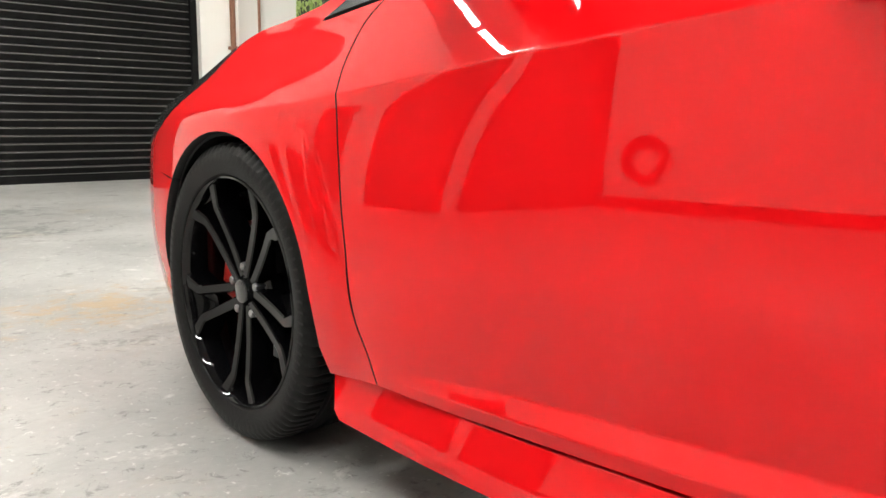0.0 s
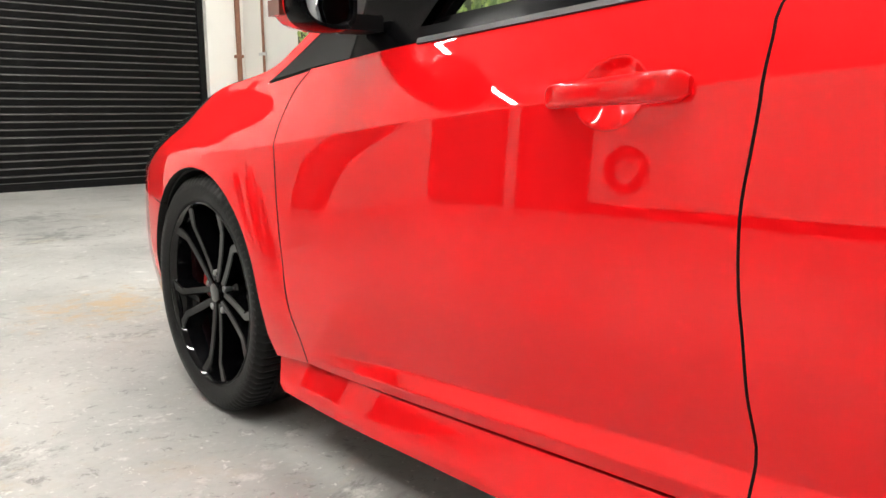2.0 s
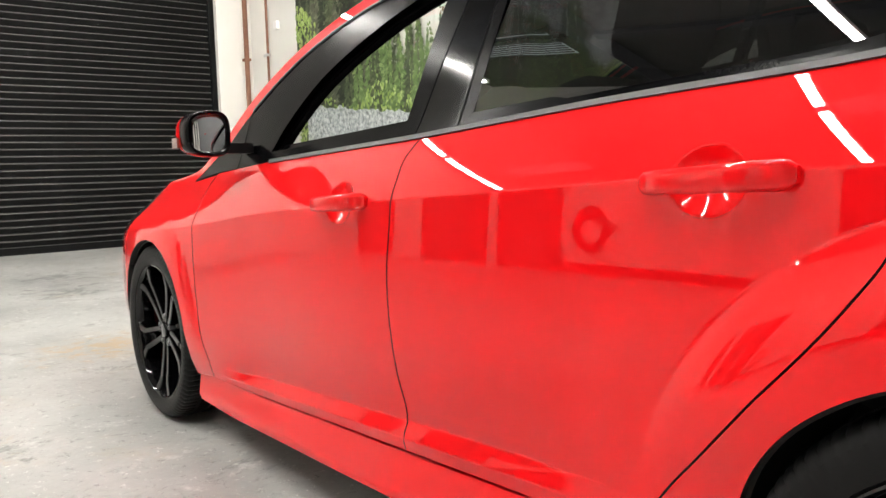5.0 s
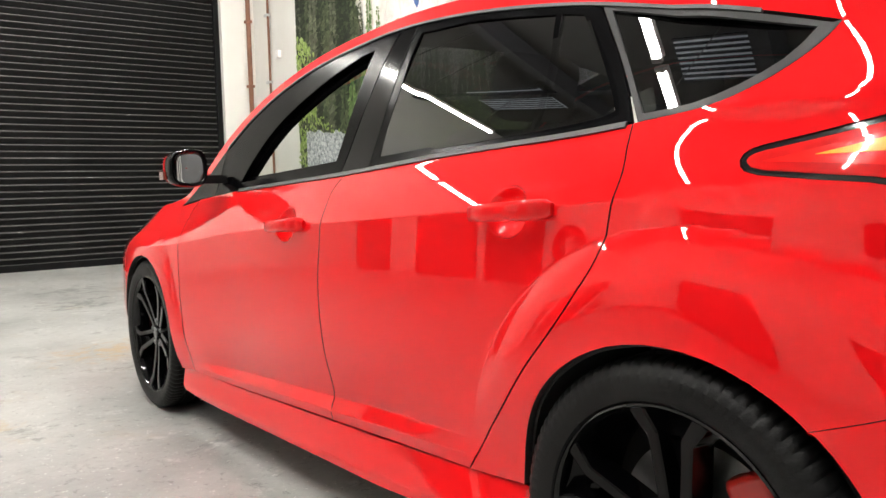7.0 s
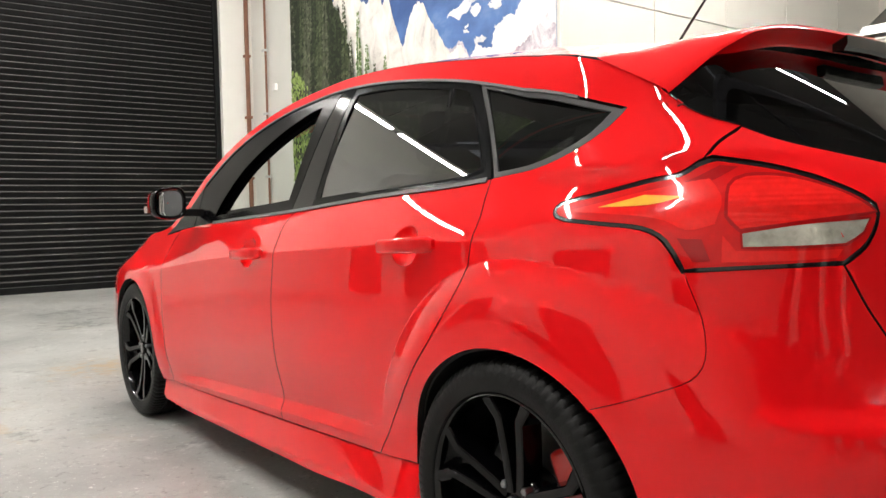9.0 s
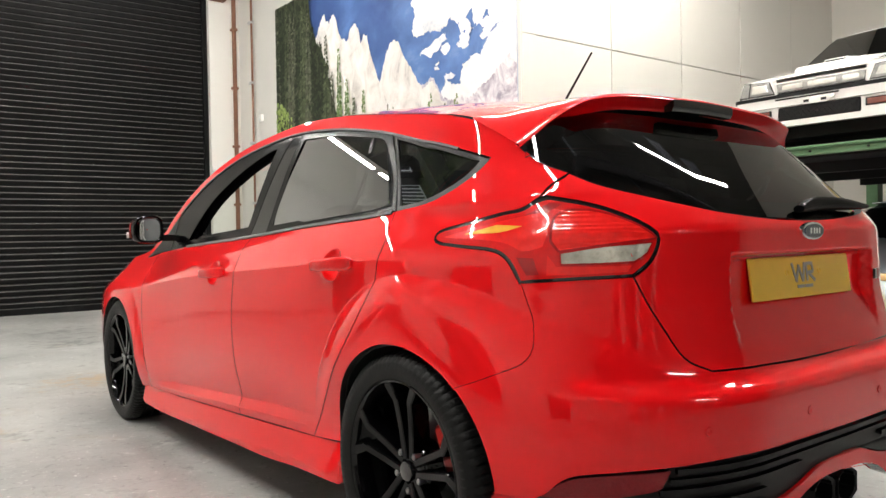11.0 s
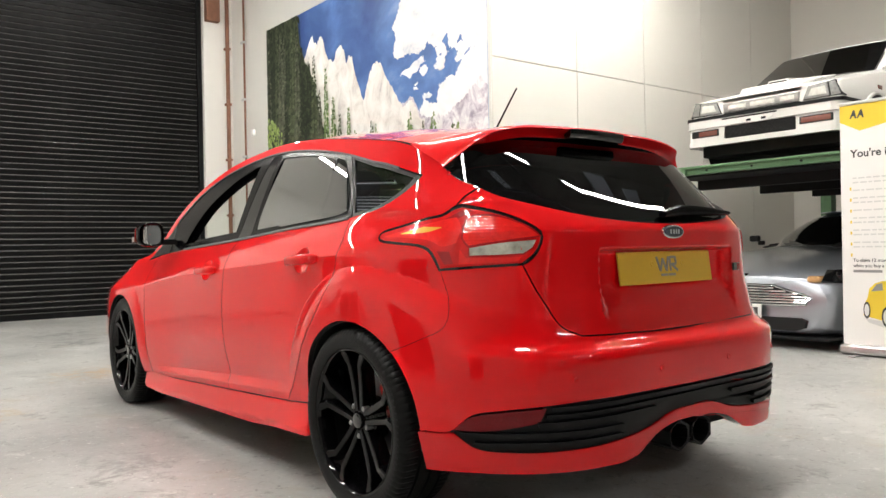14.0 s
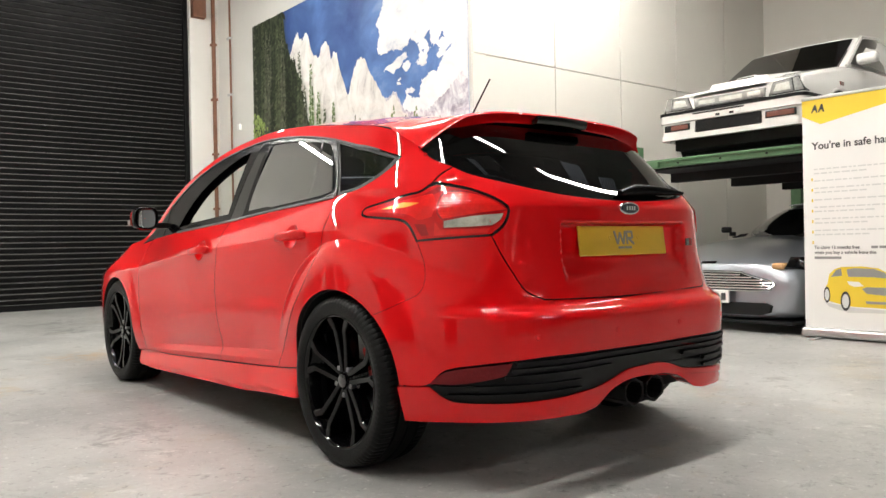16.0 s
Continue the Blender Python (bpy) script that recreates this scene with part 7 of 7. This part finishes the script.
part("grille", boxed(0.042, 0.10, -0.385, 0.385, 0.508, 0.524, 0.004), DARK, white)
gb = part("grille_bar", prism([(-0.375, 0.526), (0.375, 0.526), (0.385, 0.612), (-0.385, 0.612)], 0.030, 0.09), LAMP_OLD, white, "clear full-width grille panel")
# pale blocks stand for highlights along the clear panel
for a, b in ((-0.34, -0.20), (-0.15, 0.10), (0.14, 0.33)):
    part("bar_highlight", boxed(0.027, 0.05, a, b, 0.545, 0.592, 0.008), LAMP_BRIGHT, gb)
part("nose_panel", boxed(0.050, 0.12, -0.40, 0.40, 0.614, 0.668, 0.010), WHITE_PAINT, white)
part("tow_panel", prism([(-0.10, 0.385), (0.10, 0.385), (0.17, 0.418), (0.17, 0.445), (-0.17, 0.445), (-0.17, 0.418)], -0.042, 0.0), WHITE_PAINT, white)
for v in (-0.075, 0.075):
    part("tow_slot", boxed(-0.043, -0.03, v - 0.025, v + 0.025, 0.400, 0.424, 0.003), DARK, white)
part("bumper_slot", boxed(-0.0355, 0.0, -0.20, 0.36, 0.449, 0.463, 0.003), DARK, white)
bm = bmesh.new()
for y0, y1, x0, h0 in ((-0.30, 0.34, 0.26, 0.0), (0.0, 0.25, 0.60, 0.042)):
    loft(bm, [[(x0, y0, 0.72 + 0.14 * (x0 - 0.2)), (x0, y1, 0.72 + 0.14 * (x0 - 0.2)), (x0 + 0.02, y1 - 0.02, 0.770 + 0.16 * (x0 - 0.2) + h0), (x0 + 0.02, y0 + 0.02, 0.770 + 0.16 * (x0 - 0.2) + h0)],
              [(0.98, y0 - 0.03, 0.84), (0.98, y1 + 0.03, 0.84), (0.98, y1 - 0.03, 0.905 + h0 * 0.3), (0.98, y0 + 0.03, 0.905 + h0 * 0.3)]])
sc = part("bonnet_scoop", bm, WHITE_PAINT, white)
part("scoop_mouth", boxed(0.594, 0.62, 0.035, 0.215, 0.828, 0.862, 0.004), DARK, white)
gh = shell_loft([(0.96, 0.70, 0.70, 0.68, 0.80, 0.82, 0.835, 0.845), (1.58, 0.72, 0.70, 0.60, 0.82, 1.0, 1.24, 1.295), (1.9, 0.72, 0.70, 0.61, 0.82, 1.0, 1.28, 1.34), (2.9, 0.72, 0.70, 0.60, 0.82, 1.0, 1.27, 1.33), (3.55, 0.70, 0.68, 0.58, 0.82, 0.9, 0.96, 1.0)])
part("cabin", gh, WHITE_PAINT, white)
part("windscreen", sheet4(bmesh.new(), [(0.965, -0.64, 0.872), (0.965, 0.64, 0.872), (1.545, 0.56, 1.265), (1.545, -0.56, 1.265)][::-1]), GLASS_DARK, white, "tinted windscreen")
part("windscreen_backing", sheet4(bmesh.new(), [(0.98, -0.645, 0.862), (0.98, 0.645, 0.862), (1.56, 0.565, 1.260), (1.56, -0.565, 1.260)][::-1], 0.002), DARK, white)
for v in (-1, 1):
    q = [(1.12, v * 0.715, 0.915), (1.95, v * 0.722, 0.915), (1.95, v * 0.635, 1.27), (1.60, v * 0.632, 1.25)]
    part("side_window", sheet4(bmesh.new(), q if v < 0 else q[::-1]), GLOSS_BLACK, white, "dark side window")
    if v < 0:
        part("window_pillar", tube(bmesh.new(), [(1.02, v * 0.71, 0.885), (1.575, v * 0.625, 1.275), (2.0, v * 0.632, 1.305)], 0.016, 6), WHITE_PAINT, white)
        part("door_mirror", boxed(1.12, 1.24, v * 0.85 - 0.10, v * 0.85 + 0.10, 0.90, 1.01, 0.035), WHITE_PAINT, white)
    part("side_repeater", boxed(0.72, 0.80, v * 0.775 - 0.008, v * 0.775 + 0.008, 0.64, 0.68, 0.004), AMBER, white)
    for u in (0.70, 3.0):
        bm = tube(bmesh.new(), [(u + 0.315 * math.cos(t), v * 0.782, 0.28 + 0.315 * math.sin(t)) for t in [math.pi * (k / 20) for k in range(21)]], 0.020, 8)
        part("arch_lip", bm, WHITE_PAINT, white)
        bm = revolve(bmesh.new(), [(0.0, 0.0), (0.0, 0.31), (0.012, 0.31)], 40)
        bmesh.ops.rotate(bm, cent=(0, 0, 0), matrix=Matrix.Rotation(math.pi / 2, 3, "Z"), verts=bm.verts)
        bmesh.ops.translate(bm, vec=(u, v * 0.795, 0.28), verts=bm.verts)
        part("arch_well", bm, DARK, white)
        simple_wheel(white, u, v * 0.715, 0.28, 0.17, ALUMINIUM)

LENS_AMBER_PALE = mat("pale_amber_lens", (0.62, 0.36, 0.16), 0.25, coat=0.5, grain=0.35, scale=30)
silver = tagged(new("silver_sports_car"), "silver low sports car with chrome grille under the lift", "car")
silver.location = (4.0, 1.50, 0)
rounded(part("body", shell_loft([(0.02, 0.40, 0.62, 0.44, 0.20, 0.36, 0.55, 0.585), (0.05, 0.66, 0.78, 0.62, 0.13, 0.36, 0.57, 0.61), (0.16, 0.82, 0.88, 0.74, 0.11, 0.38, 0.60, 0.655), (0.45, 0.90, 0.935, 0.82, 0.10, 0.42, 0.64, 0.70), (0.95, 0.92, 0.95, 0.84, 0.10, 0.45, 0.72, 0.79), (1.45, 0.92, 0.95, 0.84, 0.10, 0.46, 0.755, 0.84), (2.4, 0.92, 0.95, 0.82, 0.10, 0.46, 0.80, 0.90), (3.6, 0.92, 0.96, 0.82, 0.12, 0.48, 0.82, 0.92), (4.4, 0.85, 0.90, 0.75, 0.18, 0.5, 0.80, 0.88), (4.6, 0.6, 0.7, 0.55, 0.25, 0.5, 0.74, 0.80)]), SILVER, silver), 2)
gr = new("grille")
gr.parent = silver
bm = bmesh.new()
G = [(-0.655, 0.432), (-0.60, 0.392), (-0.52, 0.378), (0.52, 0.378), (0.60, 0.392), (0.655, 0.432), (0.60, 0.468), (0.50, 0.492), (0.38, 0.528), (0.30, 0.540), (-0.30, 0.540), (-0.38, 0.528), (-0.50, 0.492), (-0.60, 0.468)]
loft(bm, [[(x + 0.045 * (abs(v) / 0.66) ** 2, v, z) for v, z in G] for x in (-0.03, 0.08)])
part("grille_opening", bm, DARK, gr)
for k in range(6):
    z = 0.398 + 0.0235 * k
    h = (0.60, 0.63, 0.625, 0.555, 0.46, 0.36)[k]
    part("grille_bar", tube(bmesh.new(), [(-0.038 + 0.045 * (abs(v) / 0.66) ** 2, v, z) for v in [h * (i / 8 - 1) for i in range(17)]], 0.0088, 8), CHROME, gr)
part("grille_surround", tube(bmesh.new(), [(-0.036 + 0.045 * (abs(v) / 0.66) ** 2, v, z) for v, z in curve_points(G + [G[0]], 0.05)], 0.009, 8), CHROME, gr)
bm = boxed(-0.055, -0.040, -0.26, 0.26, 0.262, 0.373, 0.004)
pl = part("number_plate", bm, BANNER_WHITE, silver, "white front number plate")
bm = bmesh.new()
for i in range(7):
    v = 0.20 - 0.068 * i
    box(bm, -0.0575, -0.055, v - 0.022, v + 0.022, 0.285, 0.350)
part("plate_bar", bm, INK, pl)
bm = bmesh.new()
loft(bm, [[(x + 0.045 * (abs(v) / 0.66) ** 2, v, z) for v, z in ((-0.62, 0.245), (-0.60, 0.185), (-0.52, 0.160), (0.52, 0.160), (0.60, 0.185), (0.62, 0.245), (0.57, 0.268), (-0.57, 0.268))] for x in (-0.035, 0.06)])
part("lower_intake", bm, DARK, silver)
part("splitter", box(bmesh.new(), 0.02, 0.4, -0.80, 0.80, 0.085, 0.115, 0.01), SATIN_BLACK, silver)
bm = bmesh.new()
loft(bm, [[(0.045, v, 0.612), (0.075, v, 0.632), (0.06, v, 0.620)] for v in (-0.075, -0.02, 0.02, 0.075)])
part("bonnet_badge", bm, CHROME, silver)
for v in (-1, 1):
    bm = bmesh.new()
    sheet4(bm, [(0.085, v * 0.70, 0.565), (0.30, v * 0.90, 0.560), (0.56, v * 0.87, 0.675), (0.20, v * 0.69, 0.650)][::1 if v > 0 else -1], 0.03)
    hl = part("head_lamp", bm, GLOSS_BLACK, silver, "dark swept head lamp")
    part("amber_marker", boxed(0.055, 0.20, v * 0.655 - 0.055, v * 0.655 + 0.055, 0.560, 0.618, 0.02), LENS_AMBER_PALE, hl)
    bm = revolve(bmesh.new(), [(-0.03, 0.0), (-0.028, 0.03), (-0.01, 0.045), (0.03, 0.05)], 24)
    bmesh.ops.translate(bm, vec=(0.22, v * 0.800, 0.610), verts=bm.verts)
    part("projector", bm, GLOSS_BLACK, hl)
    part("door_mirror", box(box(bmesh.new(), 2.0, 2.06, v * 0.98 - 0.06, v * 0.98 + 0.06, 0.91, 0.98, 0.02), 2.01, 2.04, v * 0.90 - 0.04, v * 0.90 + 0.04, 0.87, 0.92, 0.01), SATIN_BLACK, silver)
    bm = sheet4(bmesh.new(), [(1.05, v * 0.34, 0.853), (1.30, v * 0.40, 0.878), (1.30, v * 0.30, 0.888), (1.05, v * 0.26, 0.868)][::1 if v > 0 else -1], 0.004)
    part("bonnet_vent", bm, DARK, silver)
    for u in (0.95, 3.65):
        simple_wheel(silver, u, v * 0.83, 0.34, 0.24, ALUMINIUM)
cabin = rounded(part("cabin", shell_loft([(1.70, 0.70, 0.70, 0.60, 0.78, 0.82, 0.85, 0.865), (2.45, 0.74, 0.72, 0.55, 0.80, 0.95, 1.15, 1.20), (2.9, 0.74, 0.72, 0.56, 0.80, 0.95, 1.20, 1.25), (3.4, 0.72, 0.70, 0.54, 0.80, 0.95, 1.14, 1.19), (4.1, 0.68, 0.66, 0.50, 0.80, 0.85, 0.90, 0.92)]), GLOSS_BLACK, silver, "dark glazed cabin"), 2)
part("roof_skin", sheet4(bmesh.new(), [(2.6, -0.50, 1.225), (2.6, 0.50, 1.225), (3.3, 0.48, 1.205), (3.3, -0.48, 1.205)][::-1], 0.01), SILVER, silver)
